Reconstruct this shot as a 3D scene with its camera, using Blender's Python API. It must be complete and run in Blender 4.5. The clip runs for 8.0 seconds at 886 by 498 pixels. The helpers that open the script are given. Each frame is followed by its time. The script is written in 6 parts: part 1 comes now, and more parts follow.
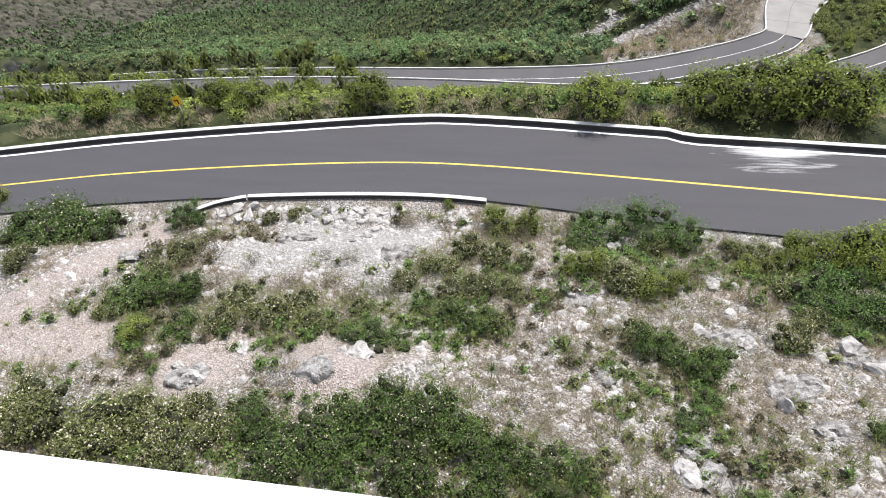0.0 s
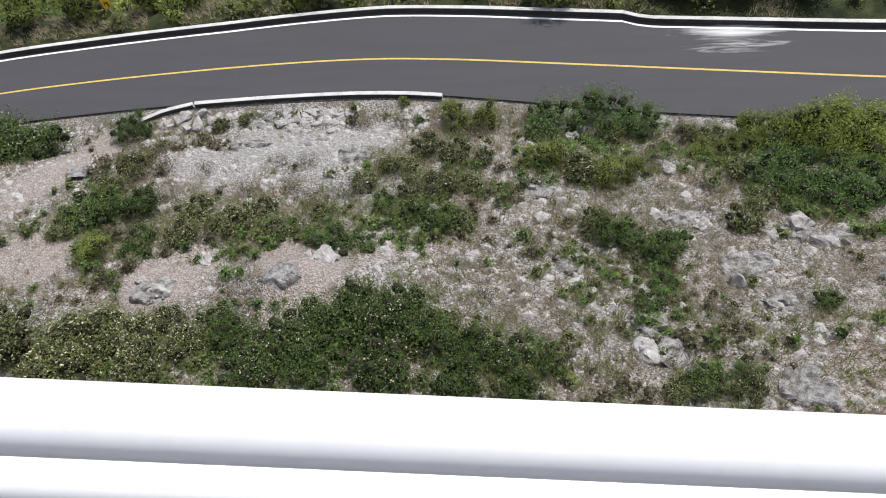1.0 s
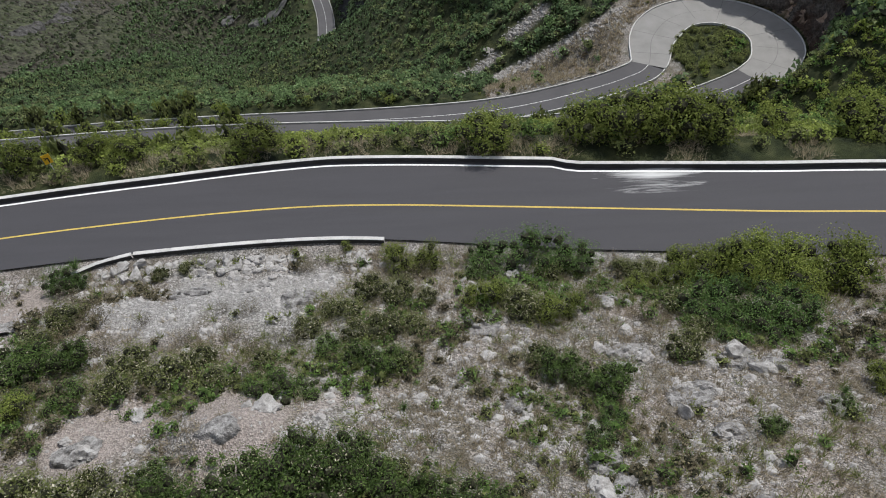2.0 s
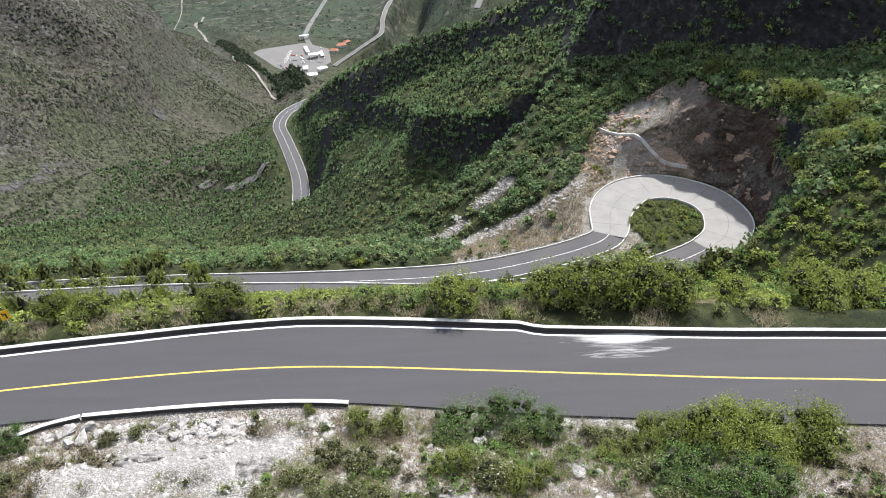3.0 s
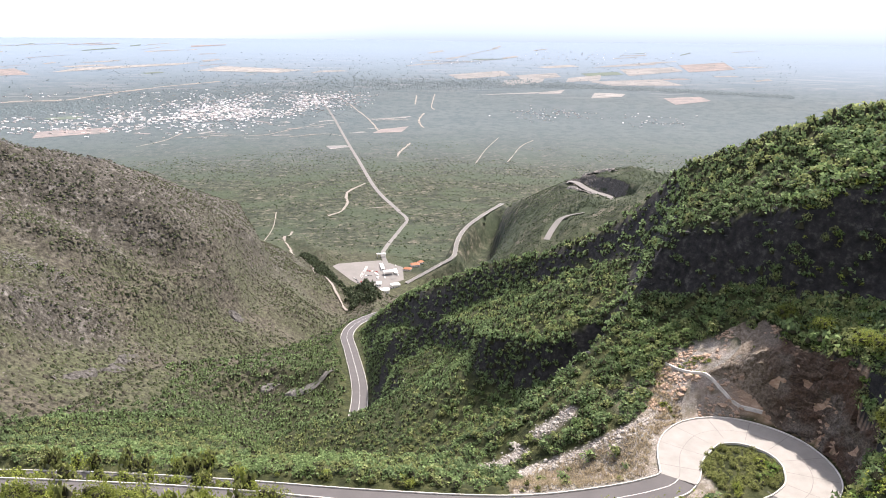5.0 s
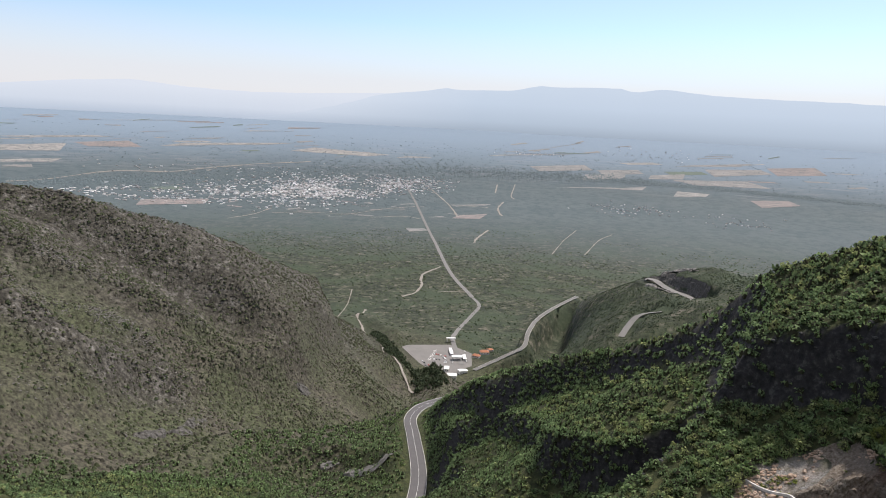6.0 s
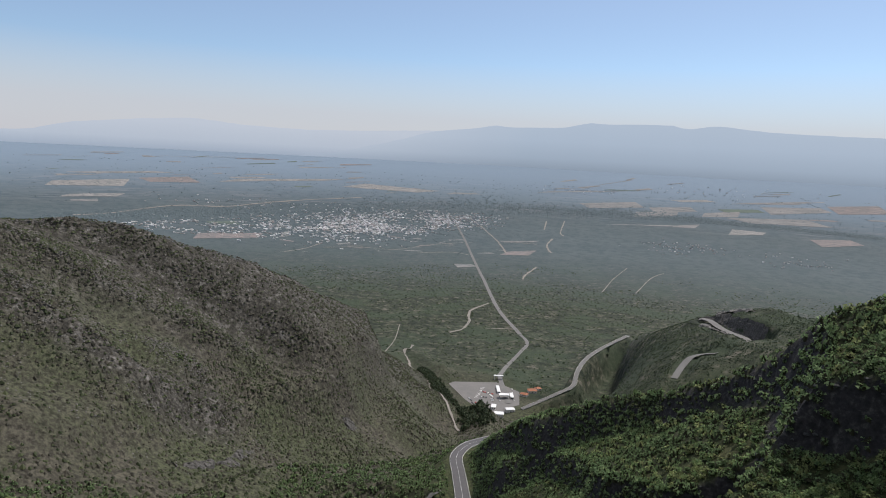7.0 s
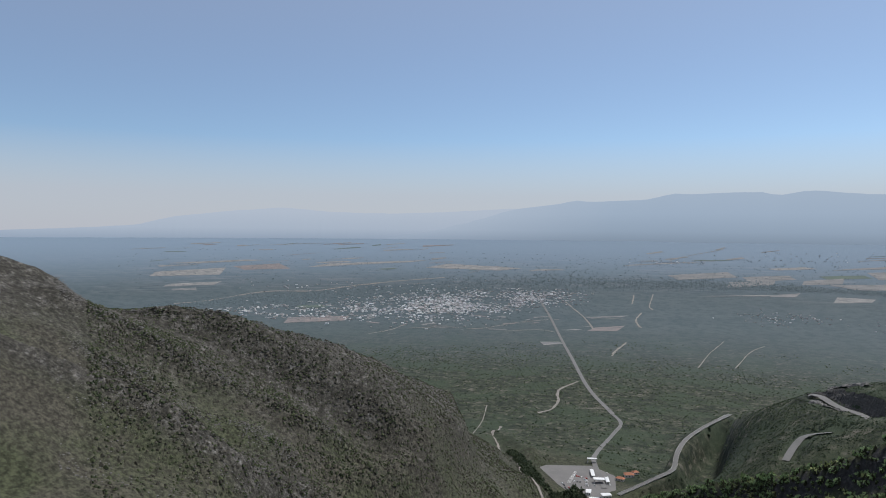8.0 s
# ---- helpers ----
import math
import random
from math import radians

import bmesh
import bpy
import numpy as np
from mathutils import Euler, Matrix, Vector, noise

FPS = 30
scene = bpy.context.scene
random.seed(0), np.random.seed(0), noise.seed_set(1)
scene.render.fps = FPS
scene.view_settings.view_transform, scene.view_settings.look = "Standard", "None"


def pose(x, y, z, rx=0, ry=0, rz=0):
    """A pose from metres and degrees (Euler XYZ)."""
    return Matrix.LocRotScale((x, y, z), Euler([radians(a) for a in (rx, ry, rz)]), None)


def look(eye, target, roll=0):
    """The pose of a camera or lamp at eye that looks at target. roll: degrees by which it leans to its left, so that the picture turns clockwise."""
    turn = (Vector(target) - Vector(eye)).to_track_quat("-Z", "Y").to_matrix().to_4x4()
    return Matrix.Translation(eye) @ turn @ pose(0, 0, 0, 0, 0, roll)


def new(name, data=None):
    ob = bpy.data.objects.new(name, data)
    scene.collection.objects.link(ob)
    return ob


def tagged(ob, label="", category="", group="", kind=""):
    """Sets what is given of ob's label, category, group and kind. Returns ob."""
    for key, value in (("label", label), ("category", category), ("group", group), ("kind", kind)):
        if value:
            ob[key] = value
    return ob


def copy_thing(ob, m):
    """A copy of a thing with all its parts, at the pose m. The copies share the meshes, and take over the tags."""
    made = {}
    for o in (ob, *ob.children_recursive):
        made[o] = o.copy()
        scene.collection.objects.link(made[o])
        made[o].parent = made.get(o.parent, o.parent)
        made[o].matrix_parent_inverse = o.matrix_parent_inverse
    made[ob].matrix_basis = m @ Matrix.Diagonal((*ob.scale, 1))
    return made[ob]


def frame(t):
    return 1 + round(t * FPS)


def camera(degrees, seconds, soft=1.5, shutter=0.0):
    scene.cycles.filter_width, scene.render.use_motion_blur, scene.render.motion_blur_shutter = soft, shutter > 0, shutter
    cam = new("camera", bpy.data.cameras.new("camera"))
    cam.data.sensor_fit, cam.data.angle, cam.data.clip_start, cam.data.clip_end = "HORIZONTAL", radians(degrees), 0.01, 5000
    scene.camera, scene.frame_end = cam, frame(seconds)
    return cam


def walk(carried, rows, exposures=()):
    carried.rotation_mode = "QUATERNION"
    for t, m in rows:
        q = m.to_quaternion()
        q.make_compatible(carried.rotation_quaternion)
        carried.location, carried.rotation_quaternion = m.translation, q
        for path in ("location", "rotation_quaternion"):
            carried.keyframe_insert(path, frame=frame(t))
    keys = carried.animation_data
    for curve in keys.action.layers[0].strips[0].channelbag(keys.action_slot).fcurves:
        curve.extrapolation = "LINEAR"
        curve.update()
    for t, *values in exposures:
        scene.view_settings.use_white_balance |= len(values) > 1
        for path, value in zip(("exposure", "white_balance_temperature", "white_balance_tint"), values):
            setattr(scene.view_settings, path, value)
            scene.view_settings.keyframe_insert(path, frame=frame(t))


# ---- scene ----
cam = camera(65.8, 8.0, soft=1.0)
# the viewer stands at a lookout rail and lifts the phone from the slope below to the horizon
walk(cam, [
    (0, pose(0, 0, 0, 38.26, 7.07, 8.41)),
    (0.5, pose(0, 0, 0, 35.44, 7.79, 4.71)),
    (1, pose(0, 0, 0, 29.23, 6.25, 3.81)),
    (1.5, pose(0, 0, 0, 31.47, 5.39, 3.82)),
    (2, pose(0, 0, 0, 40.61, 3.65, -0.57)),
    (2.2, pose(0, 0, 0, 44.71, 3.41, -2.48)),
    (3.3, pose(0, 0, 0, 56.96, 0.64, -1.09)),
    (3.5, pose(0, 0, 0, 59.28, 0.47, -0.29)),
    (4, pose(0, 0, 0, 63.63, 0.64, 1.24)),
    (4.5, pose(0, 0, 0, 68.02, 0.30, 2.56)),
    (5, pose(0, 0, 0, 72.36, -0.57, 4.74)),
    (5.2, pose(0, 0, 0, 74.36, -1.27, 5.72)),
    (6.3, pose(0, 0, 0, 80.45, -3.02, 13.85)),
    (6.5, pose(0, 0, 0, 81.13, -2.94, 14.91)),
    (7, pose(0, 0, 0, 82.14, -2.98, 15.74)),
    (7.5, pose(0, 0, 0, 83.67, -0.88, 19.59)),
    (8, pose(0, 0, 0, 88.50, -0.49, 22.50)),
], exposures=[(0.0, 0.66, 6450, 10), (0.7, 0.5, 6450, 10), (1.1, -0.15, 6400, 10), (1.5, -0.68, 6400, 9), (2.2, 0.0, 6350, 8), (3.3, 0.92, 6500, 9), (4.0, 1.26, 6700, 10), (4.5, 1.40, 6850, 14), (5.0, 1.2, 7150, 17), (5.2, 1.08, 7150, 16), (6.3, 0.02, 6800, 12), (7.0, -0.18, 6650, 11), (7.5, -0.2, 6600, 11), (8.0, -0.38, 6350, 9)])

# ---- world, sun ----
SUN_AZ, SUN_EL = 30.0, 55.0          # degrees, azimuth to the right of straight ahead (+y)
world = bpy.data.worlds.new("sky")
scene.world = world
world.use_nodes = True
wn = world.node_tree
sky = wn.nodes.new("ShaderNodeTexSky")
sky.sky_type, sky.sun_disc = "NISHITA", False
sky.sun_elevation, sky.sun_rotation = radians(SUN_EL), radians(SUN_AZ)
sky.altitude, sky.air_density, sky.dust_density, sky.ozone_density = 900, 0.85, 1.2, 1.0
tint = wn.nodes.new("ShaderNodeMix")
tint.data_type, tint.blend_type = "RGBA", "MULTIPLY"
tint.inputs[0].default_value, tint.inputs[7].default_value = 1.0, (0.85, 0.99, 1.08, 1)
wn.links.new(sky.outputs[0], tint.inputs[6])
# a whitish haze layer low in the sky
up = wn.nodes.new("ShaderNodeSeparateXYZ")
wn.links.new(wn.nodes.new("ShaderNodeTexCoord").outputs["Generated"], up.inputs[0])
layer = wn.nodes.new("ShaderNodeValToRGB")
for el, (p, v) in zip([layer.color_ramp.elements[0], layer.color_ramp.elements[1], layer.color_ramp.elements.new(0.13), layer.color_ramp.elements.new(0.05)], ((0.0, 0.9), (0.30, 0.0), (0.12, 0.4), (0.05, 0.82))):
    el.position, el.color = p, (v, v, v, 1)
wn.links.new(up.outputs[2], layer.inputs[0])
haze_tint = wn.nodes.new("ShaderNodeMix")
haze_tint.data_type = "RGBA"
haze_tint.inputs[7].default_value = (4.55, 4.65, 5.15, 1)
wn.links.new(layer.outputs[0], haze_tint.inputs[0])
wn.links.new(tint.outputs[2], haze_tint.inputs[6])
wn.links.new(haze_tint.outputs[2], wn.nodes["Background"].inputs[0])
wn.nodes["Background"].inputs[1].default_value = 0.14
sun = new("sun", bpy.data.lights.new("sun", "SUN"))
sun.data.energy, sun.data.angle, sun.data.color = 4.8, radians(0.53), (1.0, 0.96, 0.915)
sun.matrix_world = look((0, 0, 0), (-math.sin(radians(SUN_AZ)) * math.cos(radians(SUN_EL)), -math.cos(radians(SUN_AZ)) * math.cos(radians(SUN_EL)), -math.sin(radians(SUN_EL))))


# ---- materials ----
def material(name, rough=0.9):
    m = bpy.data.materials.new(name)
    m.use_nodes = True
    b = m.node_tree.nodes["Principled BSDF"]
    b.inputs["Roughness"].default_value = rough
    b.inputs["Specular IOR Level"].default_value = 0.25
    return m, m.node_tree, b


def node(t, kind, **values):
    n = t.nodes.new("ShaderNode" + kind)
    for k, v in values.items():
        n.inputs[k.replace("_", " ")].default_value = v
    return n


def noise_tex(t, scale, detail=4.0, rough=0.6, coords=None, distort=0.0):
    n = node(t, "TexNoise", Scale=scale, Detail=detail, Roughness=rough, Distortion=distort)
    if coords is None:
        coords = t.nodes.get("Texture Coordinate") or t.nodes.new("ShaderNodeTexCoord")
        coords = coords.outputs["Object"]
    t.links.new(coords, n.inputs["Vector"])
    return n.outputs["Fac"]


def ramp(t, fac, stops, smooth=False):
    r = t.nodes.new("ShaderNodeValToRGB")
    e = r.color_ramp.elements
    while len(e) < len(stops):
        e.new(0.5)
    for el, (p, c) in zip(e, stops):
        el.position, el.color = p, (*(c if isinstance(c, tuple) else (c, c, c)), 1)
    if smooth:
        r.color_ramp.interpolation = "EASE"
    t.links.new(fac, r.inputs[0])
    return r.outputs[0]


def mix(t, fac, a, b, how="MIX"):
    n = t.nodes.new("ShaderNodeMix")
    n.data_type, n.blend_type = "RGBA", how
    for sock, v in ((n.inputs[0], fac), (n.inputs[6], a), (n.inputs[7], b)):
        if isinstance(v, bpy.types.NodeSocket):
            t.links.new(v, sock)
        else:
            sock.default_value = v if isinstance(v, (int, float)) else (*v, 1)
    return n.outputs[2]


def bump(t, b, height, strength=0.5, distance=0.1):
    n = node(t, "Bump", Strength=strength, Distance=distance)
    t.links.new(height, n.inputs["Height"])
    t.links.new(n.outputs[0], b.inputs["Normal"])


def attr(t, name):
    n = t.nodes.new("ShaderNodeAttribute")
    n.attribute_name = name
    return n


def mottled(name, stops, scale, rough=0.9, fine=6.0, relief=0.3, dist=0.03):
    """A plain surface with variation at two scales and a fine relief."""
    m, t, b = material(name, rough)
    big = noise_tex(t, scale, 5.0, 0.62)
    small = noise_tex(t, scale * fine, 4.0, 0.7)
    fac = mix(t, 0.4, big, small)
    t.links.new(ramp(t, fac, stops), b.inputs["Base Color"])
    if relief:
        bump(t, b, small, relief, dist)
    return m


# ---- the lie of the land ----
def polar(az, r, z):
    return (r * math.sin(radians(az)), r * math.cos(radians(az)), z)


def lattice(ix, iy, seed):
    h = (ix.astype(np.int64) * 374761393 + iy.astype(np.int64) * 668265263 + seed * 144269504) & 0xFFFFFFFF
    h = ((h ^ (h >> 13)) * 1274126177) & 0xFFFFFFFF
    return ((h ^ (h >> 16)) & 0xFFFF) / 65535.0


def rough2(x, y, size, octaves=4, seed=1, gain=0.5):
    """Value noise about 0, within +-1, of a first wavelength of size metres."""
    out, amp, total = np.zeros_like(x), 1.0, 0.0
    for k in range(octaves):
        u, v = x / size + 17.3 * k, y / size - 9.1 * k
        iu, iv = np.floor(u), np.floor(v)
        fu, fv = u - iu, v - iv
        fu, fv = fu * fu * (3 - 2 * fu), fv * fv * (3 - 2 * fv)
        a, b = lattice(iu, iv, seed + k), lattice(iu + 1, iv, seed + k)
        c, d = lattice(iu, iv + 1, seed + k), lattice(iu + 1, iv + 1, seed + k)
        out += amp * ((a * (1 - fu) + b * fu) * (1 - fv) + (c * (1 - fu) + d * fu) * fv - 0.5) * 2
        total += amp
        amp, size = amp * gain, size * 0.5
    return out / total


def step(a, b, v):
    u = np.clip((v - a) / (b - a), 0, 1)
    return u * u * (3 - 2 * u)


def smax(a, b, k):
    h = np.clip(0.5 + 0.5 * (a - b) / k, 0, 1)
    return b * (1 - h) + a * h + k * h * (1 - h)


def along(x, y, line):
    """For each place: the distance to a line of points (x, y, values...), the values there, and the side (+ to the left)."""
    best = np.full(x.shape, 1e18)
    vals = [np.zeros_like(x) for _ in range(len(line[0]) - 2)]
    side = np.ones_like(x)
    for p, q in zip(line[:-1], line[1:]):
        dx, dy = q[0] - p[0], q[1] - p[1]
        t = np.clip(((x - p[0]) * dx + (y - p[1]) * dy) / max(dx * dx + dy * dy, 1e-9), 0, 1)
        d = (x - p[0] - t * dx) ** 2 + (y - p[1] - t * dy) ** 2
        near = d < best
        best = np.where(near, d, best)
        side = np.where(near, np.sign(dx * (y - p[1]) - dy * (x - p[0])), side)
        vals = [np.where(near, p[2 + i] + t * (q[2 + i] - p[2 + i]), v) for i, v in enumerate(vals)]
    return np.sqrt(best), vals, side


def spline(points, gap):
    """A smooth line through the points, about gap metres between its points."""
    pts = [Vector(p) for p in points]
    pts = [2 * pts[0] - pts[1]] + pts + [2 * pts[-1] - pts[-2]]
    out = []
    for a, b, c, d in zip(pts, pts[1:], pts[2:], pts[3:]):
        n = max(1, int((c - b).length / gap))
        for i in range(n):
            t = i / n
            out.append(0.5 * (2 * b + (c - a) * t + (2 * a - 5 * b + 4 * c - d) * t * t + (3 * b - a - 3 * c + d) * t ** 3))
    return out + [pts[-2]]


# crests: x, y, z, metres from crest to cliff, cliff height
RIDGE = [(*polar(a, r, r * math.tan(radians(e))), s, h) for a, e, r, s, h in (
    (-11.6, -23.9, 470, 3, 6), (-7, -20.9, 352, 4, 13), (-2, -18.8, 297, 16, 14), (3, -17.1, 252, 29, 11), (8, -15.0, 224, 38, 11),
    (12, -11.9, 212, 44, 11), (16, -9.55, 208, 37, 14), (20, -7.5, 205, 32, 18), (24, -5.9, 202, 33, 19), (29, -4.0, 198, 30, 21), (40, -2, 190, 20, 22), (62, 3, 170, 16, 18), (85, 7, 150, 14, 10))]
HILL = [polar(a, r, r * math.tan(radians(e))) for a, e, r in (
    (-17.6, -16.2, 1180), (-19.5, -14.7, 1010), (-23, -12.9, 860), (-27.8, -10.9, 760), (-31, -9.4, 710), (-36.5, -8.1, 690), (-40.5, -6.5, 680), (-44.2, -5.4, 670), (-48, -4.9, 660), (-55, -2.0, 650), (-65, 1, 620), (-80, 4, 560))]
SPUR_LEFT = [polar(a, r, r * math.tan(radians(e))) for a, e, r in ((-35, -20.5, 490), (-39, -17.6, 470), (-42.7, -14.7, 475), (-44.5, -12.5, 480), (-48, -10.9, 490), (-55, -7.5, 490), (-66, -3, 480))]
SPUR_FAR = [polar(a, r, r * math.tan(radians(e))) for a, e, r in ((-5, -19.6, 1040), (-3, -17.3, 1130), (-0.4, -14.6, 1235), (2, -13.5, 1200), (4.3, -12.5, 1080), (5.9, -11.55, 1040), (8.5, -10.7, 1015), (10.7, -10.1, 995), (13.3, -10.6, 960), (24, -8, 900))]
CREEK = [polar(a, r, r * math.tan(radians(e))) for a, e, r in ((-60, -29, 260), (-40, -27.9, 340), (-31, -25.6, 440), (-22, -26.2, 510), (-16.4, -26.0, 570), (-13.6, -22.9, 745), (-15.7, -20.6, 925), (-18, -16.8, 1180))]

HILL_GULLY = [(-500, 430), (-464, 454), (-434, 475), (-399, 493), (-361, 510), (-314, 522), (-267, 526), (-235, 552)]
RIBS = [[(-440, 335), (-415, 352), (-401, 367), (-381, 387), (-347, 385), (-328, 406), (-300, 432)], [(-480, 380), (-450, 398), (-428, 412), (-383, 428), (-340, 457), (-300, 492)]]
# a dip carved to fit the camera's view, so that the lower road shows
GULLY = [polar(a, r, r * math.tan(radians(e))) for a, e, r in ((-10.5, -35.4, 196), (-13.5, -34.9, 240), (-18, -33.0, 290), (-22, -30.0, 380))]
# the upper road runs along its yellow line
ROAD_UPPER = spline([(-95, 21, -35.4), (-70, 27.8, -35.7), (-44.2, 32.7, -36), (-34, 34.2, -36), (-22.4, 35.3, -36), (-13, 35.75, -36), (-5.9, 35.5, -36), (2.9, 34.7, -36), (12.3, 33.8, -36), (21.8, 32.9, -36), (29.8, 32.3, -36), (45, 30.8, -36), (70, 26.5, -36.4), (95, 18, -37)], 1.0)
LOOP = spline([(-110, 75, -63.5), (-75, 82, -67.3), (-47, 86.2, -70), (-22, 87.3, -71.6), (0, 87.0, -72.6), (18, 88.4, -73.3), (33, 91.4, -73.8), (43, 95.6, -74.2), (50.4, 100, -74.6), (55.6, 104.6, -74.8), (58.2, 111.5, -75), (56.2, 118.8, -75.2), (49.5, 123.7, -75.5), (42, 122.8, -75.8), (36.8, 116.5, -76),
               (34.2, 107.9, -76.2), (29.5, 104.6, -76.4), (20.5, 101.6, -76.8), (9, 99.2, -77.3), (-3, 98.6, -77.8), (-24, 99.4, -78.6), (-48, 101.2, -79.6), (-75, 103, -81.2), (-110, 104, -83.5)], 0.9)
first = min(range(len(LOOP)), key=lambda i: (LOOP[i] - Vector((50.4, 100, -74.6))).length)
second = min(range(len(LOOP)), key=lambda i: (LOOP[i] - Vector((34.2, 107.9, -76.2))).length)
ROAD_LOOP_IN, ROAD_LOOP, ROAD_LOOP_OUT = LOOP[:first + 1], LOOP[first:second + 1], LOOP[second:]
ROAD_LOWER = spline([polar(a, r, r * math.tan(radians(e))) for a, e, r in ((-12.2, -33.6, 250), (-12.7, -32.7, 266), (-12.6, -31.7, 284), (-12.2, -29.6, 322), (-12.35, -28.0, 352), (-12.9, -25.9, 405), (-13.2, -24.7, 440), (-12.6, -23.9, 466), (-11.6, -23.4, 486), (-9.5, -22.8, 512), (-6, -21.8, 530))], 4.0)
ROAD_SPUR = spline([polar(a, r, r * math.tan(radians(e))) for a, e, r in ((5.8, -11.9, 1000), (6.1, -11.78, 1000), (6.6, -11.85, 995), (7.46, -12.32, 968), (8.3, -12.6, 948), (9.07, -12.77, 930), (10.4, -13.3, 900))], 6.0)
ROAD_SPUR_LOW = spline([polar(a, r, r * math.tan(radians(e))) for a, e, r in ((0.5, -13.75, 1240), (-0.12, -14.11, 1207), (-1.51, -15.0, 1147), (-2.68, -15.95, 1087), (-3.34, -17.06, 1030), (-3.6, -18.22, 985), (-4.7, -18.9, 960), (-6.3, -19.75, 938), (-7.8, -20.5, 915))], 8.0)
ROAD_SPUR_MID = spline([polar(a, r, r * math.tan(radians(e))) for a, e, r in ((7.4, -14.2, 860), (6.3, -14.46, 868), (5.48, -14.84, 865), (4.84, -15.73, 840), (4.4, -16.6, 815))], 6.0)
BENCHES = ((ROAD_UPPER, 5.3, 5.0), (ROAD_LOOP_IN, 4.0, 3.0), (ROAD_LOOP, 5.6, 6.0), (ROAD_LOOP_OUT, 4.2, 6.0), (ROAD_LOWER, 5.4, 14.0), (ROAD_SPUR, 9.0, 14.0), (ROAD_SPUR_LOW, 5.0, 18.0), (ROAD_SPUR_MID, 5.0, 16.0))
FAR0, FARK = 2200.0, 2450.0          # beyond FAR0 the plain is drawn together, and rises towards the skyline


def plain(r):
    true_r = np.where(r > FAR0, FAR0 + FARK * (1 / np.maximum(1 - (r - FAR0) / FARK, 0.012) - 1), r)
    z = np.interp(true_r, (0, 480, 885, 1350, 2200, 4200, 9000), (-110, -227, -345, -365, -385, -398, -402))
    return z * r / true_r


def crest(x, y, line, gap):
    """Distance to a crest line, its values there blended along the line, and whether a place lies on its near side."""
    d, _, side = along(x, y, line)
    pts = np.array([p for k in range(len(line) - 1) for p in np.linspace(line[k], line[k + 1], max(2, int(math.dist(line[k][:2], line[k + 1][:2]) / gap)), endpoint=False)] + [line[-1]])
    den = np.zeros_like(x)
    vals = [np.zeros_like(x) for _ in range(pts.shape[1] - 2)]
    for p in pts:
        w = ((x - p[0]) ** 2 + (y - p[1]) ** 2 + gap * gap) ** -3.0
        den += w
        vals = [v + w * p[2 + i] for i, v in enumerate(vals)]
    return d, [v / den for v in vals], side < 0


def ridge(x, y, line, slope_near, slope_far, cliff=False):
    d, vals, near = crest(x, y, line, 14)
    wob = 1 + 0.22 * rough2(x, y, 70, 3, 5)
    z = vals[0] - np.where(near, slope_near, slope_far) * d * wob
    if cliff:
        start = vals[1] * (1 + 0.45 * rough2(x, y, 50, 3, 8))
        z = z - np.where(near, vals[2] * step(start, start + 4.6, d) * (1.0 + 0.5 * rough2(x, y, 45, 3, 9)), 0)
    return z


def land(x, y):
    """The height of the ground."""
    r = np.hypot(x, y)
    z = plain(r)
    # the lookout's own mountainside, with the rock that the lookout stands on
    yy = y + 0.0016 * np.clip(x + 10, -42, 42) ** 2
    own = np.interp(yy, (-400, -60, -10, 7.4, 14, 24, 33, 43, 88, 108, 165, 235, 300, 700), (120, 20, -23, -27.3, -29.5, -33.2, -35.8, -36.6, -72.5, -79, -113, -154, -188, -420))
    own = own + rough2(x, y, 26, 4, 3) * 1.3 * step(6, 16, r) * (1 + step(90, 200, r) * 3)
    own = np.maximum(own, -1.75 - 9.0 * np.maximum(np.hypot(x * 0.8, y + 4) - 4.25, 0))
    z = smax(z, own, 6)
    z = smax(z, ridge(x, y, RIDGE, 0.46, 0.7, True), 5)
    z = smax(z, ridge(x, y, HILL, 0.50, 0.5), 14)
    z = smax(z, ridge(x, y, SPUR_LEFT, 0.52, 0.5), 12)
    z = smax(z, ridge(x, y, SPUR_FAR, 0.23, 0.45), 12)
    z = z + rough2(x, y, 110, 5, 2) * 8 * step(130, 420, r) * (1 - step(700, 1500, r)) + rough2(x, y, 9, 3, 12) * 0.3 * step(6, 14, r) * (1 - step(200, 400, r)) + rough2(x, y, 2.4, 3, 14) * 0.16 * step(6, 10, r) * (1 - step(45, 70, r)) + 1.1 * np.exp(-((x + 11.5) / 4.2) ** 2 - ((y - 14.6) / 1.8) ** 2)
    # rocky ribs and a shallow gully on the left hill
    d = along(x, y, HILL_GULLY)[0]
    z = z - 16 * np.exp(-(d / 26) ** 2)
    for rib in RIBS:
        z = z + 6 * np.exp(-(along(x, y, rib)[0] / 13) ** 2)
    d, vals, _ = crest(x, y, CREEK, 20)
    z = np.minimum(z, smax(vals[0] + 0.42 * d + 0.02 * np.maximum(d - 30, 0) ** 2, z - 40, 12))
    d, vals, _ = crest(x, y, GULLY, 12)
    z = np.minimum(z, smax(vals[0] + 0.30 * d + 0.016 * np.maximum(d - 14, 0) ** 2, z - 17, 6))
    z = z + (-346.0 - z) * (1 - step(70, 130, np.hypot(x + 178, (y - 948) * 0.85)))
    z = z + (-75.3 - z) * (1 - step(9, 15, np.hypot(x - 46, y - 112)))
    for line, half, fall in BENCHES:
        d, vals, _ = along(x, y, [tuple(p) for p in line[::4]] + [tuple(line[-1])])
        z = z + (vals[0] - 0.12 - 0.0009 * r - z) * (1 - step(half, half + fall, d))
    return z


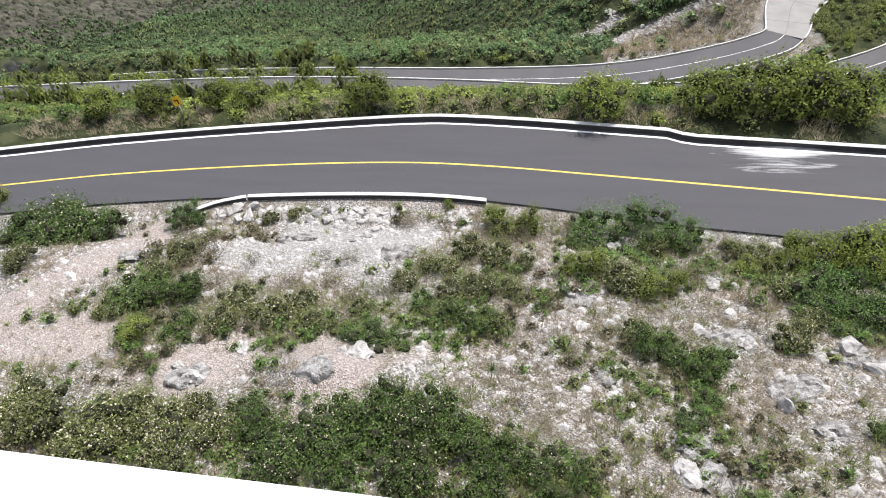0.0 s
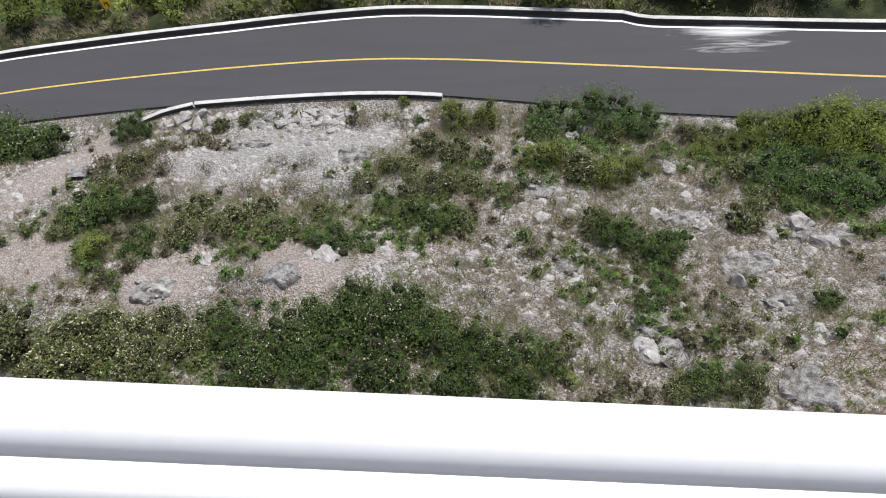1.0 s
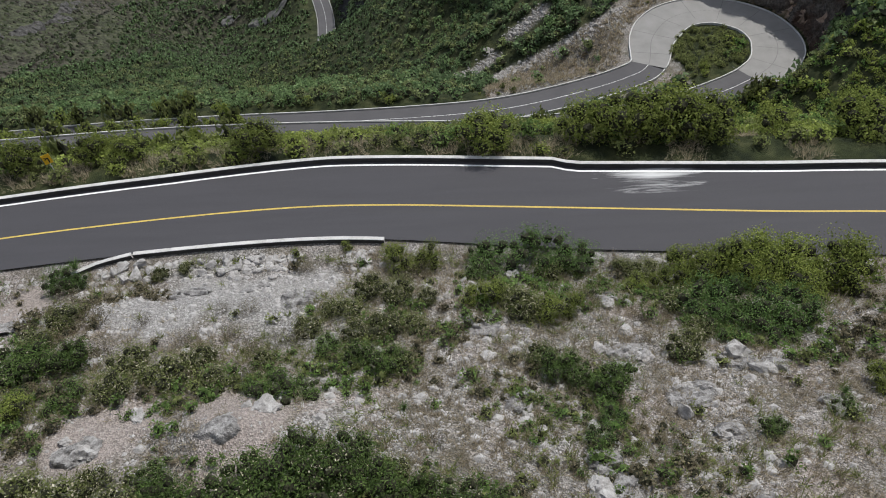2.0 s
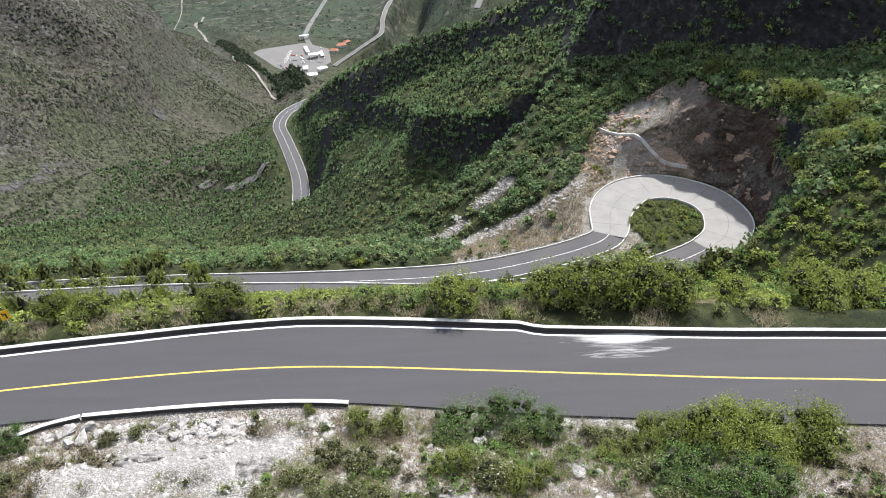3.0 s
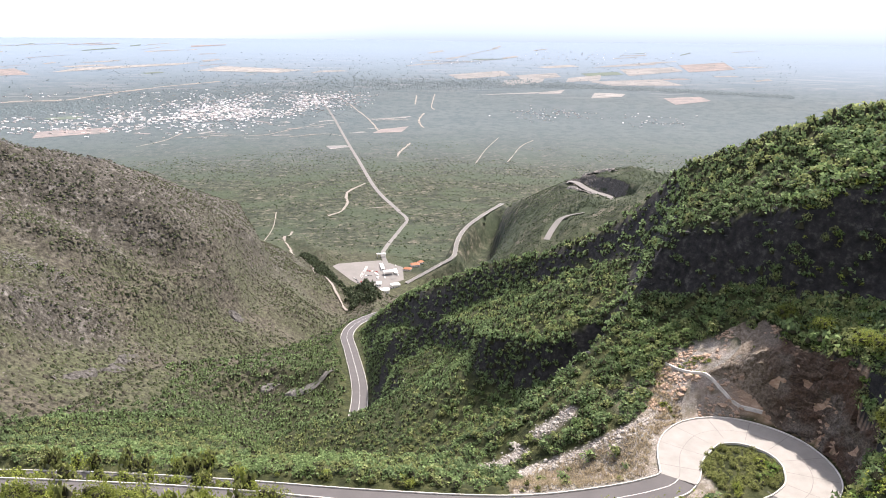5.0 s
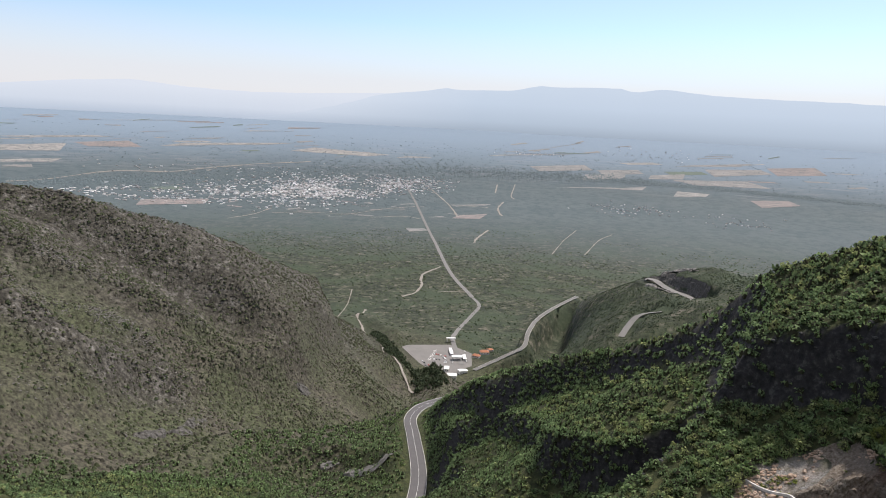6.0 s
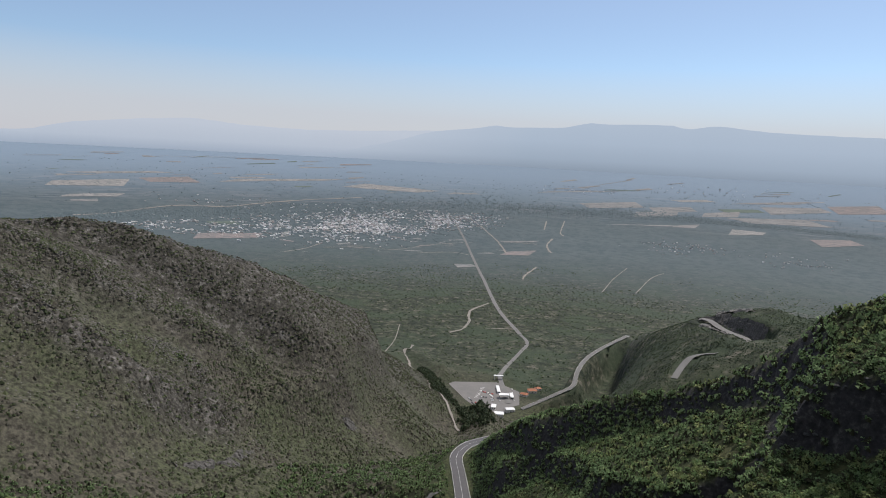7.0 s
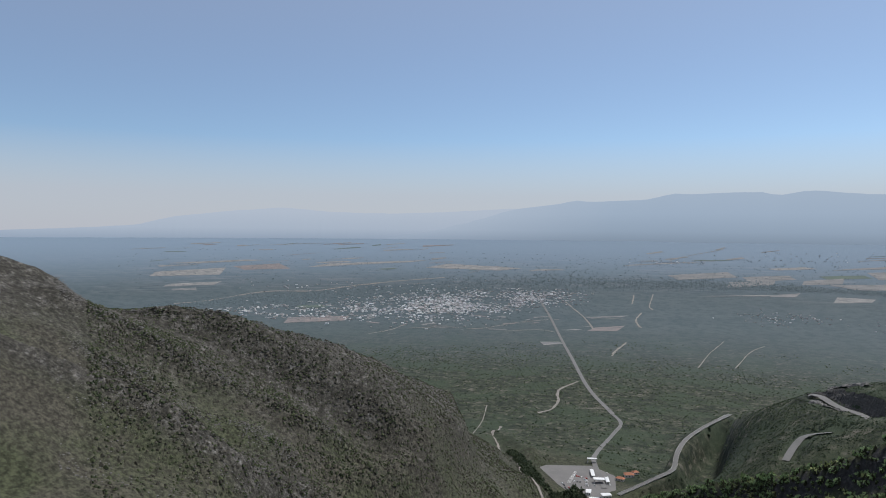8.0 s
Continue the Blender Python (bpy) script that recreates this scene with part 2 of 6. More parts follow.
def cutting(x, y):
    """1 on the rock cutting and the bare bank that rise behind the hairpin."""
    d, a = np.hypot(x - 46, y - 112), np.degrees(np.arctan2(y - 112, x - 46))
    rim = np.interp(a, (-20, 4, 18, 44, 56, 66, 96, 106, 125), (19, 22, 22.5, 24.5, 28, 32, 33, 32, 22))
    a = a + 8 * rough2(x, y, 6, 3, 79)
    return (d < rim + 3.0 * rough2(x, y, 6, 3, 71)) & (a > -12) & (a < 122) & (d > 12)


def dry_bank(x, y):
    """1 on the bank of dry grass and scree below the hairpin's outgoing arm."""
    edge = np.interp(x, (4, 10, 23, 34, 40), (110, 122.5, 123.5, 128, 134))
    return (x > 4) & (x < 40) & (y > 100) & (y < edge + 1.5 * rough2(x, y, 6, 2, 72))


SAND = [[(-33.7, 17.0), (-32.3, 20.9), (-30.6, 24.2), (-29.6, 27.6)], [(-32, 15.2), (-29.1, 16.4), (-26.9, 16.6)], [(-12.4, 15.9), (-10.4, 15.2), (-11.2, 13.2)], [(-19.0, 14.3), (-17.4, 15.4)]]
GRAVEL = [[(-22.7, 25.3), (-18.8, 24.0), (-17.2, 26.4), (-13.8, 27.3), (-10.0, 27.9)], [(-18.5, 28.2), (-14.0, 26.0), (-12.9, 24.9)]]


def bare(x, y):
    """1 on the sand and gravel where hardly a plant grows."""
    s = np.min([along(x, y, q)[0] for q in SAND], axis=0) + 0.7 * rough2(x, y, 2.5, 3, 73)
    g = np.min([along(x, y, q)[0] for q in GRAVEL], axis=0) + 0.7 * rough2(x, y, 2.5, 3, 74)
    return 1 - step(1.3, 2.4, s), 1 - step(1.2, 2.2, g)


SCREE = [[(8, 121.5), (10.4, 122.5), (17.5, 122.4), (23.4, 123.3), (28.2, 124.5), (33.4, 127.3)], [(-1.5, 125.3), (6.4, 128.6)], [(11.0, 132.5), (17.6, 134.5)]]


def height(x, y):
    return float(land(np.array([float(x)]), np.array([float(y)]))[0])


def sheet(name, verts, faces, mat, smooth=True):
    me = bpy.data.meshes.new(name)
    me.from_pydata(verts, [], faces)
    me.materials.append(mat)
    if smooth:
        me.polygons.foreach_set("use_smooth", np.ones(len(me.polygons), bool))
    return me


def fast_mesh(name, verts, faces, mat, smooth=False):
    """A mesh from numpy arrays: verts (n, 3), faces (m, 3 or 4)."""
    me = bpy.data.meshes.new(name)
    k = faces.shape[1]
    me.vertices.add(len(verts)), me.loops.add(faces.size), me.polygons.add(len(faces))
    me.vertices.foreach_set("co", np.ascontiguousarray(verts, np.float32).ravel())
    me.loops.foreach_set("vertex_index", np.ascontiguousarray(faces, np.int32).ravel())
    me.polygons.foreach_set("loop_start", np.arange(0, faces.size, k, dtype=np.int32))
    me.polygons.foreach_set("use_smooth", np.full(len(faces), smooth))
    me.update()
    me.validate()
    if mat:
        me.materials.append(mat)
    return me


def set_attr(me, name, values):
    a = me.attributes.new(name, "FLOAT", "POINT")
    a.data.foreach_set("value", np.ascontiguousarray(values, np.float32))


azs = np.radians(np.concatenate([np.arange(-180, -78, 6.0), np.arange(-78, -54, 1.0), np.arange(-54, 4, 0.36), np.arange(4, 36, 0.25), np.arange(36, 52, 0.36), np.arange(52, 60, 1.0), np.arange(60, 180, 6.0)]))
rs = [0.04]
while rs[-1] < 4400:
    q = rs[-1]
    rs.append(q * (1.25 if q < 1 else 1.06 if q < 7 else 1.0115 if q < 115 else 1.0065 if q < 215 else 1.0115 if q < 320 else 1.018 if q < 905 else 1.006 if q < 1015 else 1.022))
rs = np.array(rs)
gx, gy = np.outer(rs, np.sin(azs)), np.outer(rs, np.cos(azs))
gz = land(gx, gy)
na, nr = len(azs), len(rs)
idx = np.arange(na * nr).reshape(nr, na)
nxt = np.roll(idx, -1, axis=1)
quads = np.stack([idx[:-1], nxt[:-1], nxt[1:], idx[1:]], -1).reshape(-1, 4)
gv = np.stack([gx.ravel(), gy.ravel(), gz.ravel()], -1)


# ground cover: bare pale gravel, brown hill scrub, flat plain
gr = np.hypot(gx, gy)
on_left = ridge(gx, gy, HILL, 0.50, 0.5)
on_left = np.maximum(on_left, ridge(gx, gy, SPUR_LEFT, 0.52, 0.5))
m_ground, t, b = material("ground_soil", 0.95)
crd = t.nodes.new("ShaderNodeTexCoord").outputs["Object"]
n2, n3, n4 = (noise_tex(t, s, 6.0, 0.65, crd) for s in (0.09, 0.7, 5.0))
s1, s2 = noise_tex(t, 0.30, 3, 0.55, crd), noise_tex(t, 0.11, 3, 0.6, crd)
speck = mix(t, 0.35, s1, s2)
green = ramp(t, mix(t, 0.5, s1, n3), [(0.40, (0.012, 0.017, 0.006)), (0.50, (0.028, 0.036, 0.012)), (0.60, (0.062, 0.066, 0.028))])
patch = ramp(t, noise_tex(t, 0.014, 5, 0.62, crd), [(0.42, 0.0), (0.58, 1.0)])
dots = ramp(t, mix(t, 0.5, noise_tex(t, 0.55, 4, 0.7, crd), s1), [(0.40, 0.45), (0.50, 1.0), (0.60, 1.7)])
brown = mix(t, patch, (0.057, 0.053, 0.040), (0.048, 0.053, 0.030))
crag = ramp(t, mix(t, 0.5, noise_tex(t, 0.35, 5, 0.75, crd), s2), [(0.44, (0.032, 0.030, 0.024)), (0.54, (0.060, 0.056, 0.048)), (0.63, (0.120, 0.114, 0.106))])
brown = mix(t, attr(t, "crag").outputs["Fac"], brown, crag)
brown = mix(t, 1.0, brown, dots, "MULTIPLY")
n5 = noise_tex(t, 16.0, 4, 0.7, crd)
stone = ramp(t, mix(t, 0.5, n4, n5), [(0.36, (0.066, 0.061, 0.055)), (0.46, (0.172, 0.163, 0.151)), (0.54, (0.305, 0.292, 0.278)), (0.64, (0.49, 0.475, 0.46))])
sand = ramp(t, mix(t, 0.5, n4, n5), [(0.36, (0.150, 0.125, 0.108)), (0.5, (0.270, 0.234, 0.212)), (0.66, (0.40, 0.365, 0.342))])
cells = node(t, "TexVoronoi", Scale=11.0)
t.links.new(crd, cells.inputs["Vector"])
chips = ramp(t, cells.outputs["Color"], [(0.25, 0.42), (0.5, 1.0), (0.75, 1.65)])
stone, sand = mix(t, 0.75, stone, chips, "MULTIPLY"), mix(t, 0.75, sand, chips, "MULTIPLY")
pale = mix(t, ramp(t, noise_tex(t, 0.16, 4, 0.6, crd), [(0.42, 0.0), (0.62, 1.0)]), stone, sand)
litter = noise_tex(t, 0.45, 5, 0.65, crd)
pale = mix(t, ramp(t, litter, [(0.46, 0.0), (0.62, 0.65)]), pale, (0.105, 0.090, 0.060))
pale = mix(t, attr(t, "gravel").outputs["Fac"], pale, mix(t, 0.35, stone, (0.395, 0.376, 0.362)))
pale = mix(t, attr(t, "sandy").outputs["Fac"], pale, mix(t, 0.4, sand, (0.365, 0.312, 0.285)))
# steep rock: the cliff's shade is put into this near-black base colour
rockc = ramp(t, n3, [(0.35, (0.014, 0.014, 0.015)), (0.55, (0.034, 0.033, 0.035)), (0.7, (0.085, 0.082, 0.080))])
strata = t.nodes.new("ShaderNodeMapping")
strata.inputs["Scale"].default_value, strata.inputs["Rotation"].default_value = (0.4, 0.4, 1.3), (0.25, 0.1, 0)
t.links.new(crd, strata.inputs[0])
redc = ramp(t, noise_tex(t, 1.0, 6, 0.7, strata.outputs[0], 0.6), [(0.3, (0.16, 0.11, 0.08)), (0.5, (0.34, 0.235, 0.17)), (0.68, (0.46, 0.36, 0.285)), (0.8, (0.56, 0.49, 0.43))])
rockc = mix(t, attr(t, "red").outputs["Fac"], rockc, redc)
flat = ramp(t, mix(t, 0.5, s2, noise_tex(t, 0.045, 4, 0.6, crd)), [(0.42, (0.011, 0.017, 0.010)), (0.49, (0.028, 0.035, 0.021)), (0.55, (0.048, 0.052, 0.034)), (0.63, (0.12, 0.11, 0.09))])
flat = mix(t, ramp(t, noise_tex(t, 0.009, 4, 0.6, crd), [(0.46, 0.0), (0.60, 0.75)]), flat, (0.034, 0.050, 0.028))
# far plain: bluish haze is painted into these base colours
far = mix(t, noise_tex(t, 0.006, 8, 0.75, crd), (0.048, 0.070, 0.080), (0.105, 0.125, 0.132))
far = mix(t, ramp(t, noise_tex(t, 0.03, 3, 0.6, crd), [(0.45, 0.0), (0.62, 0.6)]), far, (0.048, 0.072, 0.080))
plots = node(t, "TexVoronoi", Scale=1.0, Randomness=0.8)
plots.distance = "MANHATTAN"
lay = t.nodes.new("ShaderNodeMapping")
lay.inputs["Scale"].default_value, lay.inputs["Rotation"].default_value = (0.0040, 0.013, 1), (0, 0, 0.12)
t.links.new(crd, lay.inputs[0])
t.links.new(lay.outputs[0], plots.inputs["Vector"])
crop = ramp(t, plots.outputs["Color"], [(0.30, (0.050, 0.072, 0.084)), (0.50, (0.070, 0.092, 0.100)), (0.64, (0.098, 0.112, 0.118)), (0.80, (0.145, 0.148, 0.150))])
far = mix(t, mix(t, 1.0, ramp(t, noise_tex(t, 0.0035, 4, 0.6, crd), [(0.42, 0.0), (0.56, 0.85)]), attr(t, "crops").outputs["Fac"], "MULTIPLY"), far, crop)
col = mix(t, attr(t, "brown").outputs["Fac"], green, brown)
col = mix(t, attr(t, "plain").outputs["Fac"], col, flat)
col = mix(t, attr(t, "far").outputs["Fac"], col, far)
# thicker haze towards the skyline, painted as a paler blue ground colour
col = mix(t, attr(t, "haze_tint").outputs["Fac"], col, mix(t, n2, (0.162, 0.218, 0.278), (0.19, 0.248, 0.312)))
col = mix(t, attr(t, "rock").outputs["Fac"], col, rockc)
col = mix(t, attr(t, "pale").outputs["Fac"], col, pale)
t.links.new(col, b.inputs["Base Color"])
bump(t, b, mix(t, 0.5, mix(t, 0.5, n4, n5), cells.outputs["Distance"]), 1.0, 0.16)
ground_me = fast_mesh("ground", gv, quads, m_ground, True)
d_up, _, s_up = along(gx, gy, [tuple(p) for p in ROAD_UPPER[::4]])
palev = 0.92 * (1 - step(39, 46, gy)) * (1 - step(60, 90, gr)) * (s_up < 0)
bank = np.min([along(gx, gy, q)[0] for q in SCREE], axis=0)
palev = np.maximum(palev, (1 - step(1.0, 2.6, bank + 1.2 * rough2(gx, gy, 5, 3, 61))) * 0.9)
palev = np.maximum(palev, (1 - step(8, 15, np.hypot(gx - 40, gy - 135) + 4 * rough2(gx, gy, 8, 3, 62))) * 0.9)
palev = np.maximum(palev, dry_bank(gx, gy) * (0.8 + 0.3 * rough2(gx, gy, 6, 3, 63)))
set_attr(ground_me, "pale", palev.ravel())
for name, part in zip(("sandy", "gravel"), bare(gx, gy)):
    set_attr(ground_me, name, part.ravel())
set_attr(ground_me, "red", cutting(gx, gy).astype(float).ravel())
brownv = step(-34, -14, on_left - gz) * (1 - step(900, 1250, gr))
set_attr(ground_me, "brown", brownv.ravel())
plainv = step(640, 900, gr) * (1 - brownv)
set_attr(ground_me, "plain", plainv.ravel())
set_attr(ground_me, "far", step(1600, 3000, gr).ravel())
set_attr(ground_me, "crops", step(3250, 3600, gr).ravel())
set_attr(ground_me, "haze_tint", step(3350, 4450, gr).ravel())
slope = np.hypot(np.gradient(gz, axis=0) / np.gradient(gr, axis=0), np.gradient(gz, axis=1) / (gr * np.gradient(azs)[None, :]))
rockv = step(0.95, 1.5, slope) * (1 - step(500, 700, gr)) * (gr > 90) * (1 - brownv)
high = np.minimum(along(gx, gy, HILL)[0] / 150, along(gx, gy, SPUR_LEFT)[0] / 32) + 0.35 * rough2(gx, gy, 90, 4, 88)
set_attr(ground_me, "crag", (brownv * (1 - step(0.35, 1.0, high))).ravel())
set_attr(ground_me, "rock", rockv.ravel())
ground = tagged(new("ground", ground_me), "scrub-covered mountain slopes falling to a wide flat plain", "ground", kind="structure")

# ---- roads ----
m_asphalt = mottled("asphalt", [(0.3, (0.068, 0.066, 0.069)), (0.55, (0.086, 0.083, 0.086)), (0.75, (0.11, 0.107, 0.109))], 0.25, 0.85, 60, 0.25, 0.01)
m_concrete = mottled("road_concrete", [(0.3, (0.205, 0.199, 0.19)), (0.6, (0.26, 0.253, 0.243)), (0.8, (0.305, 0.298, 0.288))], 0.4, 0.9, 30, 0.2, 0.01)
m_white = mottled("white_paint", [(0.25, (0.55, 0.54, 0.52)), (0.5, (0.78, 0.78, 0.77)), (0.8, (0.84, 0.84, 0.83))], 1.5, 0.7, 12, 0.1, 0.01)
m_yellow = mottled("yellow_paint", [(0.25, (0.40, 0.30, 0.09)), (0.6, (0.60, 0.44, 0.10))], 2.0, 0.7, 10, 0.1, 0.01)
m_farroad = mottled("pale_road", [(0.3, (0.125, 0.123, 0.12)), (0.7, (0.18, 0.177, 0.172))], 0.05, 0.9, 10, 0)
m_track = mottled("dirt_track", [(0.3, (0.165, 0.152, 0.135)), (0.7, (0.27, 0.25, 0.225))], 0.05, 0.95, 10, 0)


def frame_of(line):
    """Points of a line with their sideways unit vectors (to the left of the way)."""
    out = []
    for i, p in enumerate(line):
        d = line[min(i + 1, len(line) - 1)] - line[max(i - 1, 0)]
        out.append((p, Vector((-d.y, d.x, 0)).normalized()))
    return out


def ribbon(name, line, left, right, lift, mat, thick=0.0, face=None):
    """A strip along a line, from left to right of it (metres, left positive, or tables over x); with thick, a kerb or wall of that
    height, whose face to the right may have a material of its own."""
    vs, fs, mats, n = [], [], [], 6 if thick else 2
    for p, s in frame_of(line):
        u = len(vs) / n / max(1, len(line) - 1)
        lo = left if isinstance(left, (int, float)) else left(u) if callable(left) else float(np.interp(p.x, *left))
        ro = right if isinstance(right, (int, float)) else right(u) if callable(right) else float(np.interp(p.x, *right))
        prof = [(lo, lift), (ro, lift)] if not thick else [(lo, lift - thick), (lo, lift - 0.02), (lo - 0.02, lift), (ro + 0.02, lift), (ro, lift - 0.02), (ro, lift - thick)]
        vs += [p + s * o + Vector((0, 0, h)) for o, h in prof]
    for i in range(len(line) - 1):
        for j in range(n - 1):
            a = i * n + j
            fs.append((a, a + 1, a + n + 1, a + n))
            mats.append(1 if face and j == 4 else 0)
    if thick:
        fs += [tuple(range(n)), tuple(range(len(vs) - n, len(vs)))]
        mats += [0, 0]
    me = sheet(name, vs, fs, mat, not thick)
    if face:
        me.materials.append(face)
        me.polygons.foreach_set("material_index", mats)
    return me


def road(name, label, line, left, right, mat, lift=0.0):
    return tagged(new(name, ribbon(name, line, left, right, lift, mat)), label, "road", kind="structure")


def sub(name, me, parent, label=""):
    ob = new(name, me)
    ob.parent = parent
    return tagged(ob, label) if label else ob


# the upper road, with a spill of white stone dust
EDGE_FAR = ((-95, -48, -35, -23, -11, 6.2, 7.4, 33, 95), (3.95, 3.95, 4.0, 4.2, 4.75, 4.65, 4.2, 4.6, 4.6))
EDGE_NEAR = ((-45, -8, 8, 60), (-3.2, -3.3, -3.9, -4.0))


def shifted(table, by):
    return (table[0], tuple(v + by for v in table[1]))


m_upper, t, b = material("upper_asphalt", 0.8)
crd = t.nodes.new("ShaderNodeTexCoord").outputs["Object"]
streak = t.nodes.new("ShaderNodeMapping")
streak.inputs["Scale"].default_value = (0.12, 1.1, 1)
t.links.new(crd, streak.inputs[0])
base = mix(t, noise_tex(t, 1.0, 5, 0.6, streak.outputs[0]), (0.041, 0.040, 0.045), (0.064, 0.062, 0.068))
base = mix(t, ramp(t, noise_tex(t, 90, 2, 0.5, crd), [(0.35, 0.0), (0.75, 0.25)]), base, (0.13, 0.125, 0.125))
spill = t.nodes.new("ShaderNodeMapping")
spill.inputs["Location"].default_value = (-13.4 * 0.17, -36.9 * 0.42, 36 * 0.5)
spill.inputs["Scale"].default_value = (0.17, 0.42, 0.5)
t.links.new(crd, spill.inputs[0])
warp = t.nodes.new("ShaderNodeVectorMath")
warp.operation = "LENGTH"
t.links.new(spill.outputs[0], warp.inputs[0])
dust = t.nodes.new("ShaderNodeMath")
dust.operation = "ADD"
t.links.new(warp.outputs["Value"], dust.inputs[0])
t.links.new(ramp(t, noise_tex(t, 0.9, 6, 0.7, streak.outputs[0], 1.0), [(0.36, 0.85), (0.66, 0.0)]), dust.inputs[1])
base = mix(t, ramp(t, dust.outputs[0], [(0.25, 0.9), (0.6, 0.5), (1.15, 0.0)]), base, (0.62, 0.62, 0.615))
t.links.new(base, b.inputs["Base Color"])
bump(t, b, noise_tex(t, 60, 3, 0.6, crd), 0.25, 0.01)
# kerb faces: the shade on them is put into this near-black colour
m_face = mottled("shaded_concrete", [(0.3, (0.03, 0.03, 0.032)), (0.7, (0.075, 0.072, 0.07))], 0.8, 0.9, 8, 0.3, 0.02)
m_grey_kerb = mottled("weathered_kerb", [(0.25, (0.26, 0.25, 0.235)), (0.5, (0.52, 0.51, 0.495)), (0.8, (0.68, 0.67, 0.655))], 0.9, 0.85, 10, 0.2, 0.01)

up = road("road_upper", "grey asphalt mountain road with yellow centre line and spilt white dust", ROAD_UPPER, EDGE_FAR, EDGE_NEAR, m_upper)
sub("centre_line", ribbon("centre_line", ROAD_UPPER, 0.075, -0.075, 0.006, m_yellow), up, "solid yellow centre line")
sub("edge_line", ribbon("edge_line", ROAD_UPPER, shifted(EDGE_FAR, -0.28), shifted(EDGE_FAR, -0.45), 0.006, m_white), up, "white painted edge line")
sub("kerb", ribbon("kerb", ROAD_UPPER, shifted(EDGE_FAR, 0.34), EDGE_FAR, 0.40, m_grey_kerb, 1.2, m_face), up, "low white-topped barrier kerb, its face coloured dark for shade")
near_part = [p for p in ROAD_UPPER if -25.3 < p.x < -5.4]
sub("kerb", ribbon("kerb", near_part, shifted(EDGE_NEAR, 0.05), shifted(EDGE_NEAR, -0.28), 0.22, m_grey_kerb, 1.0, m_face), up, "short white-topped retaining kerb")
tail = spline([(-28.6, 30.0, -36.1), (-26.6, 31.1, -36.02), (-24.3, 31.8, -36)], 0.8)
sub("kerb", ribbon("kerb", tail, 0.12, -0.2, 0.20, m_grey_kerb, 1.0, m_face), up)


def edged(name, label, line, half, mat, lift, kerbs, lines, kerb_mat=None):
    """A road with raised white kerbs and painted lines at the given offsets."""
    ob = road(name, label, line, half, -half, mat, lift)
    for o in kerbs:
        sub("kerb", ribbon("kerb", line, o + 0.1, o - 0.1, lift + 0.24, kerb_mat or m_grey_kerb, 0.8), ob, "white-painted concrete kerb")
    for o, w in lines:
        sub("painted_line", ribbon("painted_line", line, o + w, o - w, lift + 0.02, m_white), ob)
    return ob


edged("road_loop_in", "grey asphalt arm leading into the concrete hairpin", ROAD_LOOP_IN, 3.15, m_asphalt, 0.0, (3.2, -3.2), ((0, 0.04),))
def flare(k, by=0.0):
    """Half the hairpin's width along its length: it widens in the bend."""
    return lambda u: k * (3.15 + 1.4 * min(1.0, 5 * min(u, 1 - u)) + by)


pin = road("road_hairpin", "pale concrete hairpin bend on the mountainside", ROAD_LOOP, flare(1), flare(-1), m_concrete)
for k in (1, -1):
    sub("kerb", ribbon("kerb", ROAD_LOOP, flare(k, 0.2 if k > 0 else 0.0), flare(k, 0.0 if k > 0 else 0.2), 0.24, m_grey_kerb, 0.8), pin, "pale concrete kerb")
m_joint = mottled("joint_tar", [(0.3, (0.14, 0.135, 0.13)), (0.7, (0.19, 0.185, 0.18))], 1, 0.9, 5, 0)
for i in range(0, len(ROAD_LOOP) - 1, 6):
    sub("slab_joint", ribbon("slab_joint", [ROAD_LOOP[i], ROAD_LOOP[i].lerp(ROAD_LOOP[i + 1], 0.12)], 4.3, -4.3, 0.006, m_joint), pin)
sub("slab_joint", ribbon("slab_joint", ROAD_LOOP, 0.05, -0.05, 0.006, m_joint), pin)
edged("road_loop_out", "grey asphalt arm leading out of the hairpin", ROAD_LOOP_OUT, 3.15, m_asphalt, 0.0, (3.2, -3.2), ((0, 0.04),))
edged("road_lower", "asphalt road with white edges winding down the valley", ROAD_LOWER, 4.0, m_asphalt, 0.15, (4.2, -4.2), ((0, 0.05),))
edged("road_spur", "pale road cut round a far spur", ROAD_SPUR, 5.5, m_farroad, 2.0, (), ())
edged("road_spur_low", "pale asphalt road descending to the toll plaza", ROAD_SPUR_LOW, 2.9, m_farroad, 0.5, (3.2, -3.2), ())
edged("road_spur_mid", "pale road crossing the foot of the far spur", ROAD_SPUR_MID, 3.8, m_farroad, 0.6, (), ())

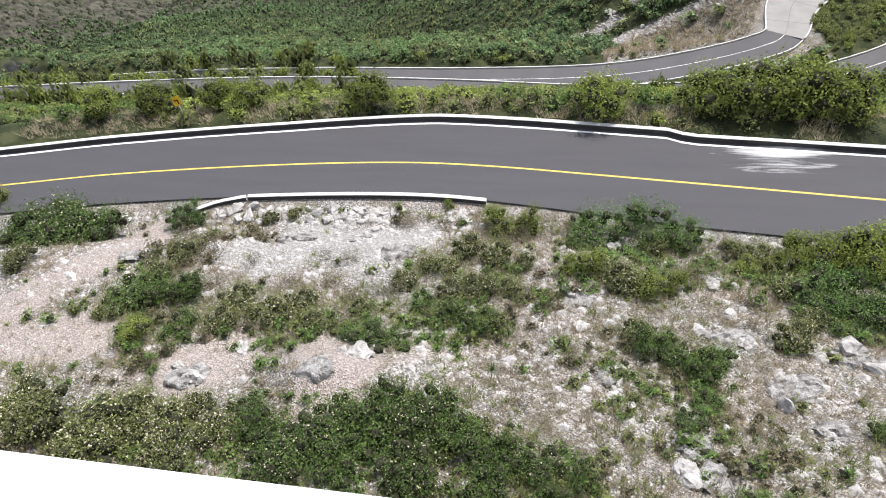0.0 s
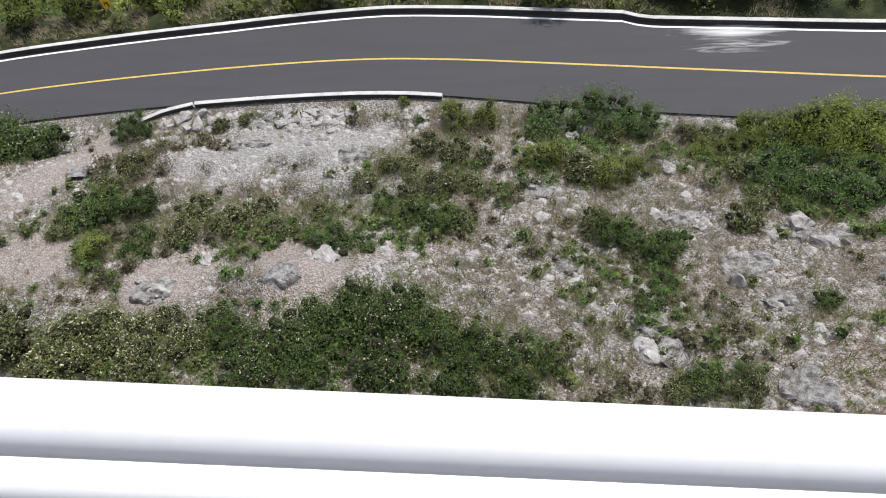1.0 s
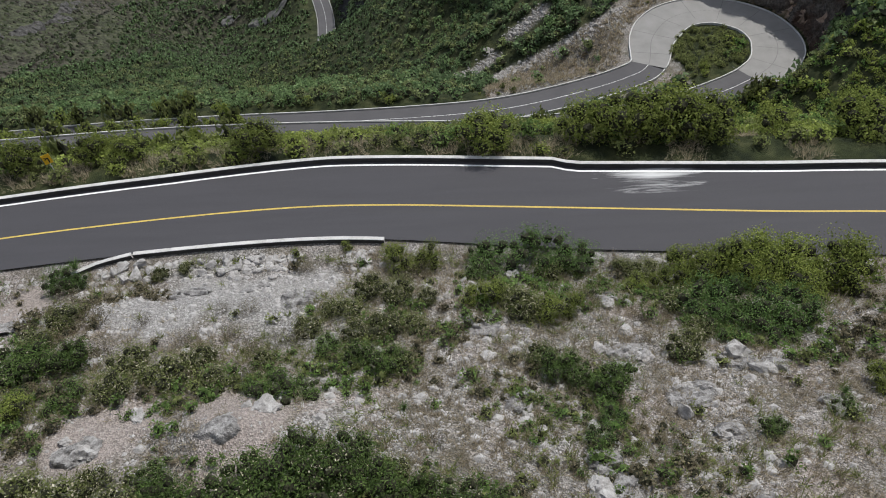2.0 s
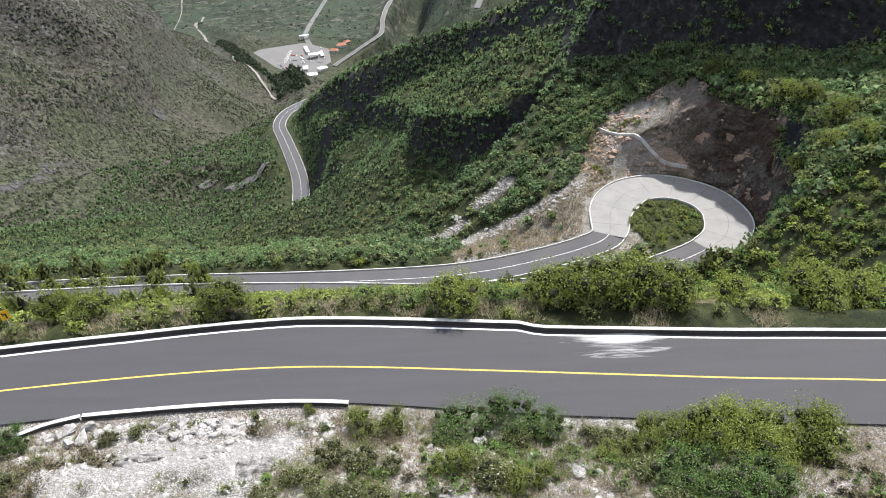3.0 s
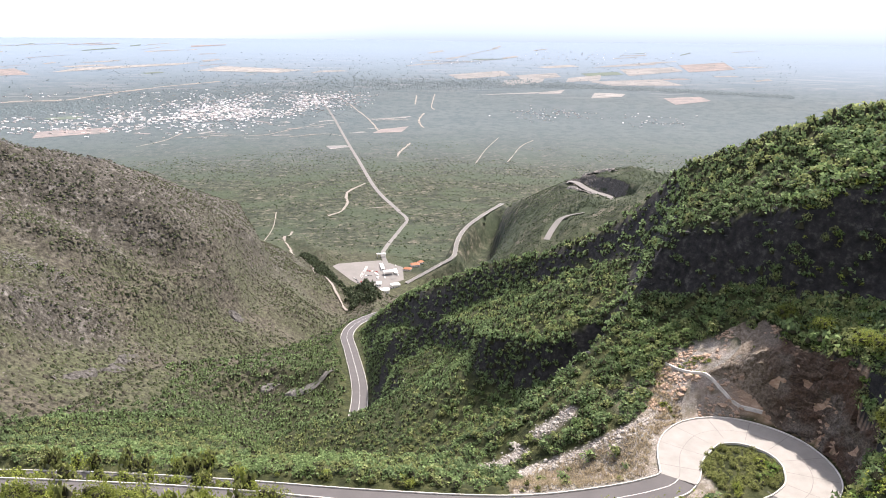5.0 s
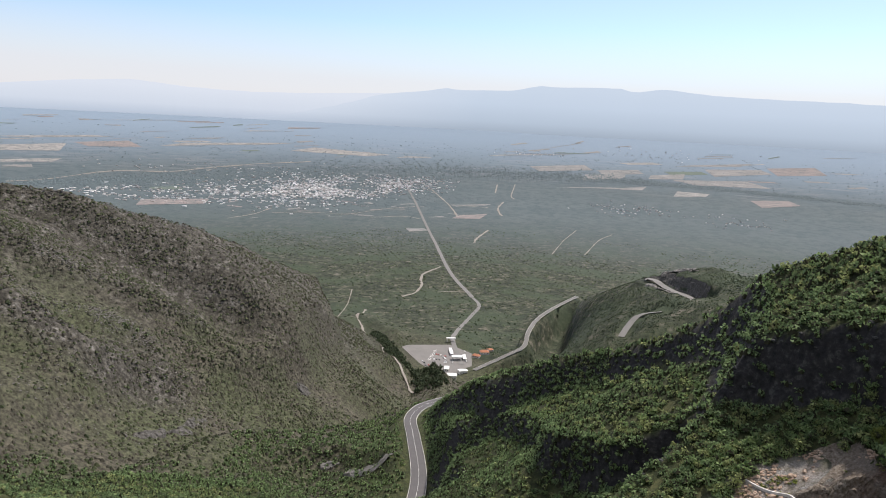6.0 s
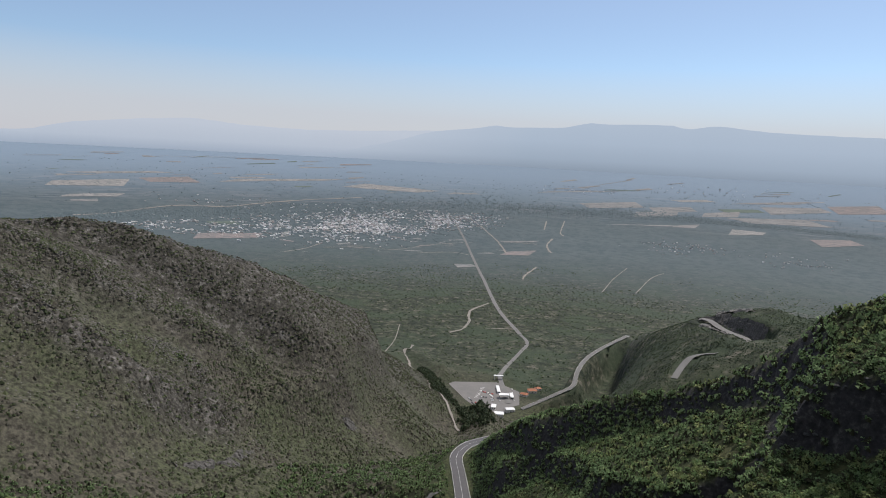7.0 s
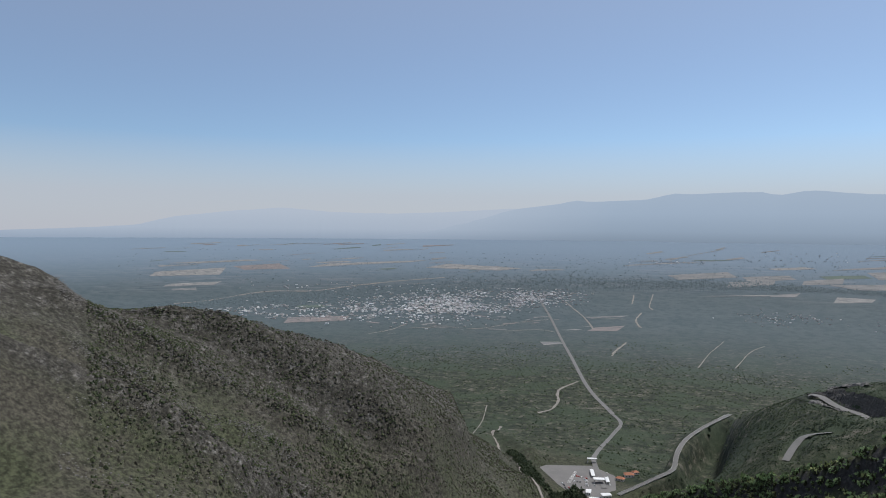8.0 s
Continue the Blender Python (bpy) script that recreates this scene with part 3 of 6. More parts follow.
# ---- plants near the lookout ----
def leaf_mat(name, dark, light, thin=0.35):
    m, t, b = material(name, 0.7)
    b.inputs["Specular IOR Level"].default_value = 0.08
    geo = t.nodes.new("ShaderNodeNewGeometry")
    info = t.nodes.new("ShaderNodeObjectInfo")
    col = mix(t, geo.outputs["Random Per Island"], dark, light)
    tone = attr(t, "tone").outputs["Fac"]
    hue = node(t, "HueSaturation", Saturation=1.0)
    add = t.nodes.new("ShaderNodeMath")
    add.operation = "ADD"
    t.links.new(info.outputs["Random"], add.inputs[0])
    t.links.new(tone, add.inputs[1])
    val = t.nodes.new("ShaderNodeMapRange")
    val.inputs["From Max"].default_value, val.inputs["To Min"].default_value, val.inputs["To Max"].default_value = 2.0, 0.62, 1.5
    t.links.new(add.outputs[0], val.inputs[0])
    t.links.new(val.outputs[0], hue.inputs["Value"])
    t.links.new(col, hue.inputs["Color"])
    t.links.new(hue.outputs[0], b.inputs["Base Color"])
    tr = t.nodes.new("ShaderNodeBsdfTranslucent")
    t.links.new(hue.outputs[0], tr.inputs["Color"])
    ms = t.nodes.new("ShaderNodeMixShader")
    ms.inputs[0].default_value = thin
    t.links.new(b.outputs[0], ms.inputs[1])
    t.links.new(tr.outputs[0], ms.inputs[2])
    t.links.new(ms.outputs[0], t.nodes["Material Output"].inputs[0])
    return m


LEAF = {
    "dark": leaf_mat("dark_leaf", (0.078, 0.128, 0.038), (0.190, 0.270, 0.085), 0.42),
    "lime": leaf_mat("lime_leaf", (0.148, 0.190, 0.042), (0.318, 0.365, 0.098), 0.42),
    "feather": leaf_mat("feathery_leaf", (0.085, 0.150, 0.045), (0.200, 0.300, 0.100), 0.42),
    "olive": leaf_mat("olive_leaf", (0.112, 0.134, 0.046), (0.250, 0.275, 0.105), 0.42),
    "fresh": leaf_mat("fresh_leaf", (0.095, 0.165, 0.042), (0.220, 0.318, 0.100), 0.42),
    "dry": leaf_mat("dry_leaf", (0.085, 0.075, 0.046), (0.19, 0.165, 0.108)),
    "blossom": leaf_mat("cream_blossom", (0.42, 0.38, 0.26), (0.62, 0.58, 0.44), 0.2),
    "straw": leaf_mat("straw_blade", (0.21, 0.17, 0.11), (0.48, 0.42, 0.31), 0.5),
    "wood_fresh": leaf_mat("forest_leaf", (0.086, 0.138, 0.056), (0.215, 0.295, 0.132), 0.42),
    "wood_dark": leaf_mat("dark_forest_leaf", (0.076, 0.122, 0.056), (0.195, 0.268, 0.130), 0.42),
    "wood_olive": leaf_mat("pale_forest_leaf", (0.118, 0.146, 0.060), (0.262, 0.298, 0.135), 0.42),
    "thorn": leaf_mat("dark_thorn_leaf", (0.026, 0.040, 0.024), (0.080, 0.100, 0.058), 0.25),
    "hill_grey": leaf_mat("grey_thorn_leaf", (0.033, 0.032, 0.025), (0.094, 0.086, 0.068), 0.2),
    "hill_green": leaf_mat("thorn_leaf", (0.024, 0.033, 0.017), (0.070, 0.080, 0.043), 0.2),
    "wood": mottled("grey_twig", [(0.3, (0.10, 0.085, 0.07)), (0.7, (0.22, 0.19, 0.16))], 8.0, 0.9, 4, 0.2, 0.01),
    # near-black colour that stands in for the shade inside crowns
    "inner": mottled("crown_shade", [(0.3, (0.016, 0.017, 0.009)), (0.7, (0.040, 0.040, 0.022))], 3.0, 0.95, 5, 0),
}


def lumps(rng, count, flat=0.8, spread=0.55):
    c = rng.normal(size=(count, 3))
    c /= np.linalg.norm(c, axis=1)[:, None]
    c *= spread * rng.uniform(0.45, 1.0, (count, 1))
    c[:, 2] = np.abs(c[:, 2]) * flat + 0.42 * flat
    return c, rng.uniform(0.24, 0.46, count)


def leaves(rng, n, size, count=9, flat=0.8, spread=0.55, quad=True, loose=0.3):
    """Leaves on the outsides of several lumps, within about 1 m of the foot: verts and faces."""
    c, rad = lumps(rng, count, flat, spread)
    k = rng.integers(0, count, n)
    d = rng.normal(size=(n, 3))
    d[:, 2] = d[:, 2] + 0.25
    d /= np.linalg.norm(d, axis=1)[:, None]
    p = c[k] + d * (rad[k] * (0.72 + loose * rng.random(n)))[:, None]
    p[:, 2] = np.maximum(p[:, 2], 0.04 + 0.1 * rng.random(n))
    nrm = d + rng.normal(size=(n, 3)) * 0.55
    nrm /= np.linalg.norm(nrm, axis=1)[:, None]
    u = np.cross(nrm, rng.normal(size=(n, 3)))
    u /= np.linalg.norm(u, axis=1)[:, None] + 1e-9
    w = np.cross(nrm, u)
    s = (size * rng.uniform(0.6, 1.35, n))[:, None]
    if quad:
        v = np.stack([p - u * s * 0.55, p - w * s * 0.32, p + u * s * 0.55, p + w * s * 0.32], 1)
    else:
        v = np.stack([p - u * s * 0.6 - w * s * 0.4, p + u * s * 0.6 - w * s * 0.35, p + w * s * 0.65], 1)
    m = v.shape[1]
    return v.reshape(-1, 3), np.arange(n * m).reshape(n, m), c


ICO_V = np.array([(-1, 1.618, 0), (1, 1.618, 0), (-1, -1.618, 0), (1, -1.618, 0), (0, -1, 1.618), (0, 1, 1.618), (0, -1, -1.618), (0, 1, -1.618), (1.618, 0, -1), (1.618, 0, 1), (-1.618, 0, -1), (-1.618, 0, 1)]) / 1.902
ICO_F = np.array([(0, 11, 5), (0, 5, 1), (0, 1, 7), (0, 7, 10), (0, 10, 11), (1, 5, 9), (5, 11, 4), (11, 10, 2), (10, 7, 6), (7, 1, 8), (3, 9, 4), (3, 4, 2), (3, 2, 6), (3, 6, 8), (3, 8, 9), (4, 9, 5), (2, 4, 11), (6, 2, 10), (8, 6, 7), (9, 8, 1)])


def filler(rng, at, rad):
    """An uneven lump: the dark shade core of a crown, or a stone."""
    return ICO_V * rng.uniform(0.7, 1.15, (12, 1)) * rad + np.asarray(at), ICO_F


def stems(rng, tips, girth=0.03, trunk=0.0):
    """Tapered stems from the foot (or the top of a trunk) to the given tips."""
    vs, fs = [], []

    def limb(a, b, ra, rb, seg=5):
        a, b = Vector(a), Vector(b)
        side = (b - a).orthogonal().normalized()
        other = (b - a).cross(side).normalized()
        mid = (a + b) / 2 + side * (b - a).length * 0.12 * float(rng.uniform(-1, 1))
        k = len(vs)
        for q, rr in ((a, ra), (mid, (ra + rb) / 2), (b, rb)):
            vs.extend(q + (side * math.cos(2 * math.pi * i / seg) + other * math.sin(2 * math.pi * i / seg)) * rr for i in range(seg))
        for j in range(2):
            for i in range(seg):
                fs.append((k + j * seg + i, k + j * seg + (i + 1) % seg, k + (j + 1) * seg + (i + 1) % seg, k + (j + 1) * seg + i))

    foot = Vector((0, 0, -0.12))
    fork = Vector((0.03, 0.02, trunk))
    if trunk:
        limb(foot, fork, girth * 2.2, girth * 1.5, 7)
    for p in tips:
        limb(fork if trunk else foot + Vector((float(rng.uniform(-0.1, 0.1)), float(rng.uniform(-0.1, 0.1)), 0)), p, girth * (1.2 if trunk else 1), girth * 0.25)
    return vs, fs


def plant(kind, seed, leaf, n, size, count, flat, spread, label, category, blossoms=0, twigs=5, trunk=0.0, girth=0.03, loose=0.3):
    rng = np.random.default_rng(seed)
    ob = tagged(new(kind), label, category)
    v, f, c = leaves(rng, n, size, count, flat, spread, loose=loose)
    v[:, 2] += trunk
    c[:, 2] += trunk
    sub("crown" if trunk else "foliage", fast_mesh("foliage", v, f, LEAF[leaf]), ob)
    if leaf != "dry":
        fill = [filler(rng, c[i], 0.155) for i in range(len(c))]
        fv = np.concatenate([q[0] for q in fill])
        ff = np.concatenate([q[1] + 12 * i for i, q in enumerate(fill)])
        sub("shade_core", fast_mesh("shade_core", fv, ff, LEAF["inner"]), ob, "dark core standing in for the shade inside the crown")
    sv, sf = stems(rng, [tuple(q) for q in c[:twigs]], girth, trunk)
    sub("trunk" if trunk else "stems", sheet("stems", sv, sf, LEAF["wood"]), ob, "grey woody trunk" if trunk else "")
    if blossoms:
        k = rng.integers(0, len(f), blossoms)
        p = v.reshape(-1, 4, 3)[k].mean(1) * 1.04
        a, b2 = rng.normal(size=(2, blossoms, 3)) * 0.015
        bv = np.stack([p - a, p - b2, p + a, p + b2], 1).reshape(-1, 3)
        sub("blossom", fast_mesh("blossom", bv, np.arange(blossoms * 4).reshape(-1, 4), LEAF["blossom"]), ob, "small cream flower heads")
    return ob


KINDS = {
    "dark": [("shrub", 11, "dark", 2700, 0.050, 18, 0.78, 0.62, "dense dark green shrub on the stony slope", "shrub", 0), ("shrub", 12, "dark", 2700, 0.050, 20, 0.7, 0.66, "dense dark green shrub on the stony slope", "shrub", 220)],
    "flower": [("shrub", 21, "olive", 2400, 0.050, 18, 0.72, 0.62, "olive green shrub speckled with cream blossom", "shrub", 520), ("shrub", 22, "olive", 2500, 0.048, 19, 0.66, 0.66, "olive green shrub speckled with cream blossom", "shrub", 420)],
    "lime": [("shrub", 31, "lime", 2500, 0.052, 14, 0.8, 0.62, "bright yellow-green leafy shrub", "shrub", 0), ("shrub", 32, "lime", 2500, 0.052, 13, 0.85, 0.6, "bright yellow-green leafy shrub", "shrub", 0)],
    "lime_big": [("shrub", 33, "lime", 5200, 0.047, 24, 0.8, 0.66, "large bright yellow-green leafy shrub", "shrub", 0), ("shrub", 34, "lime", 5200, 0.047, 21, 0.85, 0.64, "large bright yellow-green leafy shrub", "shrub", 0)],
    "feather": [("acacia_shrub", 41, "feather", 3000, 0.042, 13, 0.66, 0.66, "feathery grey-green acacia shrub with fine leaves", "shrub", 0), ("acacia_shrub", 42, "feather", 3000, 0.042, 12, 0.6, 0.7, "feathery grey-green acacia shrub with fine leaves", "shrub", 0)],
    "dry": [("dry_shrub", 51, "dry", 1100, 0.042, 11, 0.7, 0.6, "half-dry brownish shrub with bare twigs", "shrub", 60)],
    "fresh": [("ground_cover", 61, "fresh", 2200, 0.044, 14, 0.4, 0.72, "low fresh green creeping plant", "shrub", 0)],
    "tree": [("small_tree", 71, "lime", 3000, 0.058, 16, 0.85, 0.62, "small dense tree with sunlit green crown", "tree", 0), ("small_tree", 72, "lime", 3000, 0.058, 18, 0.95, 0.58, "small dense yellow-green tree beside the road", "tree", 0)],
}
made = {}


def place(kind, spots, stretch=1.0, sink=0.05, group="", seed=0):
    """Puts plants of a kind at (x, y, radius)."""
    rng = random.Random(seed + len(kind))
    zs = land(np.array([float(s[0]) for s in spots]), np.array([float(s[1]) for s in spots]))
    for i, (x, y, rad) in enumerate(spots):
        rad *= 1.5 if kind == "tree" else 1.3
        sort = "lime_big" if kind == "lime" and rad > 2.9 else kind
        recipe = KINDS[sort][i % len(KINDS[sort])]
        m = pose(x, y, float(zs[i]) - sink * rad, rng.uniform(-4, 4), rng.uniform(-4, 4), rng.uniform(0, 360)) @ Matrix.Diagonal((rad, rad * rng.uniform(0.85, 1.1), rad * stretch * rng.uniform(0.85, 1.15), 1))
        if recipe not in made:
            twigs = 9 if kind == "dry" else 6
            made[recipe] = plant(*recipe, twigs=twigs, trunk=0.18 if kind == "tree" else 0.0, girth=0.05 if kind == "tree" else 0.022, loose=0.6 if kind == "dry" else 0.4)
            made[recipe].matrix_basis = m
            ob = made[recipe]
        else:
            k = made[recipe].scale
            ob = copy_thing(made[recipe], m @ Matrix.Diagonal((1 / k.x, 1 / k.y, 1 / k.z, 1)))
        if group:
            tagged(ob, group=group)


place("dark", [(-39.7, 26.6, 2.4), (-36.4, 27.0, 2.6), (-33.6, 27.6, 2.2), (-38.0, 28.4, 2.4), (-22.3, 20.1, 1.3), (-25.9, 19.6, 1.64), (-24.4, 19.9, 1.49), (0.2, 28.0, 0.9), (-4.7, 18.9, 1.22), (-6.3, 19.5, 0.98), (4.0, 18.1, 1.19), (4.9, 18.4, 0.85), (6.4, 16.8, 1.18), (5.3, 17.2, 0.83), (7.3, 17.6, 0.96), (-14.6, 12.2, 0.8), (-13.3, 10.6, 1.3), (-10.8, 10.4, 1.57), (-8.7, 11.0, 1.66), (-6.5, 11.3, 1.54), (-4.4, 11.2, 1.42)], 1.0, group="slope shrubs")
place("dark", [(-2.8, 10.6, 1.2), (-1.1, 10.4, 1.18), (0.8, 10.0, 0.89), (-10.1, 11.7, 1.29), (-7.8, 12.6, 1.49), (-5.7, 12.6, 1.37), (13.1, 13.8, 0.81), (6.9, 9.2, 0.95), (-8.2, 20.4, 1.0), (16.9, 14.9, 0.7), (-9.4, 9.2, 1.4), (-6.2, 9.2, 1.5), (-3.0, 8.9, 1.3), (-12.0, 8.9, 1.4), (-0.6, 8.6, 1.1)], 1.0, group="slope shrubs", seed=3)
place("flower", [(-36.5, 22.7, 1.61), (-24.9, 23.9, 1.3), (-25.4, 21.9, 1.24), (-26.7, 18.5, 1.19), (-19.0, 19.9, 1.54), (-16.6, 18.7, 1.59), (-13.6, 17.9, 1.12), (-19.0, 17.8, 1.2), (-15.1, 19.9, 1.2), (-9.7, 22.5, 1.07), (-7.5, 23.8, 1.1), (-6.4, 25.7, 1.27), (-4.5, 25.1, 1.4), (-5.1, 21.9, 1.29), (-3.5, 22.2, 0.91), (-4.1, 19.1, 0.98), (-8.6, 24.0, 0.84), (-2.8, 24.8, 0.83), (-20.0, 30.3, 0.7), (-21.7, 29.8, 0.8)], 0.85, group="slope shrubs")
place("flower", [(4.9, 28.1, 1.2), (6.0, 28.9, 0.9), (2.8, 23.3, 1.48), (2.2, 24.4, 0.95), (9.9, 28.4, 0.9), (11.2, 28.0, 1.2), (11.8, 23.7, 1.12), (11.1, 19.6, 1.29), (12.4, 21.1, 1.07), (3.3, 19.2, 0.99), (-24.4, 10.4, 2.05), (-21.1, 10.3, 1.98), (-26.6, 10.1, 1.86), (-18.2, 10.4, 1.64), (-15.8, 10.5, 1.36), (-3.7, 11.9, 0.9), (-20.5, 11.5, 1.37), (-26.6, 11.6, 1.63), (-17.3, 11.9, 1.06), (-6.8, 21.6, 1.0), (-11.5, 19.6, 0.9), (8.6, 9.1, 0.9), (5.8, 8.8, 0.7), (-21.0, 8.8, 1.7), (-17.0, 8.8, 1.5)], 0.85, group="slope shrubs", seed=4)
place("lime", [(-45.5, 31.0, 1.4), (-4.9, 29.7, 1.5), (-2.8, 29.8, 1.4), (-8.7, 31.6, 0.5), (0.9, 24.5, 1.1), (-0.2, 24.5, 0.81), (4.4, 22.6, 1.1), (5.7, 23.3, 0.95), (14.9, 27.4, 2.1), (16.6, 26.9, 2.3), (18.4, 27.3, 2.3), (20.6, 27.2, 2.2), (23.2, 26.6, 2.3), (13.6, 28.0, 1.4), (10.3, 26.1, 1.04), (12.3, 26.6, 1.3), (-23.3, 16.4, 1.1), (17.6, 25.6, 1.7), (20.0, 25.2, 1.7), (19.4, 16.6, 0.9)], 1.05, group="slope shrubs")
place("feather", [(-28.4, 29.2, 1.4), (-27.3, 29.4, 0.9), (1.7, 29.2, 2.0), (4.6, 29.6, 2.2), (6.9, 29.2, 1.7), (0.5, 29.8, 1.2), (13.3, 23.2, 1.9), (15.2, 23.2, 2.0), (16.4, 21.5, 1.7), (13.8, 21.4, 1.39), (5.3, 13.5, 0.8), (6.2, 14.7, 0.75), (18.0, 22.4, 1.7), (8.6, 9.6, 0.7)], 1.0, group="slope shrubs")
place("dry", [(-23.0, 24.3, 1.3), (-21.3, 21.1, 0.87), (-26.0, 26.2, 1.2), (-20.0, 23.7, 0.7), (-13.8, 24.4, 0.9), (-15.4, 24.6, 0.6), (-12.1, 18.4, 0.88), (-12.0, 20.8, 1.06), (-10.5, 21.6, 1.07), (-3.6, 28.2, 1.1), (7.1, 24.5, 0.85), (9.8, 22.5, 0.95), (-4.2, 27.2, 1.0), (-11.3, 29.6, 0.8), (-8.9, 29.8, 0.8), (-14.0, 22.2, 0.9), (-16.8, 21.9, 0.8), (9.4, 20.6, 0.8), (-28.2, 20.4, 0.6), (8.5, 13.0, 0.6), (-2.0, 13.6, 0.6)], 0.9, group="slope shrubs")
place("fresh", [(-10.0, 16.7, 1.45), (-8.7, 16.9, 0.94), (-11.3, 17.1, 0.72), (-21.5, 17.2, 1.3), (-24.0, 17.2, 1.0)], 0.8, group="slope shrubs")
# trees just past the upper road
place("tree", [(1.6, 42.0, 2.2), (-16.9, 42.6, 1.8), (9.6, 43.0, 2.3), (12.6, 42.4, 2.5), (15.6, 42.8, 2.5), (18.6, 42.4, 2.4), (25, 43, 1.6), (31, 42.8, 2.3), (-28, 43.4, 1.7), (-31, 43.0, 1.5), (-36.5, 42.6, 1.7), (-41, 41.6, 1.7), (36, 43, 2.2), (-52, 82.0, 1.9), (-57, 80.5, 2.0), (-63, 79.5, 2.1), (-69, 79.0, 1.9), (-44, 83.0, 1.5), (-60, 96.5, 1.7), (-66, 97.0, 1.8), (-53, 96.0, 1.6), (-20, 83.6, 1.2), (6, 83.4, 1.3), (25, 86.2, 1.5), (30, 87.5, 1.6), (66.5, 106.0, 2.3), (68.2, 101.5, 2.2), (70.5, 97.5, 2.2), (72.0, 108.0, 2.6), (70.0, 116.5, 2.5), (69.0, 122.0, 2.2), (66.0, 131.5, 2.2), (62.0, 139.0, 2.2)], 0.95, group="roadside trees")

# dry grass, joined
def tufts(name, label, n, xr, yr, keep, blades, tall, leaf, seed, wide=0.016):
    rng = np.random.default_rng(seed)
    x, y = rng.uniform(*xr, n), rng.uniform(*yr, n)
    k = keep(x, y, rng)
    x, y = x[k], y[k]
    z = land(x, y)
    n = len(x)
    X, Y, Z = (np.repeat(a, blades) for a in (x, y, z))
    m = n * blades
    a, lean, h = rng.uniform(0, 2 * np.pi, m), rng.uniform(0.25, 1.6, m), np.repeat(rng.uniform(0.5, 1.3, n), blades) * tall * rng.uniform(0.6, 1.1, m)
    bx, by = X + rng.normal(0, 0.08, m), Y + rng.normal(0, 0.08, m)
    w = wide * np.ones(m)
    v = np.stack([np.stack([bx - w * np.sin(a), by + w * np.cos(a), Z - 0.03], -1), np.stack([bx + w * np.sin(a), by - w * np.cos(a), Z - 0.03], -1),
                  np.stack([bx + np.cos(a) * h * lean, by + np.sin(a) * h * lean, Z + h], -1)], 1).reshape(-1, 3)
    me = fast_mesh(name, v, np.arange(3 * m).reshape(-1, 3), LEAF[leaf])
    set_attr(me, "tone", np.repeat(np.repeat(rng.random(n), blades), 3))
    return tagged(new(name, me), label, "grass", kind="stuff")


def near_road(x, y, line, d):
    return along(x, y, [tuple(p) for p in line[::4]] + [tuple(line[-1])])[0] < d


tufts("dry_grass", "tufts of straw-coloured dry grass on stony ground", 14000, (-36, 28), (7, 32), lambda x, y, g: (rough2(x, y, 6, 3, 31) + 0.25 * g.random(len(x)) + 0.5 * step(-10, 1, x) > 0.10) & ~near_road(x, y, ROAD_UPPER, 4.3) & (g.random(len(x)) > 0.93 * np.maximum(*bare(x, y))), 11, 0.36, "straw", 5)
tufts("green_weeds", "wispy green weeds and grass between the stones", 2600, (-34, 27), (8, 31), lambda x, y, g: (rough2(x, y, 5, 3, 35) + 0.3 * g.random(len(x)) > 0.12) & ~near_road(x, y, ROAD_UPPER, 4.3) & (g.random(len(x)) > 0.97 * np.maximum(*bare(x, y))), 16, 0.42, "olive", 8, 0.022)
tufts("verge_grass", "band of dry pale grass behind the road kerb", 2600, (-48, 34), (38, 43.5), lambda x, y, g: (rough2(x, y, 5, 2, 33) > -0.15) & ~near_road(x, y, ROAD_UPPER, 5.2), 10, 0.6, "straw", 6)
tufts("hairpin_grass", "dry grass slope beside the hairpin", 5200, (4, 40), (102, 142), lambda x, y, g: ~near_road(x, y, ROAD_LOOP_OUT, 4.3) & ~near_road(x, y, ROAD_LOOP, 5.6) & (dry_bank(x, y) | (np.hypot(x - 40, y - 136) < 8)), 9, 0.7, "straw", 7, 0.05)


# low herbs and seedlings between the shrubs, joined
BANDS = [[(-27, 18.5), (-21, 15.5), (-14, 17.2), (-8, 18.5), (-3.5, 21), (1, 24), (5, 27)], [(-30, 9.5), (-18, 9.6), (-8, 10), (1, 9.2)], [(8, 27), (13, 23), (18, 20), (26, 21)], [(1.5, 16.8), (6, 15.4), (8, 11)], [(-26, 23.5), (-22, 26.5)]]


# ---- woods and scrub over the slopes, joined ----
def blob_leaves(rng, n, size, count):
    v, f, _ = leaves(rng, n, size, count, 0.8, 0.55, quad=False, loose=0.35)
    return v, f


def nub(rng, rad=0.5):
    """A dark core for the shade in the middle of a crown: a small uneven lump."""
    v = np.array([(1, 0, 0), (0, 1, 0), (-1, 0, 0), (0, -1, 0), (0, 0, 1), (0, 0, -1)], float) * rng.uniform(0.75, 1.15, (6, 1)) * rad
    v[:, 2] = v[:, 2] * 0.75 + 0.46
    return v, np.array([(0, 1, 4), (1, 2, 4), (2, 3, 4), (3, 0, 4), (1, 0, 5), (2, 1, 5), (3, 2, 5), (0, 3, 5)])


def tuft_core(rng, rad):
    """A bush far off: a few facets."""
    k = 5
    a = np.linspace(0, 2 * np.pi, k, endpoint=False) + rng.uniform(0, 1)
    r = rad * rng.uniform(0.7, 1.2, k)
    v = np.concatenate([np.stack([r * np.cos(a), r * np.sin(a), rng.uniform(0.15, 0.45, k)], -1), [(0.1, 0, 1.0)]])
    v[:k, 2] -= 0.25
    f = [(i, (i + 1) % k, k) for i in range(k)]
    return v, np.array(f)


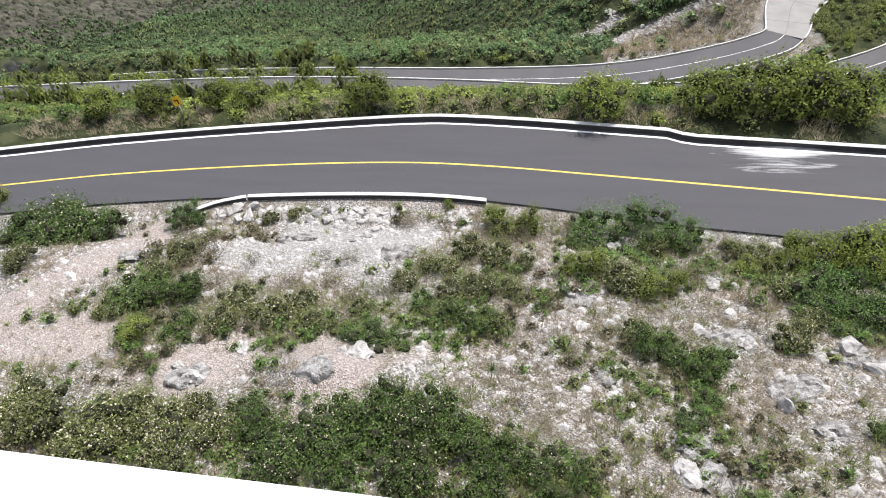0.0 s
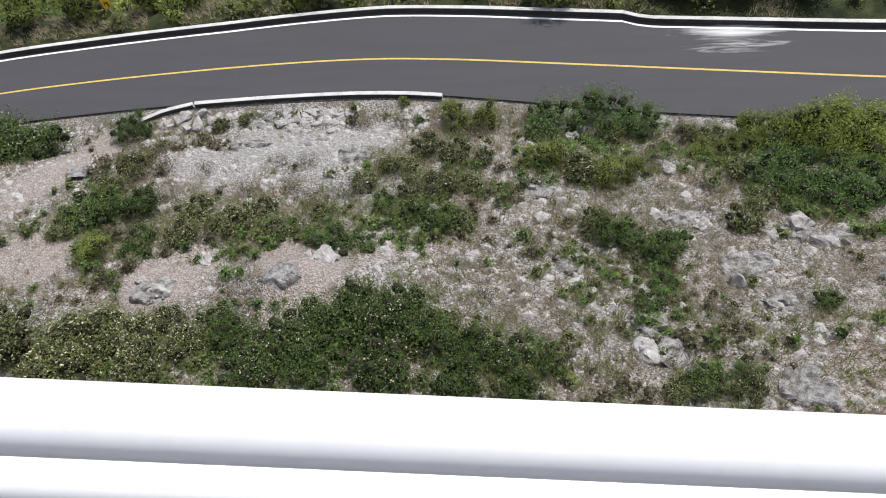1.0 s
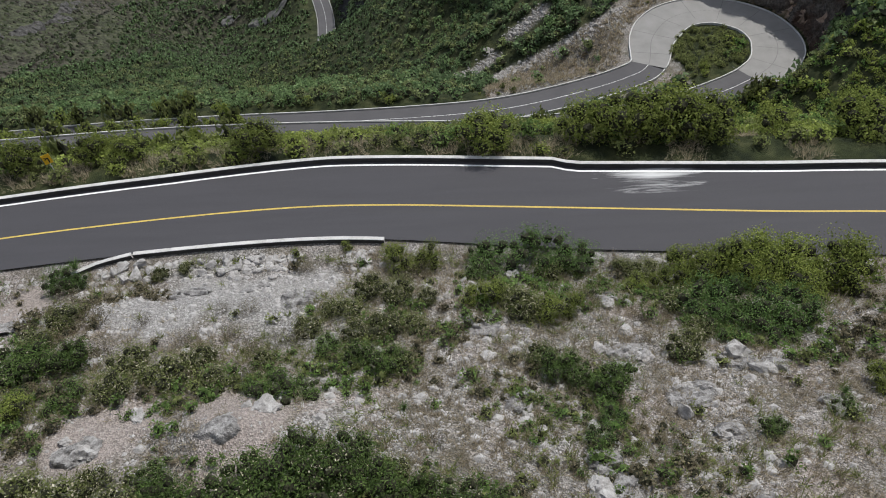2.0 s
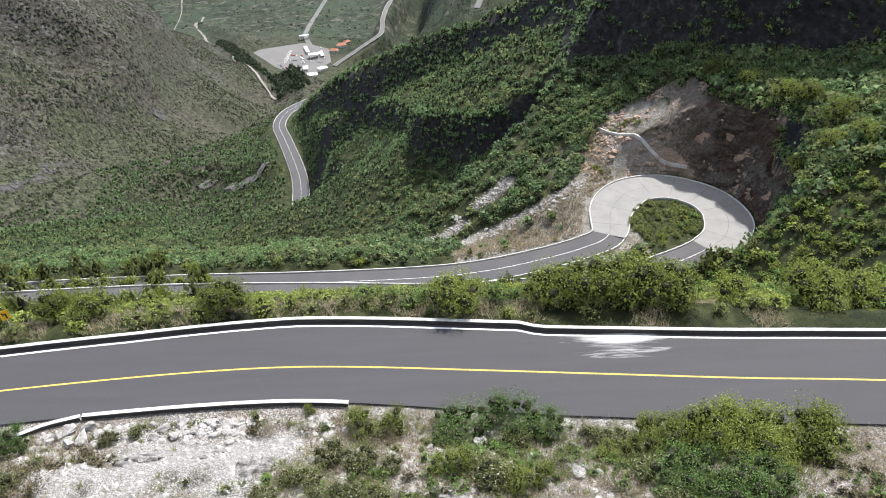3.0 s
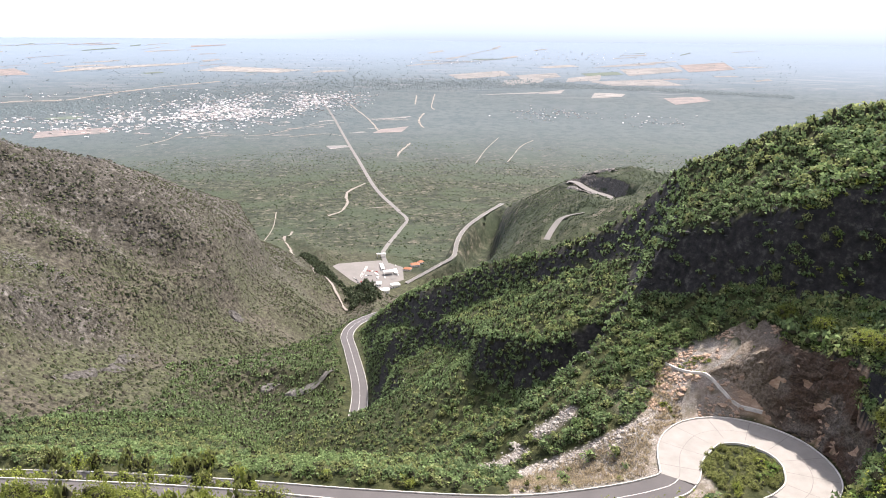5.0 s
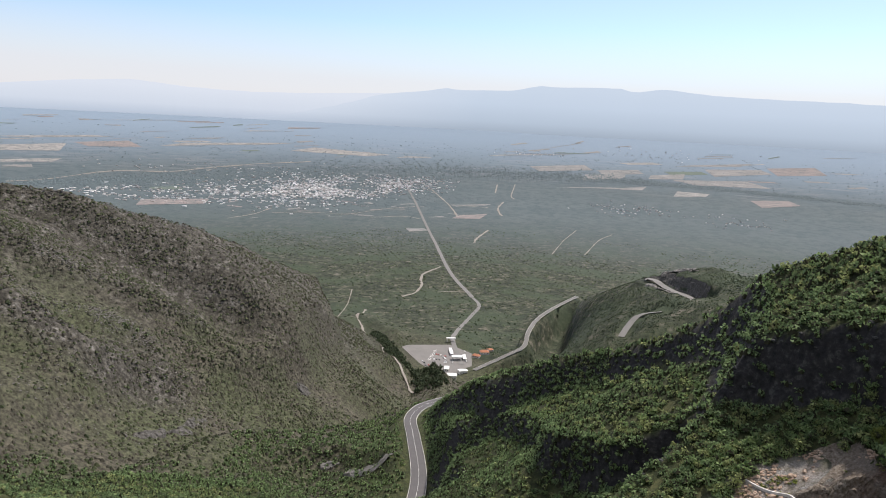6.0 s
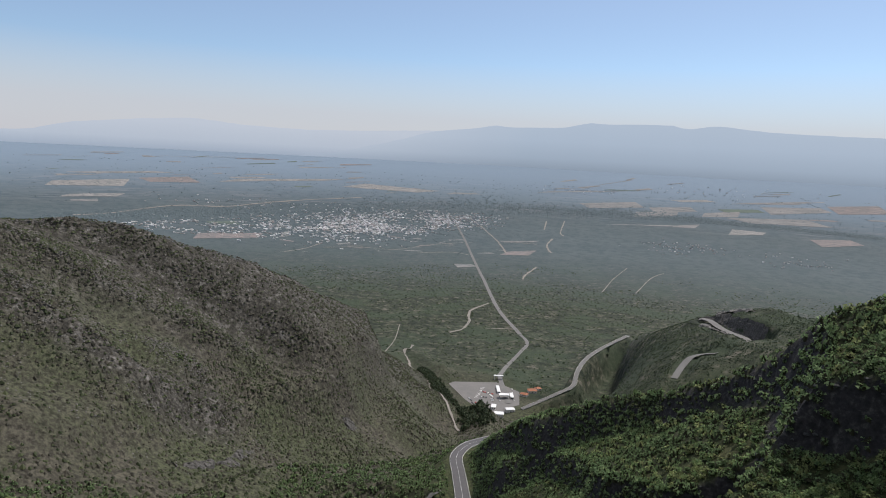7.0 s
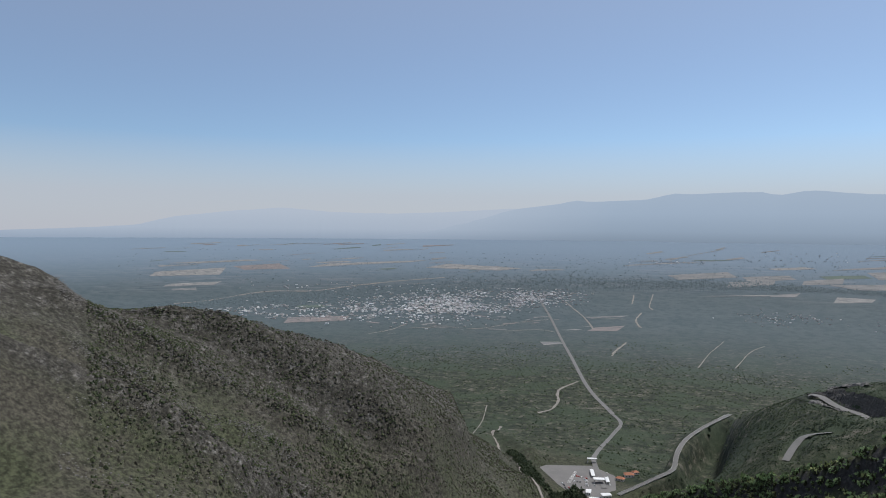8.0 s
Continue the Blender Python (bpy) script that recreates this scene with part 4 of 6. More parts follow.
def joined(name, label, category, variants, x, y, rad, tall, leaf, seed, bury=0.1):
    """Many plants in one mesh; the last faces of a variant, from its third entry on, are its dark shade core."""
    rng = np.random.default_rng(seed)
    z = land(x, y)
    pick = rng.integers(0, len(variants), len(x))
    tone_all = rng.random(len(x))
    V, F, T, M, base = [], [], [], [], 0
    for k, (v, f, *leafy) in enumerate(variants):
        s = np.nonzero(pick == k)[0]
        if not len(s):
            continue
        a = rng.uniform(0, 2 * np.pi, len(s))
        ca, sa = np.cos(a)[:, None], np.sin(a)[:, None]
        vx = (v[None, :, 0] * ca - v[None, :, 1] * sa) * rad[s][:, None] + x[s][:, None]
        vy = (v[None, :, 0] * sa + v[None, :, 1] * ca) * rad[s][:, None] + y[s][:, None]
        vz = (v[None, :, 2] - bury) * (rad[s] * tall[s])[:, None] + z[s][:, None]
        V.append(np.stack([vx, vy, vz], -1).reshape(-1, 3))
        F.append((f[None] + (np.arange(len(s)) * len(v))[:, None, None]).reshape(-1, 3) + base)
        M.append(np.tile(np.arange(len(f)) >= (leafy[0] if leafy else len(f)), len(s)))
        T.append(np.repeat(tone_all[s], len(v)))
        base += len(s) * len(v)
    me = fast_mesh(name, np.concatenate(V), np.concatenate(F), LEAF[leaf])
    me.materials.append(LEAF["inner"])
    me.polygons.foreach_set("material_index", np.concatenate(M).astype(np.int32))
    set_attr(me, "tone", np.concatenate(T))
    return tagged(new(name, me), label, category, kind="stuff")


def scatter(rng, r0, r1, a0, a1, density):
    area = math.radians(a1 - a0) / 2 * (r1 * r1 - r0 * r0)
    n = int(area * density)
    r = np.sqrt(rng.uniform(r0 * r0, r1 * r1, n))
    a = np.radians(rng.uniform(a0, a1, n))
    return r * np.sin(a), r * np.cos(a)


def steep(x, y):
    e = 2.0
    return np.hypot(land(x + e, y) - land(x - e, y), land(x, y + e) - land(x, y - e)) / (2 * e)


def clear_of_roads(x, y, gap):
    ok = np.ones(len(x), bool)
    for line, half, _ in BENCHES:
        ok &= ~near_road(x, y, line, half + gap)
    return ok


def below_lower_road(x, y):
    """The strip on the near side of the lower road, cleared so that the camera sees the road."""
    d, _, side = along(x, y, [tuple(p) for p in ROAD_LOWER[::4]])
    return (d < 13) & (side < 0) & (np.hypot(x, y) < 300) & (np.hypot(x, y) > 268) | (d < 6) & (np.hypot(x, y) > 268)


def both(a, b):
    """Leaves with the dark shade core inside them, and how many faces are leaves."""
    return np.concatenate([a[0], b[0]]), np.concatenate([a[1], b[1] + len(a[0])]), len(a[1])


rng = np.random.default_rng(77)
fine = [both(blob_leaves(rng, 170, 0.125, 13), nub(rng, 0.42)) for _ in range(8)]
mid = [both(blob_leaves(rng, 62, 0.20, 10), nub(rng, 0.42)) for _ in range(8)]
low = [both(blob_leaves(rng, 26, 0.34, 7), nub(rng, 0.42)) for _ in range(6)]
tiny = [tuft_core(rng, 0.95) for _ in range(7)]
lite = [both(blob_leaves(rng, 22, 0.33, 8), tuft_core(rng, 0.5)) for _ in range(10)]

# slope between the upper road and the hairpin arms
x = rng.uniform(-115, 100, 5200)
y = rng.uniform(40, 94, 5200)
k = clear_of_roads(x, y, 0.4) & (along(x, y, [tuple(p) for p in ROAD_UPPER[::4]])[0] > 5.9) & (rng.random(5200) < 0.72) & (np.abs(np.arctan2(x, y)) < 0.93)
x, y = x[k], y[k]
green = rough2(x, y, 14, 3, 41) + rng.normal(0, 0.25, len(x))
for name, leaf, sel in (("scrub_lime", "lime", green > 0.02), ("scrub_olive", "olive", (green <= 0.02) & (green > -0.35)), ("scrub_dark", "dark", green <= -0.35)):
    n = int(sel.sum())
    joined(name, "thick green scrub covering the slope below the road", "scrub", fine, x[sel], y[sel], rng.uniform(0.6, 1.7, n), rng.uniform(0.75, 1.1, n), leaf, 3)

# around and below the hairpin, up the near ridge
x, y = scatter(rng, 84, 275, -50, 48, 0.40)
k = clear_of_roads(x, y, 0.9) & (y > 90) & (np.hypot(x - 46, y - 112) > 15)
x, y = x[k], y[k]
sl = steep(x, y)
scree_gap = np.min([along(x, y, q)[0] for q in SCREE], axis=0)
k = (rng.random(len(x)) > step(0.8, 1.2, sl) * np.where((np.arctan2(x, y) > 0.12) & (np.hypot(x, y) > 152), 0.9, 0.25)) & ~(dry_bank(x, y) & (rng.random(len(x)) < 0.96)) & ~cutting(x, y) & (scree_gap > 2.4) & ~below_lower_road(x, y)
x, y = x[k], y[k]
west = 1 - step(-30, 5, x)
green = rough2(x, y, 30, 3, 43) + rng.normal(0, 0.35, len(x)) * (1 - 0.4 * west) + 0.06 * west
rad = (1.0 + 1.9 * rng.random(len(x)) ** 1.5) * (1 + 0.25 * rough2(x, y, 40, 2, 44)) * (1 - 0.3 * west) * (1 - 0.18 * step(170, 210, np.hypot(x, y))) * (1 + 0.3 * step(0.36, 0.46, np.arctan2(x, y)))
for name, leaf, sel in (("wood_fresh", "wood_fresh", green > 0.2), ("wood_olive", "wood_olive", (green <= 0.2) & (green > -0.1)), ("wood_dark", "wood_dark", green <= -0.1)):
    for near, kind in ((True, mid), (False, lite)):
        s2 = sel & ((np.hypot(x, y) < 190) == near)
        joined(name, "low dry forest covering the mountainside", "forest", kind, x[s2], y[s2], rad[s2], rng.uniform(0.7, 1.15, int(s2.sum())), leaf, 4)
# island in the hairpin
a, q = rng.uniform(0, 6.28, 230), 6.6 * np.sqrt(rng.random(230))
joined("island_scrub", "green shrubs on the hairpin island", "scrub", fine, 46 + q * np.cos(a), 111 + 1.1 * q * np.sin(a), rng.uniform(0.5, 1.3, 230), rng.uniform(0.7, 1.1, 230), "olive", 6)

# lower slopes
x, y = scatter(rng, 275, 540, -50, 14, 0.13)
k = clear_of_roads(x, y, 2.5) & ~below_lower_road(x, y) & (rng.random(len(x)) > step(0.9, 1.4, steep(x, y)) * 0.85)
x, y = x[k], y[k]
hill = np.maximum(ridge(x, y, HILL, 0.5, 0.5), ridge(x, y, SPUR_LEFT, 0.52, 0.5)) - land(x, y) > np.where((np.arctan2(x, y) > -0.5) & (np.hypot(x, y) < 450), 1.5, -5)
rad = rng.uniform(0.9, 2.5, len(x))
green = rough2(x, y, 50, 3, 45) + rng.normal(0, 0.3, len(x))
for name, leaf, sel in (("lower_wood_fresh", "wood_fresh", ~hill & (green > 0.15)), ("lower_wood_dark", "wood_dark", ~hill & (green <= 0.15))):
    joined(name, "scrub and small trees on the valley sides", "scrub", lite, x[sel], y[sel], rad[sel], rng.uniform(0.7, 1.2, int(sel.sum())), leaf, 8)

# trees that cling to the cliff band
x, y = scatter(rng, 150, 450, -13, 42, 0.7)
sl = steep(x, y)
k = (sl > 0.8) & clear_of_roads(x, y, 1.0) & ~cutting(x, y) & (rng.random(len(x)) < np.where(np.arctan2(x, y) > 0.12, 0.42, 0.6) + 0.7 * rough2(x, y, 26, 3, 98))
x, y = x[k], y[k]
joined("cliff_trees", "dark trees clinging to the shaded cliff", "forest", lite, x, y, rng.uniform(0.9, 2.2, len(x)), rng.uniform(0.8, 1.2, len(x)), "wood_dark", 13)

# the left hill, the valley floor and the far spur
x, y = scatter(rng, 330, 1050, -50, 20, 0.30)
r = np.hypot(x, y)
k = clear_of_roads(x, y, 4) & (np.hypot(x + 178, (y - 948) * 0.85) > 75)
hill = np.maximum(ridge(x, y, HILL, 0.5, 0.5), ridge(x, y, SPUR_LEFT, 0.52, 0.5)) - land(x, y) > -26
k &= (hill | (r > 520)) & (rng.random(len(x)) < np.where(r < 600, 1.0, 600 / r)) & (rng.random(len(x)) < 0.55 + 0.8 * rough2(x, y, 70, 3, 47))
x, y, hill = x[k], y[k], hill[k]
rad = rng.uniform(0.6, 1.6, len(x)) * (1 + 0.4 * (rng.random(len(x)) < 0.12))
pick = rough2(x, y, 90, 3, 48) * 0.8 + rng.normal(0, 0.4, len(x))
for name, leaf, sel in (("hill_scrub_olive", "hill_green", hill & (pick > 0.1)), ("hill_scrub_grey", "hill_grey", hill & (pick <= 0.1) & (pick > -0.35)), ("hill_scrub_dark", "hill_green", hill & (pick <= -0.35)), ("valley_scrub", "thorn", ~hill)):
    joined(name, "green scrub on the valley floor" if name == "valley_scrub" else "low scrub dotting the dry hillside", "scrub", tiny, x[sel], y[sel], rad[sel], rng.uniform(0.6, 1.0, int(sel.sum())), leaf, 9)
# the plain
x, y = scatter(rng, 1040, 2600, -42, 34, 0.006)
k = (rough2(x, y, 160, 3, 51) + rng.normal(0, 0.3, len(x)) > -0.3 + 1.3 * step(1800, 2650, np.hypot(x, y))) & (np.hypot(x + 178, (y - 948) * 0.85) > 90)
x, y = x[k], y[k]
joined("plain_scrub", "grey-green thorn scrub over the plain", "scrub", tiny, x, y, rng.uniform(1.5, 3.6, len(x)), rng.uniform(0.5, 0.8, len(x)), "thorn", 10)
# undergrowth on the near slope
x, y = rng.uniform(-40, 30, 6000), rng.uniform(7, 32, 6000)
d = np.min([along(x, y, b)[0] for b in BANDS], axis=0)
k = (rng.random(6000) < 0.05 + 0.75 * (1 - step(0.8, 3.2, d + 1.2 * rough2(x, y, 4, 2, 91)))) & ~near_road(x, y, ROAD_UPPER, 4.4) & (rng.random(6000) > 0.97 * np.maximum(*bare(x, y)))
x, y = x[k], y[k]
green = rough2(x, y, 7, 2, 92) + rng.normal(0, 0.3, len(x))
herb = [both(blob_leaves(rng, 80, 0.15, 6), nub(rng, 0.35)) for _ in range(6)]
for name, leaf, sel in (("herbs_fresh", "fresh", green > 0.25), ("herbs_olive", "olive", (green <= 0.25) & (green > -0.1)), ("herbs_dark", "dark", (green <= -0.1) & (green > -0.35)), ("herbs_dry", "dry", green <= -0.35)):
    joined(name, "low weeds and seedlings between the stones", "weeds", herb, x[sel], y[sel], rng.uniform(0.3, 0.95, int(sel.sum())), rng.uniform(0.6, 1.0, int(sel.sum())), leaf, 12)

# bushes along the hairpin's arms
n = 3600
x, y = rng.uniform(-112, 52, n), rng.uniform(70, 108, n)
d_in, _, side_in = along(x, y, [tuple(p) for p in ROAD_LOOP_IN[::4]])
d_out = along(x, y, [tuple(p) for p in ROAD_LOOP_OUT[::4]])[0]
west = x < np.where(d_out < 8, -50, -36) + 3 * rough2(x, y, 9, 2, 95)
verge = (side_in < 0) & (d_in > 4.3) & (d_in < 7.5)
between = (side_in > 0) & (d_in > 4.4) & (d_out > 4.6)
k = (d_in > np.where(west, 3.7, 4.2)) & (d_out > 4.4) & np.where(west, rng.random(n) < 0.5, (verge & (rng.random(n) < 0.6 + 1.3 * rough2(x, y, 9, 2, 96))) | (between & (rng.random(n) < 0.24)))
k &= ~near_road(x, y, ROAD_LOOP, 6.0)
x, y, west = x[k], y[k], west[k]
rad = np.where(west, rng.uniform(1.5, 2.7, len(x)), np.where(side_in[k] < 0, rng.uniform(1.1, 2.2, len(x)), rng.uniform(0.5, 1.5, len(x))))
for name, leaf, sel in (("arm_scrub_lime", "lime", rng.random(len(x)) < 0.45), ("arm_scrub_dark", "olive", None)):
    sel = sel if sel is not None else ~last
    last = sel
    joined(name, "green bushes lining the road to the hairpin", "scrub", fine if name == "arm_scrub_lime" else mid, x[sel], y[sel], rad[sel], rng.uniform(0.8, 1.15, int(sel.sum())) * np.where(west[sel], np.where((side_in[k][sel] < 0) & (d_in[k][sel] < 9), 2.5, np.where(d_out[k][sel] < 9, 2.2, 1.4)), np.where(side_in[k][sel] < 0, 1.9, 1.2)), leaf, 14)
# bushes on the near edge of the outgoing arm
x, y = rng.uniform(-108, 26, 2600), rng.uniform(88, 103, 2600)
d_out, _, side_out = along(x, y, [tuple(p) for p in ROAD_LOOP_OUT[::4]])
d_in = along(x, y, [tuple(p) for p in ROAD_LOOP_IN[::4]])[0]
hidden = x < -49 + 3 * rough2(x, y, 9, 2, 99)
k = (side_out > 0) & (d_out > 4.7) & (d_out < 8.0) & (d_in > 4.4) & (rng.random(2600) < np.where(hidden, 0.9, 0.42 + 1.1 * rough2(x, y, 8, 2, 100)))
x, y, hidden = x[k], y[k], hidden[k]
joined("arm_bushes", "olive bushes on the edge of the road from the hairpin", "scrub", fine, x, y, np.where(hidden, rng.uniform(1.3, 2.2, len(x)), rng.uniform(0.6, 1.3, len(x))), np.where(hidden, 2.2, 1.35) * rng.uniform(0.8, 1.15, len(x)), "olive", 19)
# weeds on the bare bank behind the hairpin
x, y = rng.uniform(32, 66, 700), rng.uniform(126, 150, 700)
k = cutting(x, y) & (steep(x, y) < 1.0) & (rough2(x, y, 5, 2, 97) > 0.08) & ~near_road(x, y, ROAD_LOOP, 6.5)
joined("bank_weeds", "yellow-green weeds on the bare bank", "weeds", mid, x[k], y[k], rng.uniform(0.4, 1.1, int(k.sum())), rng.uniform(0.5, 0.9, int(k.sum())), "lime", 15)
# more scrub on the shoulder beside the hairpin
x, y = scatter(rng, 78, 170, 24, 50, 0.36)
k = clear_of_roads(x, y, 0.6) & ~cutting(x, y)
x, y = x[k], y[k]
sel = rng.random(len(x)) < 0.5
joined("shoulder_scrub_lime", "sunlit scrub on the shoulder beside the hairpin", "scrub", mid, x[sel], y[sel], rng.uniform(0.9, 2.0, int(sel.sum())), rng.uniform(0.7, 1.1, int(sel.sum())), "lime", 16)
joined("shoulder_scrub_fresh", "sunlit scrub on the shoulder beside the hairpin", "scrub", mid, x[~sel], y[~sel], rng.uniform(0.9, 2.0, int((~sel).sum())), rng.uniform(0.7, 1.1, int((~sel).sum())), "fresh", 17)


# trees that hang over the end of the cutting
a, q = np.radians(rng.uniform(-42, 112, 760)), rng.uniform(16, 44, 760)
x, y = 46 + q * np.cos(a), 112 + q * np.sin(a)
k = ~near_road(x, y, ROAD_LOOP, 6.2) & ~near_road(x, y, ROAD_LOOP_IN, 5.2) & ~cutting(x, y)
x, y = x[k], y[k]
sel = rng.random(len(x)) < 0.6
for leaf, sel in (("wood_fresh", sel), ("wood_olive", ~sel)):
    joined("cutting_trees", "trees and shrubs hanging over the rock cutting", "trees", fine, x[sel], y[sel], rng.uniform(1.3, 2.8, int(sel.sum())), rng.uniform(0.9, 1.35, int(sel.sum())), leaf, 18)


# ---- toll plaza at the foot of the pass ----
def box(bm, x0, x1, y0, y1, z0, z1):
    c = Vector(((x0 + x1) / 2, (y0 + y1) / 2, (z0 + z1) / 2))
    bmesh.ops.create_cube(bm, size=1, matrix=Matrix.Translation(c) @ Matrix.Diagonal((x1 - x0, y1 - y0, z1 - z0, 1)))


def boxes(name, mat, *dims):
    bm = bmesh.new()
    for d in dims:
        box(bm, *d)
    me = bpy.data.meshes.new(name)
    bm.to_mesh(me)
    bm.free()
    me.materials.append(mat)
    return me


m_wall = mottled("whitewashed_wall", [(0.3, (0.62, 0.60, 0.57)), (0.7, (0.80, 0.79, 0.77))], 0.3, 0.85, 5, 0)
m_roof_white = mottled("white_sheet_roof", [(0.3, (0.60, 0.60, 0.60)), (0.7, (0.74, 0.74, 0.74))], 0.3, 0.5, 5, 0)
m_tile = mottled("orange_roof_tile", [(0.3, (0.26, 0.11, 0.065)), (0.7, (0.42, 0.19, 0.115))], 0.8, 0.8, 5, 0)
m_glass = mottled("dark_glass", [(0.3, (0.02, 0.025, 0.03)), (0.7, (0.05, 0.055, 0.06))], 1.0, 0.15, 5, 0)
m_rubber = mottled("tyre_rubber", [(0.3, (0.015, 0.015, 0.015)), (0.7, (0.03, 0.03, 0.03))], 3.0, 0.8, 5, 0)
m_lot = mottled("plaza_asphalt", [(0.3, (0.125, 0.121, 0.118)), (0.7, (0.19, 0.183, 0.176))], 0.04, 0.9, 12, 0)
LOT = -345.7
lot_pts = [(-254, 986), (-180, 1014), (-140, 985), (-131, 930), (-152, 868), (-170, 880), (-208, 921)]
lot = tagged(new("plaza_pavement", sheet("plaza_pavement", [(x, y, LOT) for x, y in lot_pts] + [(x, y, LOT - 2.5) for x, y in lot_pts],
             [tuple(range(7))[::-1]] + [(i, (i + 1) % 7, 7 + (i + 1) % 7, 7 + i) for i in range(7)], m_lot, False)), "pale asphalt car park of the toll plaza", "pavement", kind="structure")
for i in range(16):
    y = 934 + 3.2 * i
    sub("bay_line", boxes("bay_line", m_white, (-198, -193, y, y + 0.5, LOT + 0.01, LOT + 0.03)), lot)


def house(name, label, x, y, w, d, h, turn, roof, mat, hip=False, openings=3):
    ob = tagged(new(name), label, "building")
    ob.matrix_basis = pose(x, y, LOT - 0.3, 0, 0, turn)
    sub("wall", boxes("wall", m_wall, (-w / 2, w / 2, -d / 2, d / 2, 0, h)), ob)
    if hip:
        e = 0.6
        vs = [(-w / 2 - e, -d / 2 - e, h), (w / 2 + e, -d / 2 - e, h), (w / 2 + e, d / 2 + e, h), (-w / 2 - e, d / 2 + e, h), (-w / 4, 0, h + roof), (w / 4, 0, h + roof)]
        sub("roof", sheet("roof", vs, [(0, 1, 5, 4), (1, 2, 5), (2, 3, 4, 5), (3, 0, 4), (3, 2, 1, 0)], mat, False), ob)
    else:
        sub("roof", boxes("roof", mat, (-w / 2 - 0.5, w / 2 + 0.5, -d / 2 - 0.5, d / 2 + 0.5, h, h + roof)), ob)
    for i in range(openings):
        u = -w / 2 + w * (i + 0.5) / openings
        sub("window", boxes("window", m_glass, (u - 0.7, u + 0.7, -d / 2 - 0.05, -d / 2 + 0.05, 1.0, 2.4)), ob)
    return ob


house("service_building", "white flat-roofed service building beside the toll road", -150, 876, 12, 10, 5.0, 12, 0.5, m_roof_white)
house("service_building", "white flat-roofed shed beside the toll road", -139, 899, 12, 8, 4.5, 28, 0.5, m_roof_white)
house("kiosk", "small white kiosk on the plaza", -163, 905, 6, 12, 3.4, 8, 0.3, m_roof_white, openings=2)
house("office", "low white toll office along the road", -147, 958, 4, 18, 3.2, 16, 0.3, m_roof_white, openings=2)
house("office", "low white office beside the lanes", -171, 978, 4, 26, 3.2, 16, 0.3, m_roof_white, openings=2)
house("tiled_house", "house with an orange tiled hipped roof", -122, 992, 13, 9, 3.6, 20, 2.6, m_tile, True)
house("tiled_house", "house with a brownish orange tiled roof", -131, 972, 11, 8, 3.2, -15, 2.2, m_tile, True)
house("tiled_house", "small house with an orange tiled roof", -115, 1006, 8, 7, 3.2, 40, 2.0, m_tile, True)


def canopy(label, x, y, w, d, h, turn):
    ob = tagged(new("toll_canopy"), label, "canopy")
    ob.matrix_basis = pose(x, y, LOT - 0.2, 0, 0, turn)
    sub("roof", boxes("roof", m_roof_white, (-w / 2, w / 2, -d / 2, d / 2, h, h + 0.9)), ob)
    for sx in (-1, 1):
        for sy in (-1, 1):
            sub("column", boxes("column", m_wall, (sx * w * 0.42 - 0.3, sx * w * 0.42 + 0.3, sy * d * 0.36 - 0.3, sy * d * 0.36 + 0.3, 0, h)), ob)
    return ob


canopy("white flat canopy spanning the toll lanes", -157, 950, 15, 9, 5.0, 16)
canopy("grey gantry across the road by the plaza", -181, 1030, 15, 5, 5.5, 16)

paints = [mottled("car_paint", [(0.3, c), (0.7, tuple(min(1, 1.1 * v) for v in c))], 1.0, 0.3, 5, 0) for c in ((0.75, 0.75, 0.75), (0.55, 0.56, 0.58), (0.05, 0.05, 0.06), (0.32, 0.04, 0.03), (0.70, 0.69, 0.66))]


def car(paint):
    ob = tagged(new("car"), "parked car on the plaza", "car", "cars on the plaza")
    bm = bmesh.new()
    box(bm, -0.88, 0.88, -2.2, 2.2, 0.32, 0.85)
    box(bm, -0.76, 0.76, -1.35, 1.0, 0.85, 1.42)
    for v in bm.verts:
        if v.co.z > 1.3:
            v.co.y *= 0.72
    bmesh.ops.bevel(bm, geom=bm.edges[:], offset=0.06, segments=1, affect="EDGES")
    me = bpy.data.meshes.new("body")
    bm.to_mesh(me)
    bm.free()
    me.materials.append(paint)
    sub("body", me, ob)
    sub("window", boxes("window", m_glass, (-0.70, 0.70, -1.36, -1.22, 0.95, 1.25)), ob)
    sub("window", boxes("window", m_glass, (-0.70, 0.70, 0.85, 1.0, 0.95, 1.25)), ob)
    for sx in (-0.85, 0.85):
        for sy in (-1.35, 1.35):
            sub("wheel", tube("wheel", (sx - 0.1, sy, 0.32), (sx + 0.1, sy, 0.32), 0.32, m_rubber, 12), ob)
    return ob


def tube(name, p, q, rad, mat, seg=28):
    bm = bmesh.new()
    bmesh.ops.create_cone(bm, cap_ends=True, segments=seg, radius1=rad, radius2=rad, depth=(Vector(q) - Vector(p)).length)
    me = bpy.data.meshes.new(name)
    bm.to_mesh(me)
    bm.free()
    me.materials.append(mat)
    me.polygons.foreach_set("use_smooth", np.ones(len(me.polygons), bool))
    me.transform(Matrix.Translation((Vector(p) + Vector(q)) / 2) @ (Vector(q) - Vector(p)).to_track_quat("Z", "Y").to_matrix().to_4x4())
    return me


